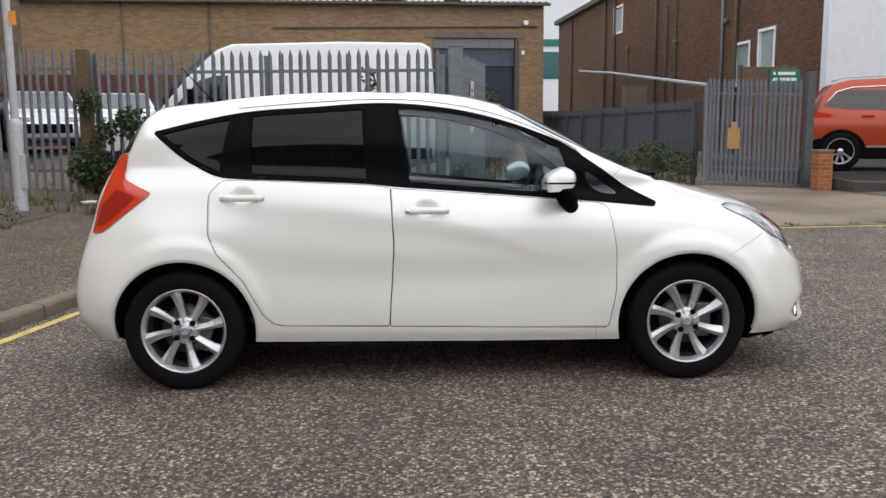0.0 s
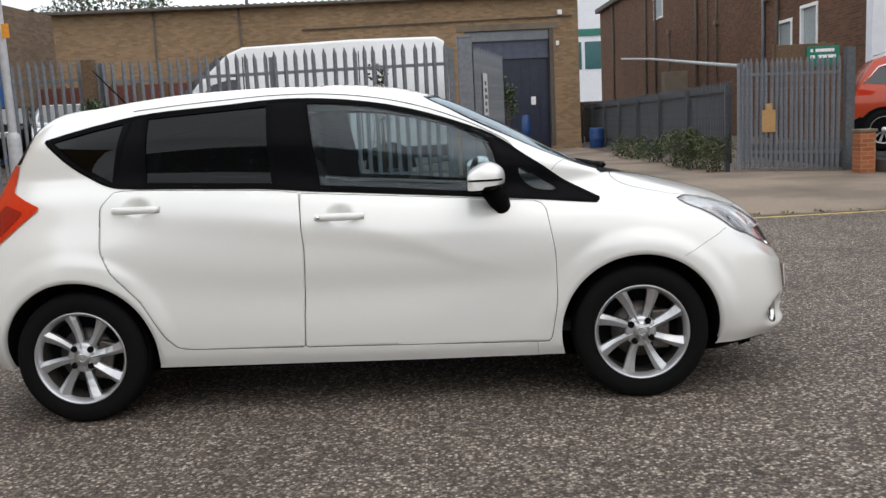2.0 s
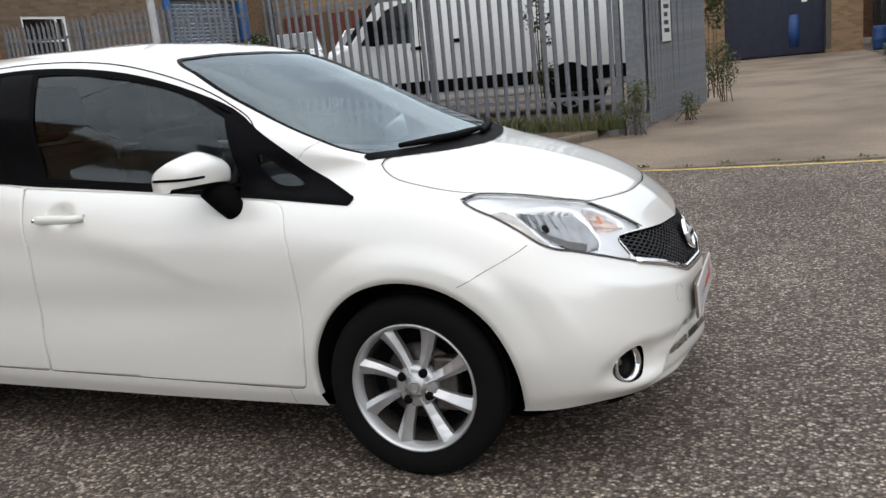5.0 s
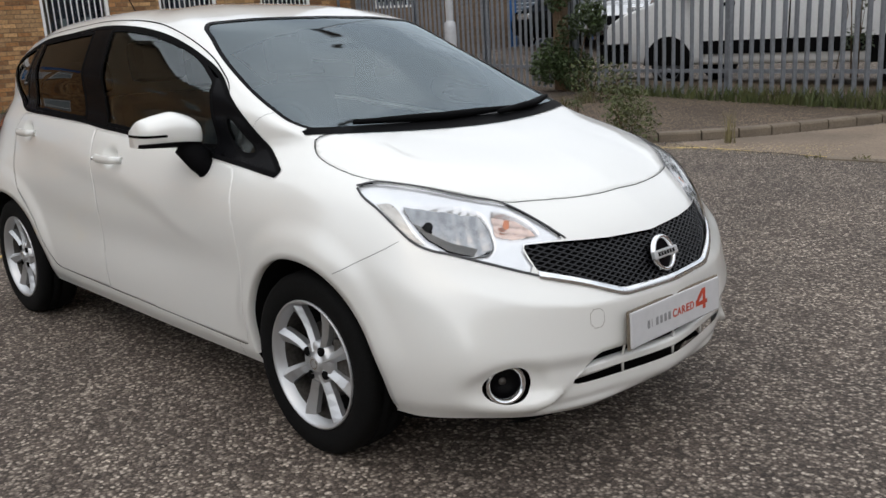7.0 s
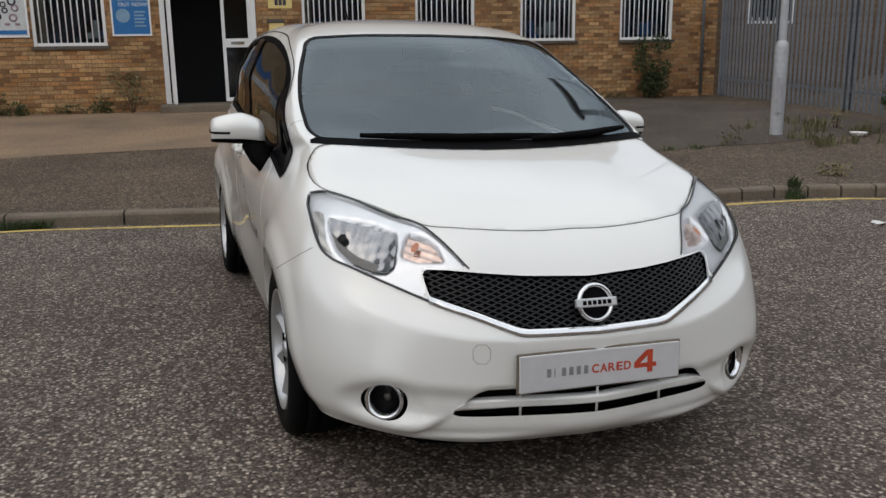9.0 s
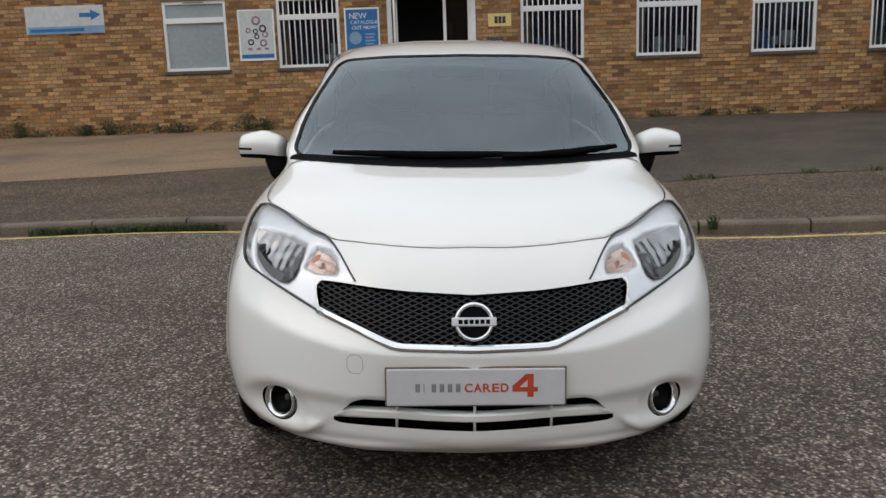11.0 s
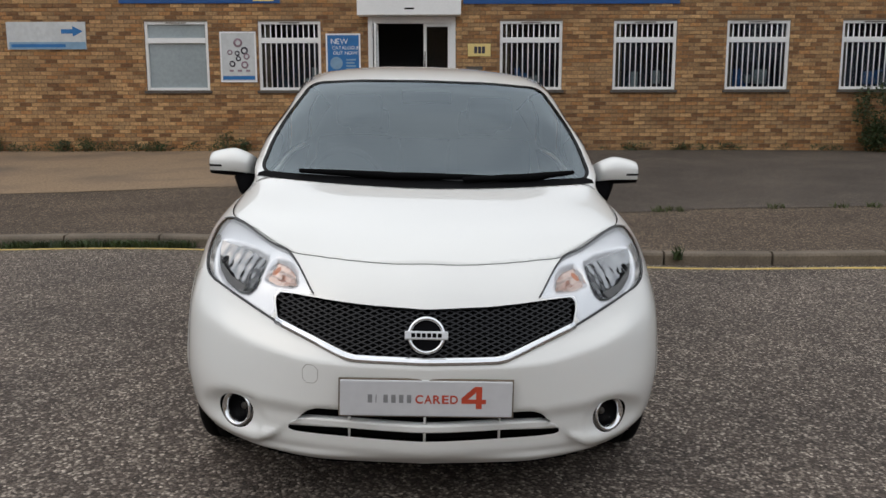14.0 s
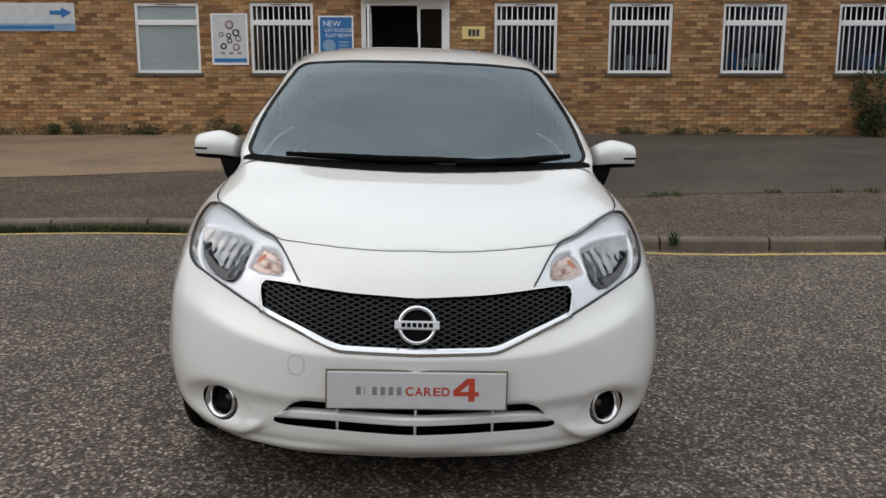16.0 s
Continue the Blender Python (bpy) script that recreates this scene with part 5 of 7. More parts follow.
def body_half():
    """The right half of the shell, with wheel arches, windows, doors, lamps and bonnet cut out of it."""
    V = GRID.reshape(-1, 3).copy()
    dead = np.zeros(len(QUADS), bool)
    Q = np.array(QUADS)
    lim = V.copy()

    def cut(view, poly, where):
        u, v, _ = VIEWS[view]
        q = np.c_[V @ np.array(u), V @ np.array(v)]
        ins = inside(np.array(poly), q) & where
        k = ins[Q]
        dead[k.all(1)] = True
        mixed = k.any(1) & ~k.all(1)
        mv = np.unique(Q[mixed][k[mixed]])
        if len(mv):
            e = to_edge(poly, q[mv])
            for i, (a, b) in zip(mv, e):
                p, ok = on_skin(view, a, b)
                if ok and (p - Vector(V[i])).length < 0.06:
                    V[i] = p

    flank = lim[:, 1] < -0.42
    for cx in (1.30, -1.30):
        ring = [(cx + ARCH_R * math.cos(a * math.pi / 36), AXLE[cx] + (ARCH_R - 0.008) * math.sin(a * math.pi / 36)) for a in range(72)]
        cut("side", ring, flank & (lim[:, 2] < 0.75))
    cut("side", DLO, flank & (lim[:, 2] > 0.88))
    cut("side", REAR_DOOR, flank & (lim[:, 2] < 1.1))
    cut("side", FRONT_DOOR, flank & (lim[:, 2] < 1.1))
    front = lim[:, 0] > 1.3
    cut("corner", HEADLAMP, front & (lim[:, 1] < -0.25))
    cut("front", GRILLE, front)
    cut("front", INTAKE, front)
    cut("front", FOG, front)
    cut("top", BONNET, (lim[:, 0] > 0.95) & (lim[:, 2] > 0.78))
    cut("screen", SCREEN, (lim[:, 0] > 0.2) & (lim[:, 2] > 1.0))
    return V, [tuple(q) for q, d in zip(Q.tolist(), dead) if not d]


def mirror_join(vs, fs):
    """A right half and its mirror image in one mesh, sewn along the middle."""
    bm = bmesh.new()
    a = [bm.verts.new(v) for v in vs]
    b = [bm.verts.new((v[0], -v[1], v[2])) for v in vs]
    for f in fs:
        for side, flipd in ((a, False), (b, True)):
            k = [side[i] for i in f]
            try:
                bm.faces.new(k[::-1] if flipd else k)
            except ValueError:
                pass
    bmesh.ops.delete(bm, geom=[v for v in bm.verts if not v.link_faces], context='VERTS')
    bmesh.ops.remove_doubles(bm, verts=bm.verts, dist=0.0004)
    bmesh.ops.recalc_face_normals(bm, faces=bm.faces)
    return bm


car_rot = Matrix(((0.99922, 0.03985, 0.00329), (-0.03994, 0.99886, 0.02678), (-0.00217, -0.02689, 0.99967))).to_4x4()
CAR_M = Matrix.Translation((0.0712, -0.0370, 0.0098)) @ car_rot @ Matrix.Diagonal((0.991, 1.013, 1.0, 1.0))
car = thing("car", CAR_M, "pearl white five-door hatchback parked on the asphalt", "car")

vs, fs = body_half()
body = part_bm("body", mirror_join(vs, fs), PAINT, car, "pearl white bodyshell", smooth=True)


def pair(name, geom, mat, parent=car, label="", smooth=True):
    """A part on the right flank and its mirror image on the left."""
    a = part(name, *geom, mat, parent, label, smooth)
    return a, part(name, *flip(*geom), mat, parent, label, smooth)


# doors, their gaps and handles
doors = {}
HANDLES = (("rear", -1.098, 0.968), ("front", -0.165, 0.898))


def handle_dent(a, b):
    """Depth of the finger hollows behind the door handles."""
    d = 0.0
    for _, x0, z0 in HANDLES:
        r = ((a - x0 - 0.112) / 0.068) ** 2 + ((b - z0 - 0.008) / 0.046) ** 2
        d += 0.030 * max(0.0, 1 - r) ** 1.4
    return d


for key, outl in (("rear", REAR_DOOR), ("front", FRONT_DOOR)):
    doors[key] = pair("door", patch("side", shrunk(outl, 0.0028), 0.0, 0.0115, 0.02, handle_dent), PAINT, car, "white %s door" % key)
    pair("door_gap", patch("side", shrunk(outl, -0.006), -0.030, 0.03), GAP, car)
bonnet = part("bonnet", *patch("top", shrunk(BONNET, 0.0036), 0.0, 0.016, 0.012), PAINT, car, "white bonnet", True)
part("bonnet_seam", *ribbon("top", BONNET, 0.0019, 0.0012, True), GAP, car)
part("bonnet_gap", *patch("top", shrunk(BONNET, -0.010), -0.022, 0.03), GAP, car, "", True)


def handle_geom(x0, z0):
    vs, fs = [], []
    n = 12
    for i in range(n + 1):
        t = i / n
        x = x0 + 0.225 * t
        p, _ = on_skin("side", x, z0, 0)
        lift = 0.002 + 0.026 * min(1, math.sin(math.pi * min(1, max(0, t))) * 2.6)
        hz = 0.0145 + 0.003 * math.sin(math.pi * t)
        for k in range(8):
            a = 2 * math.pi * k / 8
            vs.append((x, p.y - lift + 0.009 * math.cos(a), z0 + hz * math.sin(a)))
    for i in range(n):
        for k in range(8):
            fs.append((i * 8 + k, i * 8 + (k + 1) % 8, i * 8 + 8 + (k + 1) % 8, i * 8 + 8 + k))
    fs += [tuple(range(8)), tuple(range(n * 8, n * 8 + 8))[::-1]]
    return vs, fs


for key, x0, z0 in HANDLES:
    g = handle_geom(x0, z0)
    for d, geo in ((doors[key][0], g), (doors[key][1], flip(*g))):
        part("handle", *geo, PAINT, d, "white door handle", True)
key_p, _ = on_skin("side", -0.146, 0.898, 0)
lathe("key_lock", [(key_p.y - 0.034, 0.0), (key_p.y - 0.034, 0.0075), (key_p.y - 0.01, 0.0085)], CHROME, doors["front"][0], 12).location = (-0.146, 0, 0.898)

# side glass
for nm, outl, mat in (("rear_quarter_window", REAR_QUARTER, PRIVACY), ("rear_door_window", REAR_GLASS, PRIVACY), ("front_door_window", FRONT_GLASS, DOOR_GLASS), ("front_quarter_window", SMALL_GLASS, DOOR_GLASS)):
    for o in pair(nm, patch("side", outl, -0.004, 0.03), mat):
        o.visible_shadow = False
    pair("window_seal", ribbon("side", outl, 0.014, 0.0015, True), BLACK)
PILLARS = ["-1.055,1.385 -.99,1.392 -.94,1.398 -.945,1.068 -1.095,1.076 -1.11,1.11", "-.385,1.430 -.29,1.434 -.195,1.430 -.135,1.020 -.207,1.020 -.362,1.043", ".632,1.226 .70,1.204 .748,1.166 .737,1.09 .778,1.00 .812,.966 .862,.936 .70,.950 .690,1.02 .667,1.11"]
for outl in PILLARS:
    pair("pillar_trim", patch("side", sharp(outl, 0.08), 0.0008, 0.02), GLOSS_BLACK, car, "gloss black window pillar")
ring = np.array(".742,1.170 .888,1.068 .965,1.012 1.05,.964 1.124,.924 1.11,.914 .858,.937 .808,.966 .772,1.003 .732,1.09".replace(",", " ").split(), float).reshape(-1, 2)
vs, fs = patch("side", sharp(" ".join("%.4f,%.4f" % tuple(p) for p in ring), 0.1), 0.0012, 0.008)
mid = [sum((Vector(vs[i]) for i in f), Vector()) / len(f) for f in fs]
hole = inside(np.array(shrunk(SMALL_GLASS, 0.004)), np.array([(p.x, p.z) for p in mid]))
pair("quarter_trim", (vs, [f for f, h in zip(fs, hole) if not h]), GLOSS_BLACK, car, "gloss black window corner")
pair("window_surround", ribbon("side", DLO, 0.014, 0.0022, True, 0.012), BLACK)

# windscreen with its black edge
ws = part("windscreen", *patch("screen", SCREEN, -0.003, 0.03), WS_GLASS, car, "tinted windscreen", True)
ws.visible_shadow = False
part("windscreen_edge", *ribbon("screen", shrunk(SCREEN, 0.006), 0.014, 0.0008, True, 0.015), GLOSS_BLACK, car, "", True)
cowl_pts = rounded("1.350,0 1.338,-.15 1.305,-.33 1.24,-.54 1.17,-.674 1.125,-.668 1.165,-.575 1.205,-.42 1.24,-.22 1.252,0 1.24,.22 1.205,.42 1.165,.575 1.125,.668 1.17,.674 1.24,.54 1.305,.33 1.338,.15", 1)
part("scuttle", *patch("top", cowl_pts, 0.002, 0.02), BLACK, car, "black scuttle panel below the windscreen", True)

# thin gaps in the shell
SEAMS = {
    "bumper_seam": ("corner", ".662,.766 .56,.713 .455,.657"),
    "wing_seam": ("side", ".918,1.056 .945,1.085 .985,1.105"),
    "roof_seam": ("side", "-1.02,1.418 -.62,1.447 -.29,1.461 -.06,1.452 .20,1.412 .48,1.325 .64,1.250 .735,1.190 .757,1.163"),
    "sill_seam": ("side", ".826,.290 .828,.222"),
    "tailgate_seam": ("side", "-.287,1.435 -.289,1.458"),
}
for nm, (view, text) in SEAMS.items():
    pair(nm, ribbon(view, flowing(text, 60, 5, False), 0.0013 if nm != "roof_seam" else 0.0035, 0.0012), GAP)
part("tow_cover", *ribbon("front", rounded("-.376,.539 -.328,.539 -.328,.483 -.376,.483", 1), 0.0012, 0.0015, True, 0.01), KERB, car)


# wheel arches
def arch_geom(cx):
    """The rolled lip of a wheel arch and the dark tub behind it."""
    lip, tub, n = [], [], 48
    for i in range(n + 1):
        a = math.radians(-9 + 198 * i / n)
        x, z = cx + ARCH_R * math.cos(a), AXLE[cx] + (ARCH_R - 0.008) * math.sin(a)
        p, _ = on_skin("side", x, max(z, 0.215), 0)
        q, _ = on_skin("side", cx + (ARCH_R + 0.022) * math.cos(a), max(AXLE[cx] + (ARCH_R + 0.014) * math.sin(a), 0.21), 0.0015)
        lip += [q, Vector((x, p.y - 0.002, z)), Vector((x, p.y + 0.025, z))]
        tub += [Vector((x, p.y + 0.004, z)), Vector((cx + (ARCH_R + .005) * math.cos(a), -0.50, AXLE[cx] + ARCH_R * math.sin(a)))]
    lf = [(3 * i + k, 3 * i + k + 1, 3 * i + k + 4, 3 * i + k + 3) for i in range(n) for k in range(2)]
    tf = [(2 * i, 2 * i + 1, 2 * i + 3, 2 * i + 2) for i in range(n)]
    c = len(tub)
    tub += [Vector((cx, -0.50, AXLE[cx]))]
    tf += [(2 * i + 1, c, 2 * i + 3) for i in range(n)]
    return (lip, lf), (tub, tf)


for cx in (1.30, -1.30):
    lip, tub = arch_geom(cx)
    pair("wheel_arch", lip, PAINT, car, "white wheel arch lip")
    pair("arch_liner", tub, LINER, car, "black wheel arch liner")


# wheels
def wheel():
    """A 16 inch wheel with its outer face to -y: tyre, eight-spoke alloy rim, cap, nuts, brake disc."""
    w = new("wheel")
    w["label"] = "silver eight-spoke alloy wheel"
    w.parent = car
    R = 0.307
    prof = [(-0.080, 0.206), (-0.090, 0.219), (-0.0985, 0.245), (-0.098, 0.278), (-0.088, 0.296), (-0.074, 0.304), (-0.045, R), (-0.0445, R - 0.007), (-0.037, R - 0.007), (-0.0365, R), (0.0, R + 0.001), (0.0005, R - 0.007), (0.008, R - 0.007), (0.0085, R), (0.045, R), (0.074, 0.304), (0.09, 0.294), (0.10, 0.25), (0.085, 0.220)]
    lathe("tyre", prof, RUBBER, w, 72, label="black rubber tyre")
    lathe("rim", [(-0.082, 0.2335), (-0.092, 0.2345), (-0.0955, 0.2315), (-0.0945, 0.2270), (-0.086, 0.2215), (-0.072, 0.2135), (-0.058, 0.2085)], ALLOY, w, 72)
    lathe("rim_barrel", [(-0.058, 0.2085), (-0.015, 0.2035), (0.03, 0.200), (0.08, 0.206)], STEEL_DARK, w, 60)
    bm = bmesh.new()
    for k in range(8):
        a0 = 2 * math.pi * (k + 0.5) / 8
        rows = []
        for r, hw, y in ((0.040, 0.017, -0.074), (0.070, 0.0170, -0.070), (0.110, 0.0190, -0.069), (0.150, 0.0230, -0.073), (0.180, 0.0270, -0.078), (0.205, 0.032, -0.081)):
            tw = 0.09 * (r / 0.2) ** 2
            c, s = math.cos(a0 + tw), math.sin(a0 + tw)
            row = []
            for off, dy in ((-0.95, 0.036), (-0.95, 0.014), (-0.30, 0.0), (-0.18, 0.0), (0.95, 0.017), (0.95, 0.036)):
                row.append(bm.verts.new((r * c - off * hw * s, y + dy, r * s + off * hw * c)))
            rows.append(row)
        for p, q in zip(rows[:-1], rows[1:]):
            for i in range(5):
                bm.faces.new((p[i], p[i + 1], q[i + 1], q[i]))
    bmesh.ops.recalc_face_normals(bm, faces=bm.faces)
    part_bm("spokes", bm, ALLOY, w, "eight silver spokes")
    lathe("hub", [(-0.076, 0.0), (-0.076, 0.026), (-0.073, 0.030), (-0.069, 0.030), (-0.070, 0.052), (-0.064, 0.070), (-0.03, 0.075)], ALLOY, w, 40)
    lathe("centre_cap", [(-0.0795, 0.0), (-0.0795, 0.022), (-0.078, 0.0265), (-0.073, 0.027)], ALLOY, w, 32, label="silver centre cap")
    cap = lathe("cap_ring", [(-0.0805, 0.014), (-0.0815, 0.0165), (-0.0805, 0.019)], CHROME, w, 24)
    for k in range(4):
        a = math.pi / 4 + k * math.pi / 2 + 0.2
        nut = lathe("wheel_nut", [(-0.0715, 0.0), (-0.0715, 0.0085), (-0.0690, 0.0150), (-0.06, 0.0160)], GAP, w, 12)
        nut.location = (0.0545 * math.cos(a), -0.004, 0.0545 * math.sin(a))
    lathe("brake_disc", [(-0.012, 0.05), (-0.012, 0.128), (0.004, 0.128)], STEEL_DARK, w, 40)
    lathe("wheel_back", [(0.02, 0.0), (0.02, 0.195)], LINER, w, 32)
    box("brake_caliper", (0.055, -0.04, -0.09), (0.135, 0.01, 0.09), STEEL_DARK, w, 0.012)
    for o in w.children:
        if o.name.split(".")[0] in ("spokes", "hub", "centre_cap", "cap_ring"):
            o.scale = (1.0, 1, 1.0)
        elif o.name.split(".")[0] in ("rim", "rim_barrel"):
            o.scale = (0.925, 1, 0.925)
    return w


w0 = wheel()
WHEEL_Y = 0.728
w0.location = (1.30, -WHEEL_Y, 0.314)
for x, s, ang in ((-1.30, 0, 0.25), (1.30, 1, 0), (-1.30, 1, 0.5)):
    w = w0.copy()
    scene.collection.objects.link(w)
    w.parent = car
    for o in w0.children:
        c = o.copy()
        scene.collection.objects.link(c)
        c.parent = w
    w.matrix_basis = Matrix.Translation((x, WHEEL_Y if s else -WHEEL_Y, 0.314 if x > 0 else 0.297)) @ Matrix.Rotation(math.pi * s, 4, 'Z') @ Matrix.Rotation(ang, 4, 'Y')

# headlamps
LAMP_SEAL = material("grey_lamp_seal", (0.035, 0.035, 0.037), 0.5)
BRIGHT = material("bright_lamp_trim", (0.86, 0.87, 0.89), 0.22, 0.6, vary=0.05)
REFLECTED_DARK = material("dark_reflection_grey", (0.12, 0.118, 0.115), 0.2, 0.3, vary=0.1)
MIRRORED = material("mirrored_reflector", (0.34, 0.345, 0.355), 0.10, 1.0, fine=30, vary=0.15)
PINKISH = material("indicator_reflector", (0.66, 0.52, 0.46), 0.2, 0.75, fine=60, vary=0.12)
BOWL = sharp(".668,.858 .735,.858 .822,.848 .900,.826 .926,.787 .938,.735 .922,.714 .878,.712 .805,.732 .744,.768 .702,.815", 0.15)
TURN = sharp(".930,.828 .985,.818 1.035,.792 1.076,.754 .995,.751 .942,.764", 0.12)


def near(poly, a, b):
    """How far inside an outline a point lies; 0 outside."""
    q = np.array([[a, b]])
    if not inside(poly, q)[0]:
        return 0.0
    return float(np.linalg.norm(to_edge(poly, q)[0] - q[0]))


def bezel_depth(a, b):
    """The lamp's bright frame: near the lens at its rim, falling away into the two bowls."""
    return 0.030 * min(1.0, max(near(BOWL, a, b), near(TURN, a, b)) / 0.008)


def bowl_depth(a, b):
    """A bowl round the main bulb, cut into upright flutes with a stepped shelf along its top."""
    r = math.hypot((a - 0.80) / 1.4, b - 0.785)
    step_a, step_b = (28 * a + 5 * b) % 1.0, (24 * b - 6 * a) % 1.0
    facet = (abs(step_a - 0.5) * 0.005 + abs(step_b - 0.5) * 0.004) * min(1.0, r / 0.03)
    return 0.026 - 2.6 * r * r + facet


def turn_depth(a, b):
    return 0.018 + 0.006 * abs(math.sin(170 * (b + 0.25 * a))) - 0.8 * (a - 0.96) ** 2


for o in pair("headlamp", patch("corner", shrunk(HEADLAMP, 0.001), 0.002, 0.014), LENS, car, "clear headlamp lens"):
    o.visible_shadow = False
pair("headlamp_back", patch("corner", shrunk(HEADLAMP, -0.006), -0.09, 0.03), GAP)
pair("headlamp_bezel", patch("corner", shrunk(HEADLAMP, -0.001), -0.008, 0.0065, 0.0, bezel_depth), BRIGHT, car, "bright silver headlamp bezel")
pair("main_reflector", patch("corner", shrunk(BOWL, 0.004), -0.006, 0.0055, 0.0, bowl_depth), MIRRORED, car, "faceted main beam reflector")
pair("indicator", patch("corner", shrunk(TURN, 0.004), -0.004, 0.0055, 0.0, turn_depth), PINKISH, car, "ribbed indicator reflector")
bulb = [(.748 + .014 * math.cos(a * math.pi / 8), .806 + .013 * math.sin(a * math.pi / 8)) for a in range(16)]
pair("bulb_cap", patch("corner", bulb, -0.012, 0.005), BLACK, car, "dark bulb cap")
amb = [(.974 + .010 * math.cos(a * math.pi / 8), .788 + .012 * math.sin(a * math.pi / 8)) for a in range(16)]
pair("amber_bulb", patch("corner", amb, -0.003, 0.006), AMBER, car, "amber bulb")
lower = line(".535,.900 .548,.884 .600,.849 .655,.804 .705,.762 .755,.740 .80,.729 .895,.700 1.0,.666 1.064,.646")
pair("headlamp_seal", ribbon("corner", flowing(lower, 60, 4, False), 0.0065, 0.0025), LAMP_SEAL)
upper = line(".533,.905 .575,.913 .66,.907 .775,.885 .88,.860 .962,.842 1.016,.818 1.085,.779 1.148,.737")
pair("headlamp_seam", ribbon("corner", flowing(upper, 60, 4, False), 0.0040, 0.0025), LAMP_SEAL)
WEDGE = sharp(".590,.866 .640,.866 .664,.846 .698,.796 .738,.754 .705,.767 .655,.809", 0.1)
RIBBED = material("ribbed_side_reflector", (0.52, 0.50, 0.47), 0.2, 0.6, fine=50, vary=0.15)
pair("side_reflector", patch("corner", WEDGE, -0.004, 0.006, 0.0, lambda a, b: 0.004 * abs(math.sin(120 * (b + 0.5 * a)))), RIBBED, car, "ribbed grey side reflector")
# dark ground reflection low in the bowl, painted as a patch
DARK_MIRROR = sharp(".694,.822 .722,.812 .760,.786 .815,.760 .880,.742 .908,.728 .900,.722 .876,.720 .805,.740 .746,.775 .710,.812", 0.12)
pair("bowl_shade", patch("corner", DARK_MIRROR, -0.016, 0.008), REFLECTED_DARK, car, "smoked lower lip of the reflector")

# grille: backing, mesh of slanted ribs, chrome edge and badge
MESH_BLACK = material("satin_black_mesh", (0.008, 0.008, 0.010), 0.34, fine=200, vary=0.1, spec=0.32)
part("grille", *patch("front", shrunk(GRILLE, -0.012), -0.045, 0.03), GAP, car, "black grille recess", True)


def lattice():
    vs, fs = [], []
    g = np.array(GRILLE)
    for slope in (0.42, -0.42):
        for k in range(-70, 71):
            c0 = 0.62 + k * 0.0152
            run = []
            for i in range(101):
                y = -0.5 + i * 0.01
                run.append((y, c0 + slope * y))
            ok = inside(g, np.array(run))
            seg = []
            for (y, z), t in zip(run, ok):
                if t:
                    seg.append(on_skin("front", y, z, -0.012)[0])
                if (not t or y > 0.495) and len(seg) > 1:
                    a, b = tube_geom(seg, 0.0031, 4)
                    fs += [tuple(i + len(vs) for i in f) for f in b]
                    vs += a
                if not t:
                    seg = []
    return vs, fs


part("grille_mesh", *lattice(), MESH_BLACK, car, "black plastic lattice grille")
low = line("-.473,.649 -.36,.614 -.262,.576 -.238,.567 -.205,.564 0,.5635 .205,.564 .238,.567 .262,.576 .36,.614 .473,.649")
low = rounded(low, 1, False)
gt = part("grille_trim", *ribbon("front", low, 0.021, 0.005, False, 0.015), CHROME, car, "chrome strip under the grille", True)
sol = gt.modifiers.new("depth", 'SOLIDIFY')
sol.thickness, sol.offset = 0.008, -1
bp, _ = on_skin("front", 0.0, 0.638, 0.001)
BAR_STEEL = material("satin_badge_bar", (0.66, 0.67, 0.68), 0.38, 0.6, vary=0.02)
badge = new("badge")
badge.parent = car
badge["label"] = "round chrome badge"
badge.location, badge.rotation_euler = bp, (0, radians(-18), 0)
lathe("badge_ring", [(-0.004, 0.044), (0.006, 0.047), (0.010, 0.0525), (0.006, 0.058), (-0.004, 0.060)], CHROME, badge, 48, "x")
box("badge_bar", (-0.002, -0.066, -0.0135), (0.013, 0.066, 0.0135), BAR_STEEL, badge, 0.004)
for k in range(6):
    box("badge_mark", (0.0130, -0.046 + 0.016 * k, -0.0065), (0.0134, -0.034 + 0.016 * k, 0.0065), GAP, badge)
lathe("badge_back", [(-0.003, 0.0), (-0.003, 0.047)], GLOSS_BLACK, badge, 32, "x")

# lower intake and fog lamps
part("lower_intake", *patch("front", shrunk(INTAKE, -0.01), -0.05, 0.03), GAP, car, "black lower intake", True)
bar = line("-.408,.353 -.36,.363 -.20,.367 0,.366 .20,.367 .36,.363 .408,.353 .424,.334 .25,.342 0,.342 -.25,.342 -.424,.334")
part("intake_bar", *patch("front", sharp(" ".join("%.3f,%.3f" % tuple(p) for p in bar), 0.12), 0.001, 0.012, 0.03), PAINT, car, "white intake bar", True)
for y in (-0.232, 0.0, 0.232):
    part("intake_post", *tube_geom([on_skin("front", y, z, -0.006)[0] for z in (0.312, 0.34, 0.37, 0.402)], 0.0042, 6), PAINT, car, "", True)
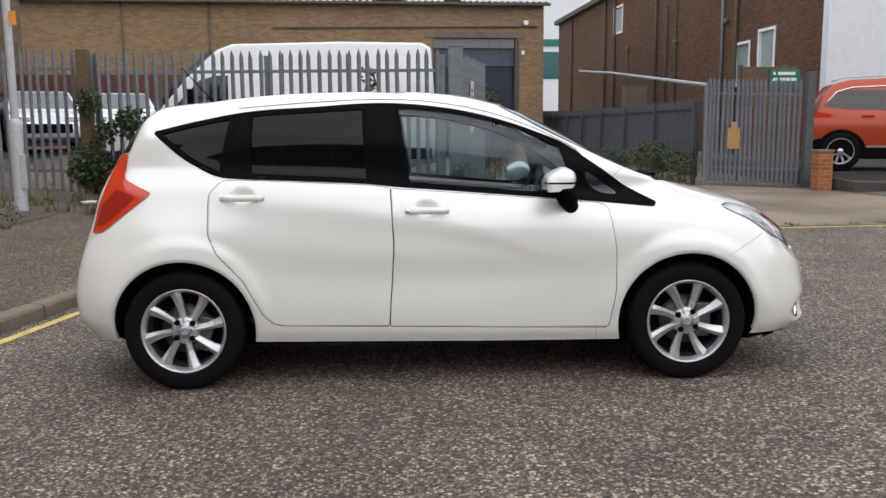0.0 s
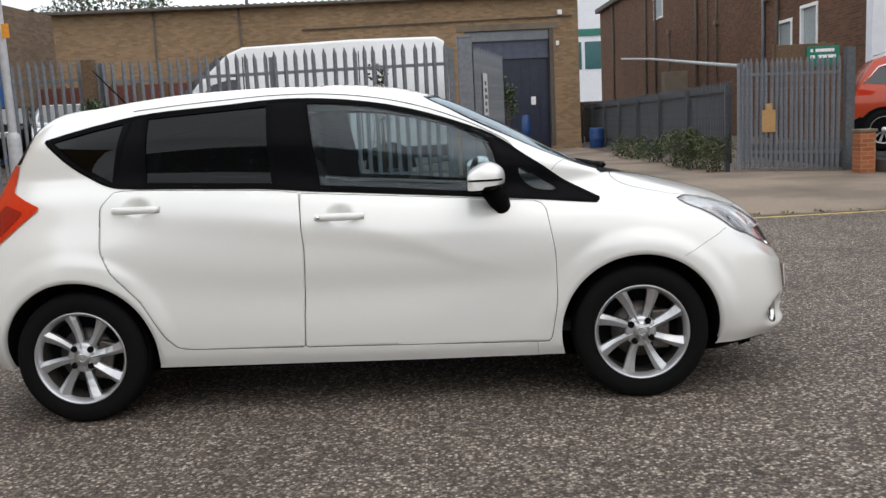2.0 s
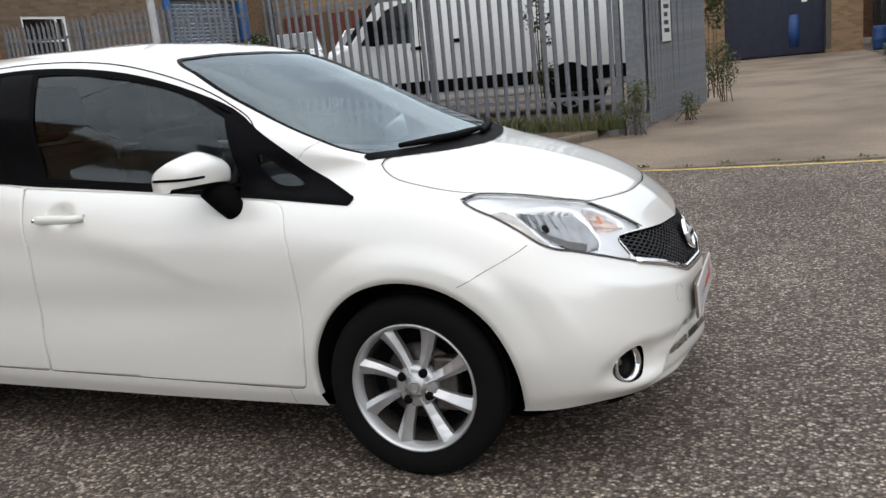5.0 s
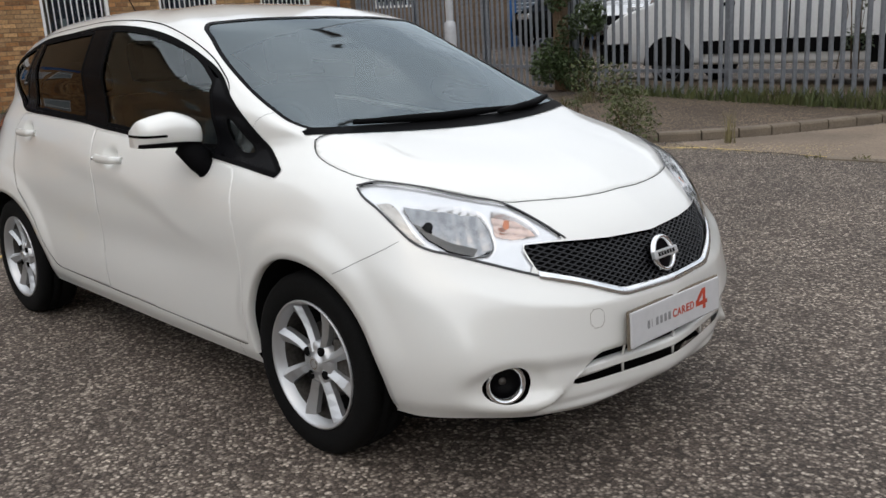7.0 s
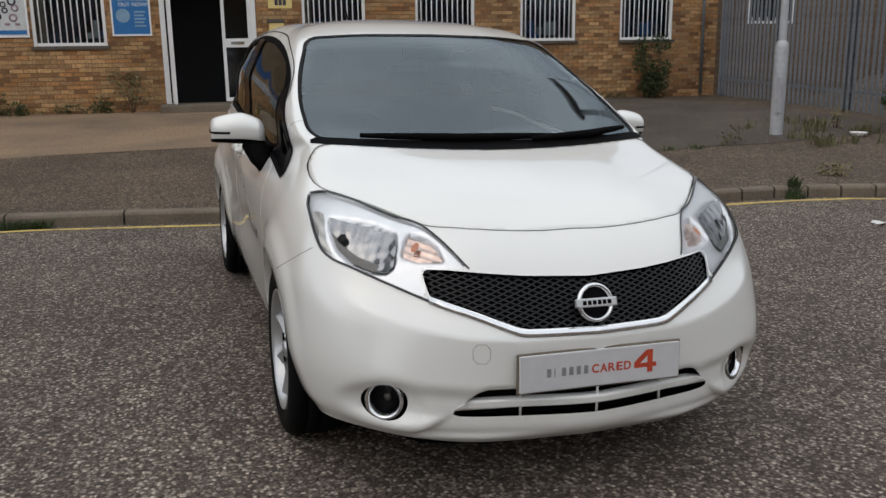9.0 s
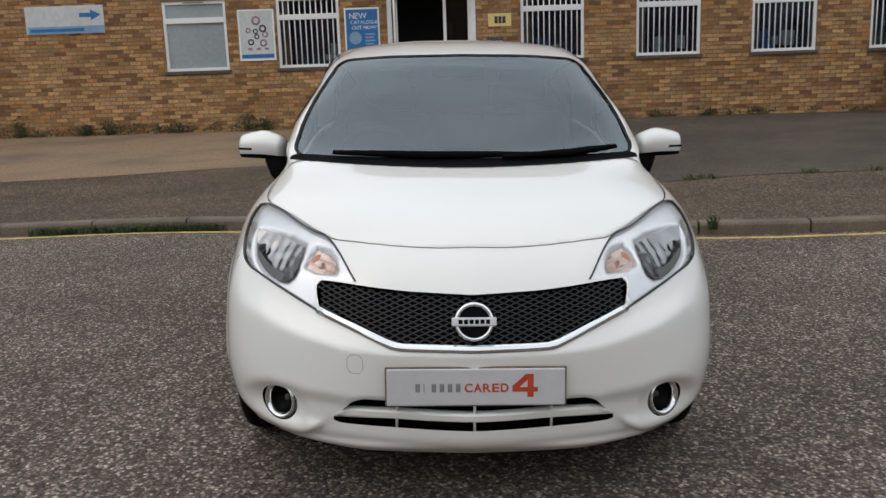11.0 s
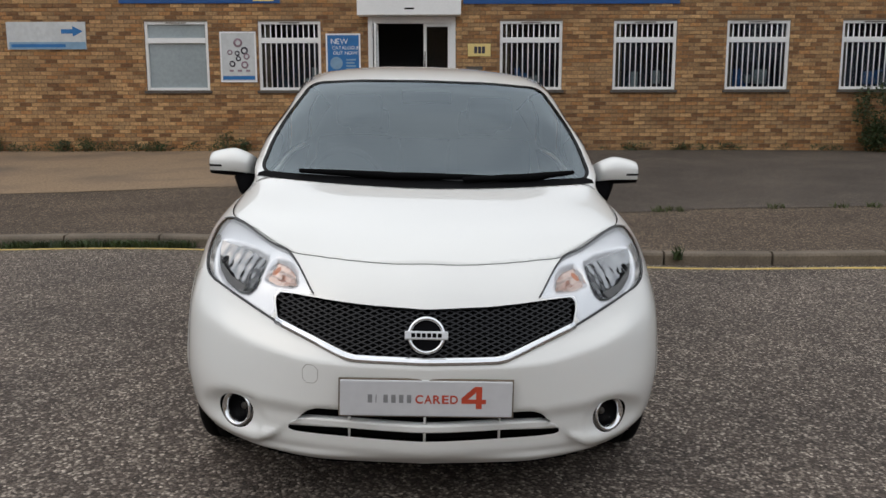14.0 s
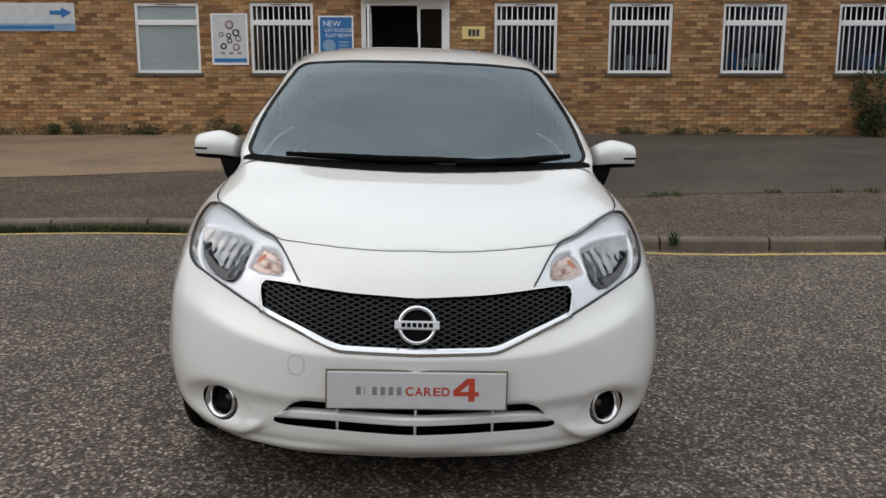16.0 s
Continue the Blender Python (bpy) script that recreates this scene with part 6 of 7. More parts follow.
for s in (-1, 1):
    fp, _ = on_skin("front", s * FOG_Y, FOG_Z, 0)
    fog = new("fog_lamp")
    fog.parent = car
    fog["label"] = "round fog lamp in a chrome ring"
    fog.location, fog.rotation_euler = fp + Vector((-0.006, 0, 0)), (0, radians(-4), s * radians(31))
    lathe("fog_ring", [(-0.010, 0.0435), (-0.006, 0.0445), (0.003, 0.050), (0.006, 0.056), (0.001, 0.060), (-0.03, 0.060)], CHROME, fog, 40, "x")
    lathe("fog_bowl", [(-0.045, 0.0), (-0.04, 0.03), (-0.015, 0.050)], GLOSS_BLACK, fog, 32, "x")
    lathe("fog_lens", [(-0.014, 0.0), (-0.015, 0.02), (-0.020, 0.042)], LENS, fog, 24, "x").visible_shadow = False
    lathe("fog_bulb", [(-0.030, 0.0), (-0.031, 0.009), (-0.036, 0.012)], STEEL_DARK, fog, 16, "x")

# black strip added as the shadow below the bumper; the car has no lip here
shadow_v = []
for y in [k * 0.06 for k in range(-8, 9)]:
    x = float(np.interp(abs(y), [0, .3, .5, .62], [1.97, 1.95, 1.88, 1.78]))
    shadow_v += [(x, y, 0.25), (x + 0.012, y, 0.170), (x - 0.05, y, 0.150)]
part("air_dam", shadow_v, [(3 * i + k, 3 * i + k + 1, 3 * i + k + 4, 3 * i + k + 3) for i in range(16) for k in range(2)], BLACK, car, "black strip standing in for the shadow under the bumper", True)

# show plate in place of a registration plate
plate = new("plate")
plate.parent = car
plate["label"] = "white dealer show plate with grey and red printing"
pp, _ = on_skin("front", 0, 0.455, 0.006)
plate.location, plate.rotation_euler = (pp.x, 0.003, 0.455), (0, radians(-3), 0)
PLATE_W = material("white_plate", (0.60, 0.60, 0.61), 0.25, vary=0.03)
GREY_INK = material("grey_ink", (0.24, 0.24, 0.245), 0.5)
RED_INK = material("red_ink", (0.50, 0.06, 0.025), 0.5)
box("plate_board", (-0.006, -0.26, -0.0555), (0.004, 0.26, 0.0555), PLATE_W, plate, 0.004)
box("plate_frame", (-0.012, -0.265, -0.0605), (-0.003, 0.265, 0.0605), KERB, plate, 0.003)
for k in range(6):
    box("grey_letter", (0.004, -0.176 + 0.0235 * k, -0.014), (0.0044, -0.176 + 0.0235 * k + (0.003 if k == 1 else 0.0135), 0.0115), GREY_INK, plate)
for k, ch in enumerate("CARED"):
    cu = bpy.data.curves.new("red_letter", 'FONT')
    cu.body, cu.size, cu.extrude, cu.offset = ch, 0.036, 0.0003, 0.0009
    ob = new("red_letter", cu)
    me = bpy.data.meshes.new_from_object(ob.evaluated_get(bpy.context.evaluated_depsgraph_get()))
    bpy.data.objects.remove(ob)
    me.materials.clear()
    me.materials.append(RED_INK)
    a, b = min(v.co.x for v in me.vertices), max(v.co.x for v in me.vertices)
    for v in me.vertices:
        v.co.x = (v.co.x - a) / (b - a) * (0.0205 if ch == "E" else 0.0235)
    o = new("red_letter", me)
    o.parent = plate
    o.matrix_basis = pose(0.0044, -0.033 + 0.0267 * k - (0.002 if ch == "D" else 0), -0.014, 90, 0, 90)
four = ((.150, -.030), (.168, -.030), (.168, -.014), (.180, -.014), (.180, 0), (.168, 0), (.168, .040), (.146, .040), (.106, .004), (.106, -.014), (.150, -.014), (.150, 0), (.126, 0), (.150, .022))
part("red_numeral", [(0.0046, y, z) for y, z in four], [(0, 1, 2, 10), (10, 2, 5, 11), (2, 3, 4, 5), (11, 5, 6, 13), (13, 6, 7), (13, 7, 8, 12), (8, 9, 10, 11, 12)], RED_INK, plate)

# tail lamps
def flank_outline(pts):
    return sharp(" ".join("%.3f,%.3f" % p for p in pts), 0.12)


LAMP = flank_outline([(-1.605, 1.19), (-1.615, 1.065), (-1.54, 1.030), (-1.448, .992), (-1.59, .885), (-1.700, .800), (-1.775, .785), (-1.755, .92), (-1.72, 1.03), (-1.665, 1.19)])
PANEL = flank_outline([(-1.645, 1.010), (-1.535, .972), (-1.615, .900), (-1.700, .830), (-1.750, .822), (-1.725, .93)])
EDGE = flank_outline([(-1.540, 1.385), (-1.600, 1.195), (-1.68, 1.195), (-1.64, 1.30), (-1.60, 1.385)])
DEEP_RED = material("deep_red_lens", (0.30, 0.012, 0.006), 0.12, coat=0.5, fine=60, vary=0.1)
pair("tail_lamp", patch("side", LAMP, 0.006, 0.015), TAIL_RED, car, "bright red tail lamp")
pair("tail_lamp_panel", patch("side", PANEL, 0.0085, 0.012), DEEP_RED, car, "deep red lamp panel")
pair("tailgate_glass_edge", patch("side", EDGE, 0.003, 0.012), GLOSS_BLACK, car, "black tailgate glass edge")


# mirrors
def mirror_geom():
    """The mirror's angular shell, from the arm outwards, as its white cap and its black tray."""
    side = rounded("0,0 0,.15 0,.40 0,.66 .22,.85 .50,1.0 .70,.97 .93,.80 1.0,.60 .99,.36 .95,.20 .86,.15 .78,.02 .5,0", 1)
    vs, n, k = [], 16, len(side)
    for i in range(n + 1):
        t = i / n
        y = -0.776 - 0.208 * (1 - (1 - t) ** 1.15)
        end = math.sqrt(max(0.02, 1 - max(0, (t - 0.90) / 0.10) ** 2)) * math.sqrt(max(0.3, 1 - max(0, (0.10 - t) / 0.10) ** 2))
        tall = 0.130 * (1 - 0.28 * max(0, (t - 0.3) / 0.7) ** 1.5) * (0.80 + 0.20 * end) * (1 - 0.24 * max(0, (0.42 - t) / 0.42) ** 1.4)
        deep = (0.172 - 0.052 * t * t) * (0.62 + 0.38 * end)
        for u, v in side:
            vs.append(Vector((0.535 + deep * u, y, 0.984 + tall * v + 0.010 * t)))
    fs = [(i * k + j, i * k + (j + 1) % k, (i + 1) * k + (j + 1) % k, (i + 1) * k + j) for i in range(n) for j in range(k)]
    fs += [tuple(range(k))[::-1], tuple(range(n * k, n * k + k))]
    low = [max(side[j % k][1] for j in f) < 0.20 for f in fs]
    return vs, [f for f, b in zip(fs, low) if not b], [f for f, b in zip(fs, low) if b]


mv, cap_f, tray_f = mirror_geom()
MIRROR_SKIN = BVHTree.FromPolygons(mv, cap_f + tray_f)
strip_v = []
for i in range(25):
    a = radians(188 + 6.2 * i)
    d = Vector((math.cos(a), math.sin(a), 0))
    for dz in (0.0045, -0.0045):
        p, nrm, _, _ = MIRROR_SKIN.ray_cast(Vector((0.62, -0.885, 1.036 + dz)) + d * 0.5, -d)
        if p:
            strip_v.append(p + d * 0.003)
strip_f = [(2 * i, 2 * i + 1, 2 * i + 3, 2 * i + 2) for i in range(len(strip_v) // 2 - 1)]
for s in (0, 1):
    mir = new("door_mirror")
    mir.parent = car
    mir["label"] = "white capped door mirror on a black arm"
    f = (lambda g: flip(*g)) if s else (lambda g: g)
    part("mirror_cap", *f((mv, cap_f)), PAINT, mir, "white mirror cap", True)
    part("mirror_tray", *f((mv, tray_f)), BLACK, mir, "black mirror underside", True)
    arm = tube_geom([(0.632, -0.825, 0.995), (0.654, -0.808, 0.965), (0.676, -0.790, 0.935), (0.684, -0.782, 0.912), (0.684, -0.74, 0.902)], [0.046, 0.048, 0.050, 0.042, 0.03], 14)
    part("mirror_arm", *f(arm), BLACK, mir, "black mirror arm", True)
    part("mirror_lamp", *f((strip_v, strip_f)), GLOSS_BLACK, mir, "dark strip lamp", True)

# wipers and aerial
for a in (((1.19, -0.50), (1.245, -0.12), (1.235, 0.26)), ((1.27, 0.14), (1.215, 0.40), (1.135, 0.59))):
    blade = [on_skin("top", x, y, 0.017)[0] for x, y in a]
    pts = [blade[0].lerp(blade[1], i / 6) for i in range(6)] + [blade[1].lerp(blade[2], i / 6) for i in range(7)]
    tube("wiper", pts, [0.009 + 0.007 * math.sin(math.pi * i / 12) for i in range(13)], BLACK, car, 6, label="black windscreen wiper")
tube("aerial", [(-1.28, 0, 1.475), (-1.36, 0, 1.56), (-1.47, 0, 1.68)], [0.006, 0.004, 0.003], BLACK, car, 6, label="short black roof aerial")

# cabin seen through the glass
under = [(x, y, 0.20) for x, y in ((1.95, -.5), (1.95, .5), (1.66, .72), (-1.58, .70), (-1.80, .4), (-1.80, -.4), (-1.58, -.70), (1.66, -.72))]
part("underbody", under, [tuple(range(8))], GAP, car, "dark underbody")
box("cabin_floor", (-1.5, -0.66, 0.30), (1.0, 0.66, 0.34), INTERIOR, car)
bm = bmesh.new()
box_bm(bm, (0.72, -0.62, 0.72), (1.12, 0.62, 1.0), 0.06)
box_bm(bm, (0.62, -0.60, 0.93), (0.95, -0.16, 1.03), 0.04)
part_bm("dashboard", bm, INTERIOR, car, "dark grey dashboard")
part("steering_wheel", *tube_geom([(0.52 + 0.06 * math.sin(a * math.pi / 12), -0.37 + 0.18 * math.cos(a * math.pi / 12), 0.94 + 0.175 * math.sin(a * math.pi / 12)) for a in range(24)], 0.015, 8, True), INTERIOR, car, "dark steering wheel", True)
box("steering_boss", (0.50, -0.44, 0.90), (0.60, -0.30, 0.98), INTERIOR, car, 0.02)
for y in (-0.37, 0.37):
    seat = new("seat")
    seat.parent = car
    seat["label"] = "dark cloth front seat"
    box("seat_base", (-0.35, y - 0.25, 0.42), (0.20, y + 0.25, 0.58), INTERIOR, seat, 0.05)
    box("seat_back", (-0.08, -0.24, 0), (0.06, 0.24, 0.60), INTERIOR, seat, 0.06, m=pose(-0.27, y, 0.56, 0, -14, 0))
    box("head_rest", (-0.05, -0.13, 0), (0.05, 0.13, 0.19), INTERIOR, seat, 0.05, m=pose(-0.41, y, 1.19, 0, -10, 0))
rear = new("seat")
rear.parent = car
rear["label"] = "dark cloth rear bench"
box("seat_base", (-1.05, -0.62, 0.42), (-0.60, 0.62, 0.58), INTERIOR, rear, 0.05)
box("seat_back", (-0.08, -0.62, 0), (0.06, 0.62, 0.58), INTERIOR, rear, 0.06, m=pose(-1.07, 0, 0.55, 0, -18, 0))
for y in (-0.36, 0.36):
    box("head_rest", (-0.05, -0.13, 0), (0.05, 0.13, 0.17), INTERIOR, rear, 0.05, m=pose(-1.25, y, 1.12, 0, -10, 0))
box("inner_mirror", (0.36, -0.12, 1.335), (0.39, 0.12, 1.395), BLACK, car, 0.012)


# ---- palisade fences and gates ----
def pale_mesh(h, w=0.066, mat=GALV):
    """One palisade pale: a ridged strip with a three-pronged top."""
    bm = bmesh.new()
    xs = (-w / 2, -w * 0.28, -w * 0.1, w * 0.1, w * 0.28, w / 2)
    ys = (0.012, 0.0, -0.014, -0.014, 0.0, 0.012)
    tops = (h - 0.09, h - 0.05, h - 0.005, h, h - 0.055, h - 0.09)
    rows = []
    for dy in (0.0, 0.004):
        rows.append(([bm.verts.new((x, y + dy, 0)) for x, y in zip(xs, ys)], [bm.verts.new((x, y + dy, z)) for x, y, z in zip(xs, ys, tops)]))
    for i in range(5):
        for r, f in ((rows[0], False), (rows[1], True)):
            q = [r[0][i], r[0][i + 1], r[1][i + 1], r[1][i]]
            bm.faces.new(q[::-1] if f else q)
        bm.faces.new((rows[0][1][i], rows[0][1][i + 1], rows[1][1][i + 1], rows[1][1][i]))
    for i in (0, 5):
        bm.faces.new((rows[0][0][i], rows[1][0][i], rows[1][1][i], rows[0][1][i]))
    me = bpy.data.meshes.new("pale")
    bm.to_mesh(me)
    bm.free()
    me.materials.append(mat)
    return me


PALES = {}


def palisade(name, label, p, q, base_p, base_q, height, pitch=0.152, category="fence", posts=True, mat=GALV, off=0.0):
    """A run of palisade from p to q (x, y), the base rising from base_p to base_q."""
    d = Vector((q[0] - p[0], q[1] - p[1], 0))
    m = Matrix.Translation((p[0], p[1], 0)) @ Matrix.Rotation(math.atan2(d.y, d.x), 4, 'Z')
    t = thing(name, m, label, category)
    key = (round(height, 2), mat.name)
    if key not in PALES:
        PALES[key] = pale_mesh(height - 0.05, mat=mat)
    n = int(d.length / pitch)
    rnd = random.Random(int(d.length * 100))
    for i in range(n):
        x = (i + 0.5) * d.length / n
        o = new("pale", PALES[key])
        o.parent = t
        o.matrix_basis = pose(x, -0.03 + off, base_p + (base_q - base_p) * x / d.length + 0.05 + rnd.uniform(-0.012, 0.012), 0, rnd.uniform(-0.5, 0.5), 0)
    for f in (0.16, 0.86):
        a, b = base_p + height * f, base_q + height * f
        vs = [(0, -0.012, a - 0.025), (0, -0.012, a + 0.025), (0, 0.03, a + 0.025), (0, 0.03, a + 0.018), (0, -0.005, a + 0.018), (0, -0.005, a - 0.025)]
        vs += [(d.length, y, z + b - a) for _, y, z in vs]
        fs = [(i, (i + 1) % 6, 6 + (i + 1) % 6, 6 + i) for i in range(6)] + [tuple(range(6))[::-1], tuple(range(6, 12))]
        part("rail", vs, fs, mat, t)
    if posts:
        k = max(1, round(d.length / 2.75))
        for i in range(k + 1):
            x = d.length * i / k
            zb = base_p + (base_q - base_p) * x / d.length
            bm = bmesh.new()
            box_bm(bm, (x - 0.04, 0.02, zb - 0.3), (x + 0.04, 0.028, zb + height - 0.08))
            box_bm(bm, (x - 0.004, 0.028, zb - 0.3), (x + 0.004, 0.10, zb + height - 0.08))
            box_bm(bm, (x - 0.04, 0.10, zb - 0.3), (x + 0.04, 0.108, zb + height - 0.08))
            part_bm("post", bm, mat, t)
    return t


F_A, F_B, F_C = (-11.55, 10.9), (-4.78, 9.45), (0.78, 8.72)
palisade("palisade_gate", "tall grey steel palisade gates closing the side yard", F_A, F_B, 0.36, 0.24, 2.35, 0.150, "gate")
palisade("palisade_fence", "grey galvanised palisade fence before the parked van", F_B, F_C, 0.20, 0.18, 2.33)
gp = thing("gate_post", Matrix.Translation((0.98, 8.78, 0.1)), "square dark steel gate post", "gate post")
box("post_body", (-0.09, -0.09, -0.2), (0.13, 0.09, 2.45), GALV, gp, 0.01)
box("post_cap", (-0.10, -0.10, 2.45), (0.14, 0.10, 2.48), GALV, gp, 0.005)
# open leaf folded back along the drive, sheeted with close-set pales
og = palisade("palisade_gate", "open sheeted steel gate leaf with a white notice", (1.12, 9.0), (1.78, 11.6), 0.08, 0.10, 2.36, 0.128, "gate", posts=False)
GREY_SHEET = material("grey_sheet_steel", (0.06, 0.068, 0.078), 0.5, 0.3, fine=12, coarse=1.5, vary=0.12, stain=0.3)
box("gate_sheet", (0.02, 0.0, 0.30), (2.66, 0.02, 2.38), GREY_SHEET, og, 0.004)
box("notice", (0.56, -0.062, 1.20), (0.92, -0.052, 2.06), SIGN_WHITE, og)
for i in range(6):
    box("printing", (0.64, -0.065, 1.32 + 0.11 * i), (0.85 - 0.03 * (i % 3), -0.061, 1.38 + 0.11 * i), INK, og)
timber = thing("timber_post", Matrix.Translation((-4.90, 9.30, 0.1)), "weathered brown timber post in the fence line", "post")
box("post_body", (-0.09, -0.09, -0.2), (0.09, 0.09, 2.46), BARK, timber, 0.015)

g2 = palisade("palisade_gate", "open grey palisade gate with a tan plate wired to it", (6.34, 12.05), (8.02, 11.45), 0.10, 0.05, 2.10, 0.086, "gate", posts=False)
box("gate_stile", (-0.03, -0.05, 0.08), (0.03, 0.03, 2.12), GALV, g2, 0.005)
TAN = material("tan_plate", (0.42, 0.25, 0.10), 0.6, vary=0.15)
bm = bmesh.new()
box_bm(bm, (0.42, -0.075, 0.80), (0.66, -0.06, 1.22), 0.03)
box_bm(bm, (0.48, -0.075, 1.19), (0.60, -0.06, 1.34), 0.03)
part_bm("plate", bm, TAN, g2, "tan plate")
gp = thing("gate_post", Matrix.Translation((8.16, 11.42, 0.15)), "tall square grey steel gate post", "gate post")
box("post_body", (-0.08, -0.07, -0.2), (0.08, 0.07, 2.14), GALV_DARK, gp, 0.01)
palisade("palisade_fence", "long grey palisade fence beside the driveway", (6.30, 12.4), (7.05, 33.0), 0.16, 0.06, 1.66, 0.118, mat=GALV_DARK)
t = thing("green_sign", Matrix.Translation((0, 12.6, 0)), "green sign board with white lettering on a timber panel", "sign")
box("timber_panel", (7.3, 0.03, 1.6), (8.45, 0.08, 2.46), BARK, t, 0.01)
box("panel", (7.88, 0.0, 2.02), (8.52, 0.03, 2.40), material("sign_green", (0.0, 0.16, 0.10), 0.45, vary=0.06), t, 0.004)
for i, (a, b) in enumerate(((7.95, 8.0), (8.05, 8.42), (7.95, 8.04), (8.1, 8.45))):
    box("printing", (a, -0.004, 2.29 - 0.1 * (i // 2) * 1.2), (b, 0.001, 2.35 - 0.1 * (i // 2) * 1.2), WHITE_INK, t)
for x in (7.3, 8.25):
    box("sign_post", (x - 0.04, 0.08, 0.1), (x + 0.04, 0.16, 2.5), BARK, t)

# neighbouring raised forecourt and its brick pier
t = thing("raised_forecourt", Matrix(), "raised tarmac forecourt edged with kerbs", "forecourt", kind="structure")
DARK_TAR = asphalt_material("dark_tarmac", (0.035, 0.034, 0.034), (0.12, 0.115, 0.11), 90)
FORE_KERB = material("dark_kerb", (0.085, 0.075, 0.062), 0.9, fine=50, coarse=3, vary=0.25, bump=0.3, stain=0.5)
front = [(8.30, 10.75, 0.27), (8.42, 10.15, 0.24), (8.9, 9.55, 0.25), (9.9, 8.9, 0.27), (12, 8.6, 0.27), (40, 8.4, 0.27)]
vs = [p for x, y, z in front for p in ((x, y, z), (x, 11.0, 0.365), (x, 16.9, 0.365))]
part("slab_top", vs, [(3 * i + k, 3 * i + 3 + k, 3 * i + 4 + k, 3 * i + 1 + k) for i in range(5) for k in range(2)], DARK_TAR, t)
vs = [p for x, y, z in front for p in ((x - 0.03, y - 0.10, -0.1), (x - 0.03, y - 0.10, z), (x - 0.02, y - 0.08, z + 0.015), (x + 0.03, y + 0.03, z + 0.015))]
part("slab_kerb", vs, [(4 * i + k, 4 * i + 4 + k, 4 * i + 5 + k, 4 * i + 1 + k) for i in range(5) for k in range(3)], FORE_KERB, t)
part("slab_side", [(8.30, 10.65, -0.1), (8.30, 10.65, 0.27), (8.30, 11.0, 0.365), (8.30, 16.9, 0.365), (8.30, 16.9, -0.1)], [(0, 1, 2, 3, 4)], FORE_KERB, t)

t = thing("brick_pier", Matrix.Translation((8.06, 10.62, 0.12)), "low orange-red brick pier beside the gate", "pier")
RED_BRICK = brick_texture("pier_red_brick", (0.42, 0.13, 0.045), (0.34, 0.22, 0.14))
box("pier_body", (-0.14, -0.14, -0.2), (0.14, 0.14, 0.64), RED_BRICK, t, 0.01)
box("pier_cap", (-0.16, -0.16, 0.64), (0.16, 0.16, 0.69), KERB, t, 0.01)

# lamp column
pz = pave_z(-5.03, 6.82)
t = thing("lamp_column", Matrix.Translation((-5.03, 6.82, pz)), "pale grey steel lamp column with a wider base", "lamp post")
PALE = material("pale_grey_steel", (0.50, 0.51, 0.53), 0.5, 0.2, fine=14, coarse=3, vary=0.1, stain=0.25)
lathe("column_base", [(-0.2, 0.085), (1.12, 0.085), (1.19, 0.078), (1.22, 0.055)], PALE, t, 20, "z")
lathe("column_shaft", [(1.2, 0.052), (4.0, 0.048), (8.0, 0.04), (8.0, 0.0)], PALE, t, 16, "z")
box("column_door", (0.05, -0.09, 0.3), (0.12, -0.03, 0.75), PALE, t, 0.01)
box("band_plate", (0.045, -0.075, 2.42), (0.135, -0.06, 2.60), material("amber_plate", (0.75, 0.30, 0.03), 0.5), t)
box("lamp_head", (-0.1, -0.1, 7.95), (0.75, 0.1, 8.1), PALE, t, 0.03)


# ---- other vehicles ----
def shell_of(name, outline, width, mat, parent, label="", bevel=0.05):
    """A body drawn from the side (x, z) and given its half width at each height by (z, half width) pairs."""
    bm = bmesh.new()
    a = [bm.verts.new((x, -1, z)) for x, z in outline]
    b = [bm.verts.new((x, 1, z)) for x, z in outline]
    n = len(outline)
    fa, fb = bm.faces.new(a), bm.faces.new(b[::-1])
    for i in range(n):
        bm.faces.new((a[i], b[i], b[(i + 1) % n], a[(i + 1) % n])[::-1])
    zs, ws = zip(*width)
    # slice so that the flank can bend
    for z in sorted(zs)[1:-1]:
        bmesh.ops.bisect_plane(bm, geom=bm.verts[:] + bm.edges[:] + bm.faces[:], plane_co=(0, 0, z), plane_no=(0, 0, 1))
    for v in bm.verts:
        v.co.y *= float(np.interp(v.co.z, zs, ws))
    bmesh.ops.recalc_face_normals(bm, faces=bm.faces)
    es = [e for e in bm.edges if len(e.link_faces) == 2 and e.calc_face_angle() > 0.5]
    bmesh.ops.bevel(bm, geom=es, offset=bevel, segments=3, affect='EDGES', profile=0.6, clamp_overlap=True)
    return part_bm(name, bm, mat, parent, label, True)


def plate_on(name, pts, y, mat, parent, label="", lean=0.0, z0=0.0):
    """A flat panel let onto a flank: points (x, z), its face leaning inwards with height."""
    f = [(x, y + lean * (z - z0), z) for x, z in pts]
    b = [(x, yy + 0.02 * (1 if y < 0 else -1), z) for x, yy, z in f]
    n = len(pts)
    return part(name, f + b, [tuple(range(n)), tuple(range(2 * n - 1, n - 1, -1))] + [(i, n + i, n + (i + 1) % n, (i + 1) % n) for i in range(n)], mat, parent, label)


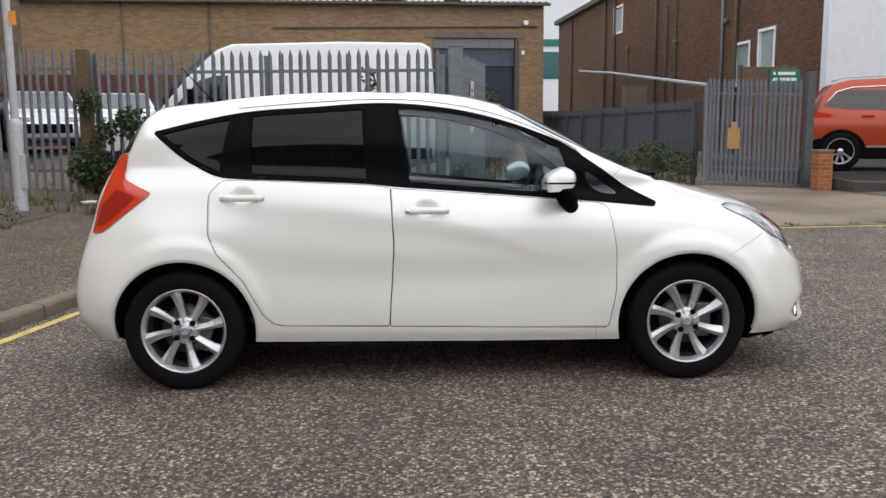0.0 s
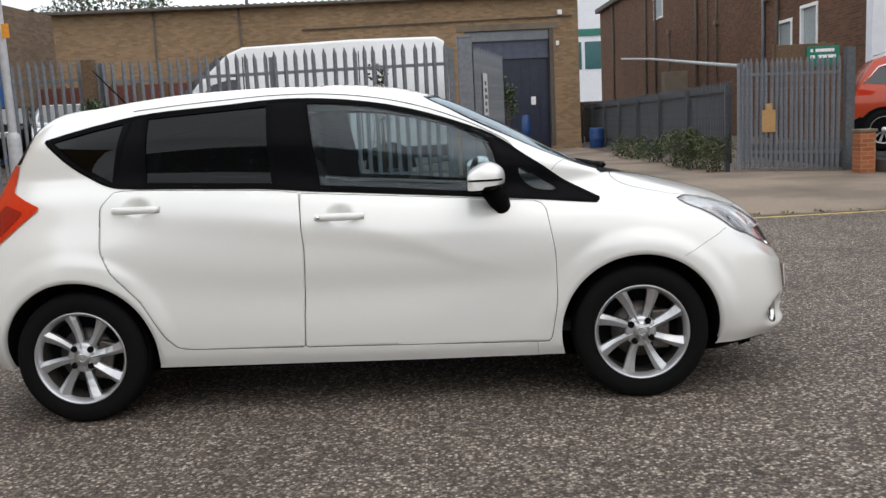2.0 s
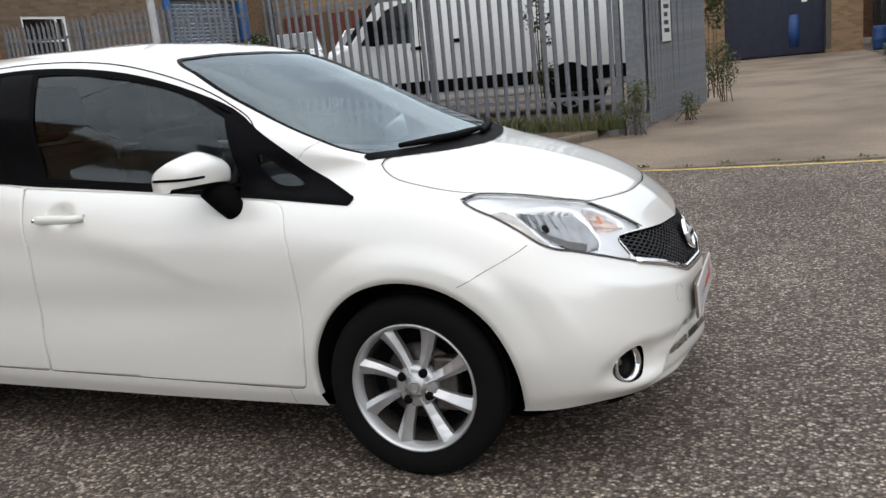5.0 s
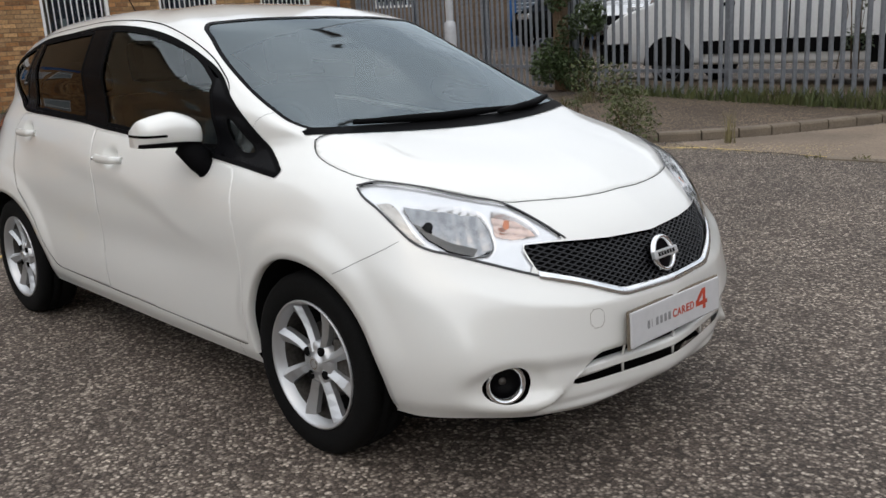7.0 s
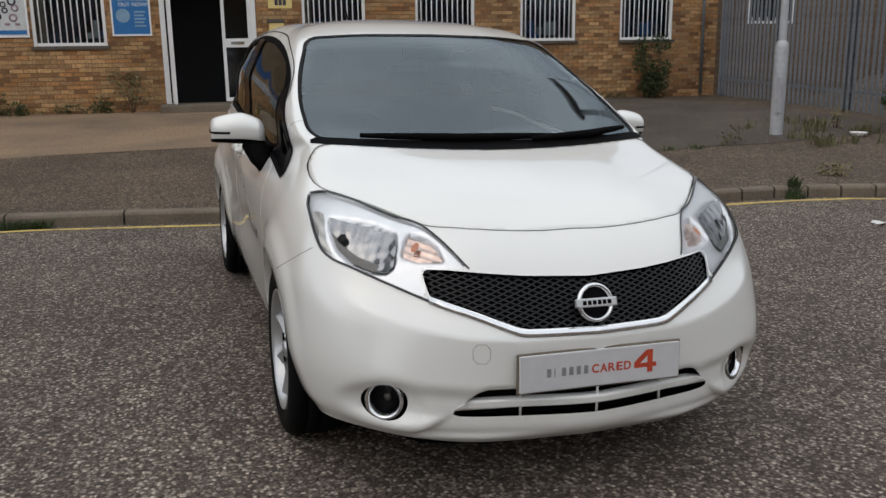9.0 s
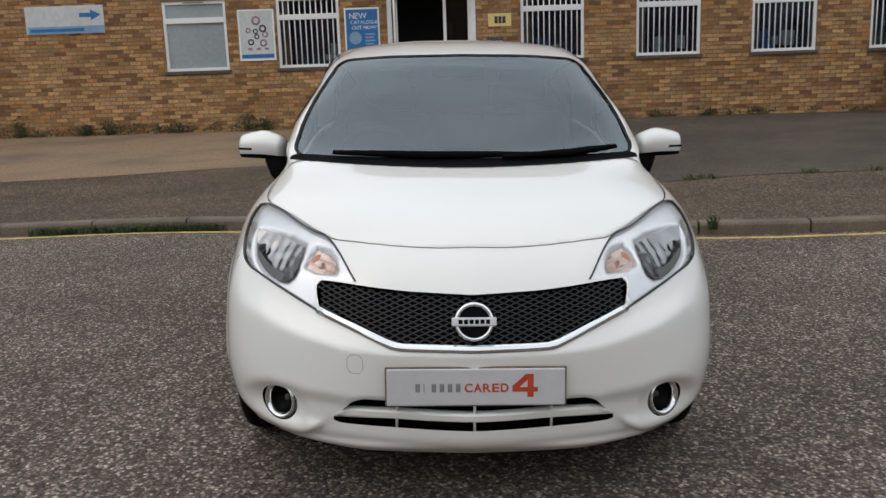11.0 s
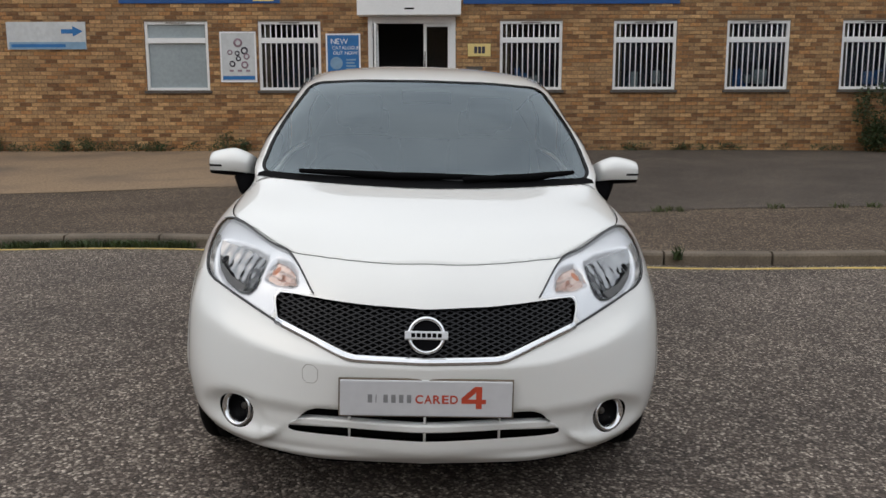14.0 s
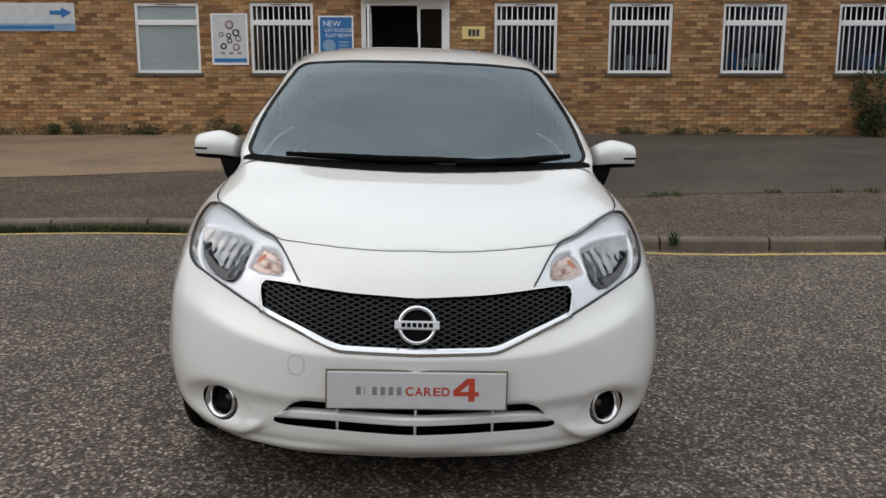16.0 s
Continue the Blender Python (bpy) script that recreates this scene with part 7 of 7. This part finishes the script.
def plain_wheel(parent, x, y, r, rim=ALLOY, spokes=10, w=0.22):
    wh = new("wheel")
    wh.parent = parent
    wh.location = (x, y, r)
    lathe("tyre", [(-w / 2, r * 0.66), (-w / 2 - 0.004, r * 0.8), (-w / 2 + 0.01, r * 0.94), (-w / 2 + 0.04, r), (w / 2 - 0.04, r), (w / 2, r * 0.9), (w / 2, r * 0.6)], RUBBER, wh, 36)
    lathe("rim", [(-w / 2 + 0.01, r * 0.67), (-w / 2, r * 0.64), (-w / 2 + 0.03, r * 0.60), (w / 2, r * 0.58)], rim, wh, 36)
    lathe("rim_back", [(0.0, 0.0), (0.0, r * 0.6)], GAP, wh, 24)
    bm = bmesh.new()
    for k in range(spokes):
        box_bm(bm, (0.02, -w / 2 + 0.012, -0.018), (r * 0.62, -w / 2 + 0.04, 0.018), 0.0, Matrix.Rotation(k * 2 * math.pi / spokes, 4, 'Y'))
    part_bm("spokes", bm, rim, wh)
    lathe("cap", [(-w / 2 + 0.005, 0.0), (-w / 2 + 0.005, 0.05), (-w / 2 + 0.03, 0.06)], rim, wh, 16)
    return wh


DARK_GLASS = material("dark_vehicle_glass", (0.012, 0.014, 0.016), 0.06, coat=0.6)
# white panel van parked along the fence
van = thing("van", pose(0.135, 12.16, ground_z(-2, 12.1)) @ Matrix.Diagonal((1.023, 1.045, 1.064, 1.0)), "white high-roof panel van parked behind the palisade fence", "van")
out = [(-5.28, 0.42), (-5.32, 0.75), (-5.22, 1.02), (-4.95, 1.16), (-4.28, 1.36), (-3.72, 1.98), (-3.22, 2.42), (-2.95, 2.52), (-1.0, 2.56), (0.45, 2.54), (0.62, 2.45), (0.68, 1.4), (0.68, 0.45), (-0.05, 0.36), (-0.9, 0.36), (-3.3, 0.36), (-4.3, 0.36)]
shell_of("body", out, [(0.3, 0.94), (0.6, 0.99), (1.2, 0.99), (1.9, 0.93), (2.6, 0.80)], VAN_WHITE, van, "white van body", 0.06)
plate_on("side_window", [(-4.05, 1.38), (-3.52, 1.90), (-3.22, 1.98), (-3.02, 1.98), (-3.02, 1.34)], -0.995, DARK_GLASS, van, "dark cab window", 0.085, 1.2)
plate_on("windscreen", [(-4.26, 1.40), (-3.72, 2.00), (-3.30, 2.36), (-3.42, 2.36), (-3.85, 2.0), (-4.36, 1.42)], -0.90, DARK_GLASS, van, "dark windscreen edge", 0.07, 1.2)
plate_on("front_glass", [(-4.30, 1.40), (-3.30, 2.38), (-3.33, 2.40), (-4.34, 1.42)], -0.75, DARK_GLASS, van)
plate_on("rubbing_strip", [(-3.45, 0.72), (0.6, 0.72), (0.6, 0.52), (-3.45, 0.52)], -1.0, BLACK, van, "black rubbing strip")
plate_on("bumper", [(-5.36, 0.40), (-5.36, 0.72), (-4.75, 0.72), (-4.75, 0.40)], -0.99, BLACK, van, "black front bumper")
plate_on("headlamp", [(-5.24, 0.98), (-4.95, 1.10), (-4.75, 1.05), (-4.95, 0.86), (-5.22, 0.84)], -0.985, REFLECTOR, van, "headlamp")
for x0, x1, z in ((-2.35, -2.15, 1.28), (-3.1, -2.9, 1.22)):
    box("door_handle", (x0, -1.015, z), (x1, -0.985, z + 0.06), BLACK, van, 0.01)
for x in (-2.95, -2.05, -0.92):
    plate_on("door_seam", [(x, 0.5), (x + 0.015, 0.5), (x + 0.015, 2.35), (x, 2.35)], -0.996, GAP, van, "", 0.078, 1.2)
box("mirror", (-3.75, -1.25, 1.35), (-3.60, -1.02, 1.75), BLACK, van, 0.03)
for x in (-4.05, -0.45):
    plain_wheel(van, x, -0.86, 0.335, GALV, 6)
    plain_wheel(van, x, 0.86, 0.335, GALV, 6).rotation_euler = (0, 0, math.pi)
    ring = [(x + 0.45 * math.cos(math.pi * i / 16), 0.36 + 0.45 * math.sin(math.pi * i / 16)) for i in range(17)]
    plate_on("arch_shadow", ring, -0.992, GAP, van)

# orange crossover on the raised forecourt, its tail to the gate
suv = thing("car", pose(10.36, 11.60, 0.372, 0, 0, -20) @ Matrix.Scale(1.06, 4), "burnt orange crossover parked on the raised forecourt", "car")
out = [(-2.06, 0.42), (-2.10, 0.78), (-2.02, 1.02), (-1.82, 1.30), (-1.55, 1.58), (-1.2, 1.655), (-0.3, 1.69), (0.45, 1.60), (1.05, 1.18), (2.05, 1.02), (2.28, 0.80), (2.30, 0.42), (1.75, 0.26), (0.9, 0.24), (-0.9, 0.24), (-1.72, 0.28)]
out = [(x if x > -1.33 else -1.33 + (x + 1.33) * 0.70, z) for x, z in out]
shell_of("body", out, [(0.24, 0.84), (0.5, 0.905), (0.95, 0.90), (1.08, 0.86), (1.7, 0.62)], ORANGE, suv, "burnt orange body", 0.06)
plate_on("side_window", [(-1.62, 1.17), (-1.40, 1.42), (-1.15, 1.49), (-0.6, 1.52), (-0.6, 1.10), (-1.2, 1.12)], -0.865, DARK_GLASS, suv, "dark rear side window", 0.40, 1.08)
plate_on("side_window", [(-0.52, 1.52), (-0.2, 1.53), (0.4, 1.46), (0.95, 1.12), (-0.52, 1.09)], -0.865, DARK_GLASS, suv, "dark front side window", 0.40, 1.08)
part("window_trim", *tube_geom([(-1.66, -0.835, 1.16), (-1.42, -0.735, 1.44), (-1.15, -0.70, 1.515), (-0.2, -0.685, 1.55), (0.4, -0.71, 1.49)], 0.014, 6), CHROME, suv, "chrome window trim", True)
part("roof_rail", *tube_geom([(-1.5, -0.60, 1.63), (-1.3, -0.60, 1.70), (0.1, -0.60, 1.74), (0.35, -0.60, 1.67)], 0.016, 6), ALLOY, suv, "silver roof rail", True)
plate_on("cladding", [(-1.80, 0.30), (-1.81, 0.55), (-1.72, 0.60), (-0.9, 0.42), (0.9, 0.42), (1.85, 0.60), (2.28, 0.55), (2.28, 0.30), (0.9, 0.22), (-0.9, 0.22)], -0.908, BLACK, suv, "black lower cladding")
plate_on("tail_lamp", [(-1.79, 0.92), (-1.75, 1.08), (-1.48, 1.03), (-1.56, 0.95)], -0.895, TAIL_RED, suv, "red tail lamp")
plate_on("rear_screen", [(-1.74, 1.06), (-1.52, 1.50), (-1.48, 1.46), (-1.68, 1.08)], -0.80, DARK_GLASS, suv, "", 0.35, 1.0)
box("door_handle", (-1.0, -0.925, 0.98), (-0.8, -0.89, 1.02), ORANGE, suv, 0.01)
plate_on("door_seam", [(-0.56, 0.4), (-0.548, 0.4), (-0.548, 1.05), (-0.56, 1.05)], -0.908, GAP, suv)
plate_on("chrome_strip", [(-0.9, 0.43), (0.9, 0.43), (0.9, 0.46), (-0.9, 0.46)], -0.912, CHROME, suv)
for x in (-1.33, 1.33):
    ring = [(x + 0.43 * math.cos(math.pi * i / 16), 0.33 + 0.43 * math.sin(math.pi * i / 16)) for i in range(17)]
    plate_on("arch_trim", ring, -0.911, BLACK, suv, "black arch trim")
    plain_wheel(suv, x, -0.81, 0.36, ALLOY, 10)
    plain_wheel(suv, x, 0.81, 0.36, ALLOY, 10).rotation_euler = (0, 0, math.pi)


def yard_car(x, y, turn, mat, label):
    """A family car seen small through the fence."""
    c = thing("car", pose(x, y, ground_z(x, y), 0, 0, turn), label, "car", "cars in the yard")
    out = [(-2.0, 0.35), (-2.05, 0.75), (-1.95, 1.0), (-1.55, 1.42), (-0.4, 1.47), (0.3, 1.42), (1.05, 1.0), (1.85, 0.88), (2.05, 0.68), (2.06, 0.35), (1.5, 0.22), (-1.5, 0.22)]
    shell_of("body", out, [(0.2, 0.80), (0.5, 0.86), (0.95, 0.84), (1.5, 0.60)], mat, c, "", 0.06)
    for s in (-1, 1):
        plate_on("side_window", [(-1.6, 1.05), (-1.35, 1.36), (0.25, 1.36), (0.85, 1.02)], 0.845 * s, DARK_GLASS, c, "dark side windows", -0.42 * s, 0.95)
        box("headlamp", (1.86, s * 0.52 - 0.18, 0.68), (2.03, s * 0.52 + 0.18, 0.84), REFLECTOR, c, 0.03)
        for wx in (-1.25, 1.3):
            plain_wheel(c, wx, s * 0.76, 0.31, ALLOY, 5, 0.2).rotation_euler = (0, 0, math.pi if s > 0 else 0)
    part("windscreen", [(1.02, -0.70, 1.03), (1.02, 0.70, 1.03), (0.33, 0.58, 1.42), (0.33, -0.58, 1.42)], [(0, 1, 2, 3)], DARK_GLASS, c, "dark windscreen")
    box("grille", (2.0, -0.5, 0.45), (2.075, 0.5, 0.66), BLACK, c, 0.02)
    return c


SILVER = material("silver_car_paint", (0.55, 0.57, 0.59), 0.25, 0.5, coat=0.8, vary=0.03)
yard_car(-8.45, 17.0, -66, SILVER, "silver hatchback parked in the yard behind the fence")
yard_car(-7.0, 18.8, -75, VAN_WHITE, "white hatchback parked in the yard behind the fence")
yard_car(-10.3, 17.6, -80, GLOSS_BLACK, "dark hatchback parked in the yard behind the fence")
yard_car(8.6, 36.0, -100, SILVER, "silver car parked beyond the far fence")


# ---- weeds and litter ----
def blades(rnd, spots, n, h, lean=0.5, width=0.012):
    """Grass blades round spots (x, y, z, radius)."""
    vs, fs = [], []
    for _ in range(n):
        s = rnd.choice(spots)
        a, d = rnd.uniform(0, 6.3), s[3] * math.sqrt(rnd.random())
        b = Vector((s[0] + d * math.cos(a), s[1] + d * math.sin(a), s[2]))
        hh = h * rnd.uniform(0.4, 1.15)
        o = Vector((rnd.uniform(-1, 1), rnd.uniform(-1, 1), 0)) * lean * hh
        w = Vector((rnd.uniform(-1, 1), rnd.uniform(-1, 1), 0)).normalized() * width * rnd.uniform(0.5, 1.2)
        k = len(vs)
        m = b + o * 0.35 + Vector((0, 0, hh * 0.6))
        vs += [b - w, b + w, m + w * 0.8, m - w * 0.8, b + o + Vector((0, 0, hh))]
        fs += [(k, k + 1, k + 2, k + 3), (k + 3, k + 2, k + 4)]
    return vs, fs


def shrub(x, y, z, h, r, seed, n=700, size=0.05, mat=LEAF, label="leafy green weed bush", blobs=7, squash=1.0):
    rnd = random.Random(seed)
    t = thing("shrub", Matrix.Translation((x, y, z)), label, "shrub", "weeds by the fence")
    bl = []
    for i in range(blobs):
        a, d = rnd.uniform(0, 6.3), r * rnd.uniform(0, 0.6)
        zz = h * rnd.uniform(0.2, 0.88)
        k = r * rnd.uniform(0.3, 0.55) * (1.1 - 0.5 * zz / h)
        bl.append((d * math.cos(a), d * math.sin(a) * squash, zz, k, k * 1.1))
        tube("stem", [(0.03 * i * math.cos(a), 0, -0.05), (bl[-1][0] * 0.6, bl[-1][1] * 0.6, zz * 0.6), bl[-1][:3]], [0.008, 0.006, 0.003], BARK, t, 5)
    part("leaves", *leaf_cloud(rnd, bl, n, size), mat, t)
    return t


DRY_MIX = material("dry_grass", (0.12, 0.115, 0.05), 0.7, fine=6, coarse=2, vary=0.4, dark=(0.14, 0.10, 0.05), stain=0.5)
MIXED = material("weed_green", (0.07, 0.088, 0.028), 0.65, fine=6, coarse=2, vary=0.4, dark=(0.16, 0.13, 0.05), stain=0.4)
shrub(-4.55, 9.0, 0.2, 1.85, 0.75, 11, 3600, 0.07, LEAF, "tall dark weed bush against the timber post")
shrub(-3.6, 8.3, 0.15, 0.75, 0.7, 12, 900, 0.05, MIXED, "low weed bush at the fence foot")
shrub(-1.72, 5.92, 0.10, 0.46, 0.58, 13, 1500, 0.04, MIXED, "leafy green weed bush growing at the kerb")
for i, (x, y, h, r) in enumerate(((-5.1, 7.9, 0.35, 0.3), (-4.8, 5.9, 0.25, 0.3), (-2.4, 5.3, 0.12, 0.25), (-3.2, 7.2, 0.2, 0.3))):
    shrub(x, y, pave_z(x, y) - 0.02, h, r, 70 + i, 160, 0.035, (STRAW, MIXED)[i % 2], "small scrappy weed in the footway", blobs=4)
shrub(1.02, 8.35, 0.1, 0.75, 0.38, 14, 700, 0.04, MIXED, "weed clump at the foot of the gate post")
shrub(1.6, 9.6, 0.12, 0.35, 0.3, 15, 350, 0.035, MIXED, "small weed clump along the open gate")
shrub(2.05, 11.9, 0.15, 1.0, 0.55, 16, 900, 0.05, MIXED, "weed bush at the end of the open gate")
shrub(1.9, 12.3, 0.2, 2.3, 0.5, 17, 1200, 0.06, LEAF, "climbing ivy clump at the end of the open gate")
shrub(-0.35, 9.2, 0.5, 2.1, 0.35, 18, 420, 0.07, LEAF, "thin leafy sapling growing through the fence", blobs=9)
for i, (x, y, h, r) in enumerate(((6.0, 12.5, 1.0, 0.7), (6.0, 13.6, 0.9, 0.75), (5.95, 15.0, 1.15, 0.8), (5.9, 16.6, 0.85, 0.8), (5.9, 18.4, 0.9, 0.85), (5.95, 20.2, 0.55, 0.7), (6.0, 14.2, 1.3, 0.5))):
    shrub(x, y, ground_z(x, y), h * 0.68, r * 0.85, 20 + i, 900, 0.06, (MIXED, LEAF)[i % 2], "rank weeds along the driveway fence", squash=1.4)
sx = SHOP @ Vector((9.35, -0.35, 0))
shrub(sx.x, sx.y, pave_z(sx.x, sx.y), 1.25, 0.6, 30, 2200, 0.06, LEAF, "dark ivy bush against the shop wall")
for i in range(14):
    v = -15.5 + i * 1.05 + 0.3 * (i % 3)
    if -0.9 < v:
        break
    p = SHOP @ Vector((v, -0.12, 0))
    shrub(p.x, p.y, pave_z(p.x, p.y), (0.20, 0.30, 0.15, 0.38)[i % 4], 0.34, 40 + i, 260, 0.045, (LEAF, MIXED)[i % 2], "weed clump at the foot of the shop wall")
p = SHOP @ Vector((-1.1, -0.15, 0))
shrub(p.x, p.y, pave_z(p.x, p.y), 0.95, 0.42, 55, 500, 0.05, STRAW, "dry brown weed clump beside the shop door")
rnd = random.Random(8)
blobs = []
for i in range(95):
    v = -16.5 + 15.2 * i / 94 + rnd.uniform(-0.08, 0.08)
    p = SHOP @ Vector((v, -0.10 - 0.06 * rnd.random(), 0))
    k = 0.05 + 0.09 * rnd.random() ** 2
    blobs.append((p.x, p.y, pave_z(p.x, p.y) + k * 0.8, k * 1.3, k))
for i in range(30):
    v = 2.2 + 6.6 * rnd.random()
    p = SHOP @ Vector((v, -0.08, 0))
    k = 0.05 + 0.07 * rnd.random()
    blobs.append((p.x, p.y, pave_z(p.x, p.y) + k * 0.6, k * 1.4, k))
tagged(part("wall_weeds", *leaf_cloud(rnd, blobs, 5200, 0.04), LEAF), "dark weeds along the foot of the shop wall", "weeds", kind="stuff")
spots = [(-5.0 + 0.1 * (y - 2.0), y, 0, 0.10) for y in (0.9, 1.7, 2.9, 3.1, 4.2, 4.9, 5.3)]
spots = [(x, y, pave_z(x, y), r) for x, y, _, r in spots]
tagged(part("apron_grass", *blades(rnd, spots, 260, 0.07, 0.8, 0.008), MIXED), "sparse grass in the apron edge", "grass", kind="stuff")
spots = []
for i in range(60):
    f = i / 59
    x, y = (F_B[0] + (F_C[0] - F_B[0]) * f, F_B[1] + (F_C[1] - F_B[1]) * f - 0.12)
    spots.append((x, y, 0.1 + ground_z(x, y), 0.16))
tagged(part("fence_grass", *blades(rnd, spots, 1600, 0.26), MIXED), "rough grass along the foot of the fence", "grass", kind="stuff")
spots = []
for i in range(50):
    y = -3.75 + 1.75 * i / 49
    spots.append((kerb_x(y) + 0.05, y, ground_z(kerb_x(y), y), 0.05))
for y0, r in ((-6.5, 0.1), (4.5, 0.05)):
    spots.append((kerb_x(y0) + 0.04, y0, ground_z(kerb_x(y0), y0), r))
tagged(part("gutter_grass", *blades(rnd, spots, 1700, 0.075, 0.8, 0.006), LEAF), "strip of green grass in the gutter by the kerb", "grass", kind="stuff")
spots = [(kerb_x(2.3) + 0.03, 2.3, 0, 0.04), (kerb_x(4.45) + 0.02, 4.45, 0.0, 0.07), (kerb_x(4.5) - 0.05, 4.5, 0.08, 0.06)]
tagged(part("kerb_weed", *blades(rnd, spots, 200, 0.13, 0.6, 0.008), LEAF), "green weeds sprouting from the kerb joint", "weed", kind="stuff")
spots = [(-5.3 + rnd.uniform(-0.8, 1.8), 6.9 + rnd.uniform(-0.4, 1.4), 0, 0.14) for _ in range(26)]
spots = [(x, y, pave_z(x, y), r) for x, y, _, r in spots]
tagged(part("footway_grass", *blades(rnd, spots, 520, 0.16, 0.7, 0.009), DRY_MIX), "grass tufts round the lamp column", "grass", kind="stuff")
spots = [(-0.62, 6.30, ground_z(-0.6, 6.3), 0.06)]
tagged(part("dry_weed", *blades(rnd, spots, 46, 0.40, 0.22, 0.004), STRAW), "tall dry straw-coloured weed at the kerb", "weed", kind="stuff")
spots = [(0.5 + 0.42 * i, 5.66 + 0.03 * (i % 3), 0, 0.10) for i in range(20)]
spots = [(x, y, ground_z(x, y) + 0.005, r) for x, y, _, r in spots]
tagged(part("edging_weeds", *blades(rnd, spots, 420, 0.035, 1.2, 0.010), DRY_MIX), "flat dry weeds in the driveway edging joints", "weeds", kind="stuff")
gv, gf = [], []
for _ in range(900):
    u = rnd.random()
    x = -1.35 + 1.9 * u + rnd.uniform(-0.2, 0.2)
    y = 5.62 + 0.75 * u * rnd.random() + rnd.uniform(0.0, 0.35)
    if x < kerb_x(y) + 0.03:
        continue
    s = rnd.uniform(0.004, 0.014)
    k = len(gv)
    z = ground_z(x, y) + 0.006
    a = rnd.uniform(0, 6.3)
    gv += [(x + s * math.cos(a + q * 2.1), y + s * math.sin(a + q * 2.1), z) for q in range(3)] + [(x, y, z + s * 0.9)]
    gf += [(k, k + 1, k + 3), (k + 1, k + 2, k + 3), (k + 2, k, k + 3)]
tagged(part("gravel", gv, gf, material("pale_grit", (0.36, 0.29, 0.20), 0.9, fine=20, vary=0.3)), "loose tan grit washed up against the kerb", "gravel", kind="stuff")
PAPER = material("white_paper", (0.72, 0.72, 0.70), 0.8, vary=0.06)


def scrap(x, y, s, seed, z=None):
    rnd = random.Random(seed)
    vs = [(x + s * (i - 2) * 0.5 + rnd.uniform(-0.1, 0.1) * s, y + s * (j - 1) * 0.5 + rnd.uniform(-0.1, 0.1) * s, (ground_z(x, y) if z is None else z) + 0.004 + s * 0.35 * rnd.random()) for i in range(5) for j in range(3)]
    fs = [(i * 3 + j, i * 3 + j + 1, i * 3 + j + 4, i * 3 + j + 3) for i in range(4) for j in range(2)]
    o = part("litter", vs, fs, PAPER)
    m = o.modifiers.new("thick", 'SOLIDIFY')
    m.thickness = 0.003
    tagged(o, "crumpled white paper litter on the ground", "litter")


scrap(-0.49, 4.10, 0.11, 1)
scrap(-0.83, 4.21, 0.06, 2)
scrap(-1.30, 5.80, 0.07, 3)
scrap(-1.58, 5.50, 0.06, 4)
t = thing("bowl", Matrix.Translation((-4.4, 7.6, pave_z(-4.4, 7.6))), "white plastic bowl lying on the footway", "bowl")
lathe("bowl_body", [(0.0, 0.0), (0.0, 0.07), (0.05, 0.11), (0.055, 0.11), (0.01, 0.06), (0.01, 0.0)], WHITE, t, 20, "z")

# ---- shop brickwork, brick by brick ----
TONES = [(1.0, 1.0, 1.0), (0.80, 0.76, 0.72), (1.22, 1.18, 1.10), (0.66, 0.56, 0.50), (1.42, 1.38, 1.30), (0.92, 0.86, 0.80), (1.10, 0.90, 0.72), (0.52, 0.43, 0.38), (1.12, 1.08, 1.02), (0.86, 0.70, 0.56)]
BRICK_J = per_piece(material("shop_brick_joined", (0.400, 0.246, 0.118), 0.9, fine=26, coarse=0.45, vary=0.30, bump=0.5, stain=0.60, dark=(0.20, 0.105, 0.05)), TONES, True)
BRICK_S = per_piece(material("shop_brick", (0.400, 0.246, 0.118), 0.9, fine=26, coarse=0.45, vary=0.30, bump=0.5, stain=0.60, dark=(0.20, 0.105, 0.05)), TONES, False)
rnd = random.Random(12)
bricks = brick_list(0.0, SHOP_L, 0.30, 3.80, HOLES, rnd)
near = [b for b in bricks if 4.4 < b[0] + SHOP_X0 < 8.6 and 0.4 < b[2] < 1.56]
near = near[:300]
chosen = set(near)
vs, fs = [], []
for b in bricks:
    if b in chosen:
        continue
    a, c, z, d = b
    k = len(vs)
    vs += [(a, 0.0, z), (c, 0.0, z), (c, 0.0, z + 0.065), (a, 0.0, z + 0.065), (a + 0.003, -d, z + 0.003), (c - 0.003, -d, z + 0.003), (c - 0.003, -d, z + 0.062), (a + 0.003, -d, z + 0.062)]
    fs += [(k + 4, k + 5, k + 6, k + 7), (k, k + 1, k + 5, k + 4), (k + 1, k + 2, k + 6, k + 5), (k + 2, k + 3, k + 7, k + 6), (k + 3, k, k + 4, k + 7)]
o = part("brickwork", vs, fs, BRICK_J, shop_wall)
o["kind"] = "stuff"
BRICK_ME = {}
for a, c, z, d in near:
    key = round(c - a, 3)
    if key not in BRICK_ME:
        w = c - a
        v = [(0, 0, 0), (w, 0, 0), (w, 0, 0.065), (0, 0, 0.065), (0.003, -0.007, 0.003), (w - 0.003, -0.007, 0.003), (w - 0.003, -0.007, 0.062), (0.003, -0.007, 0.062)]
        BRICK_ME[key] = mesh_of("brick", v, [(4, 5, 6, 7), (0, 1, 5, 4), (1, 2, 6, 5), (2, 3, 7, 6), (3, 0, 4, 7)], BRICK_S)
    o = new("brick", BRICK_ME[key])
    o.parent = shop_wall
    o.location = (a, -d * 0.2, z)
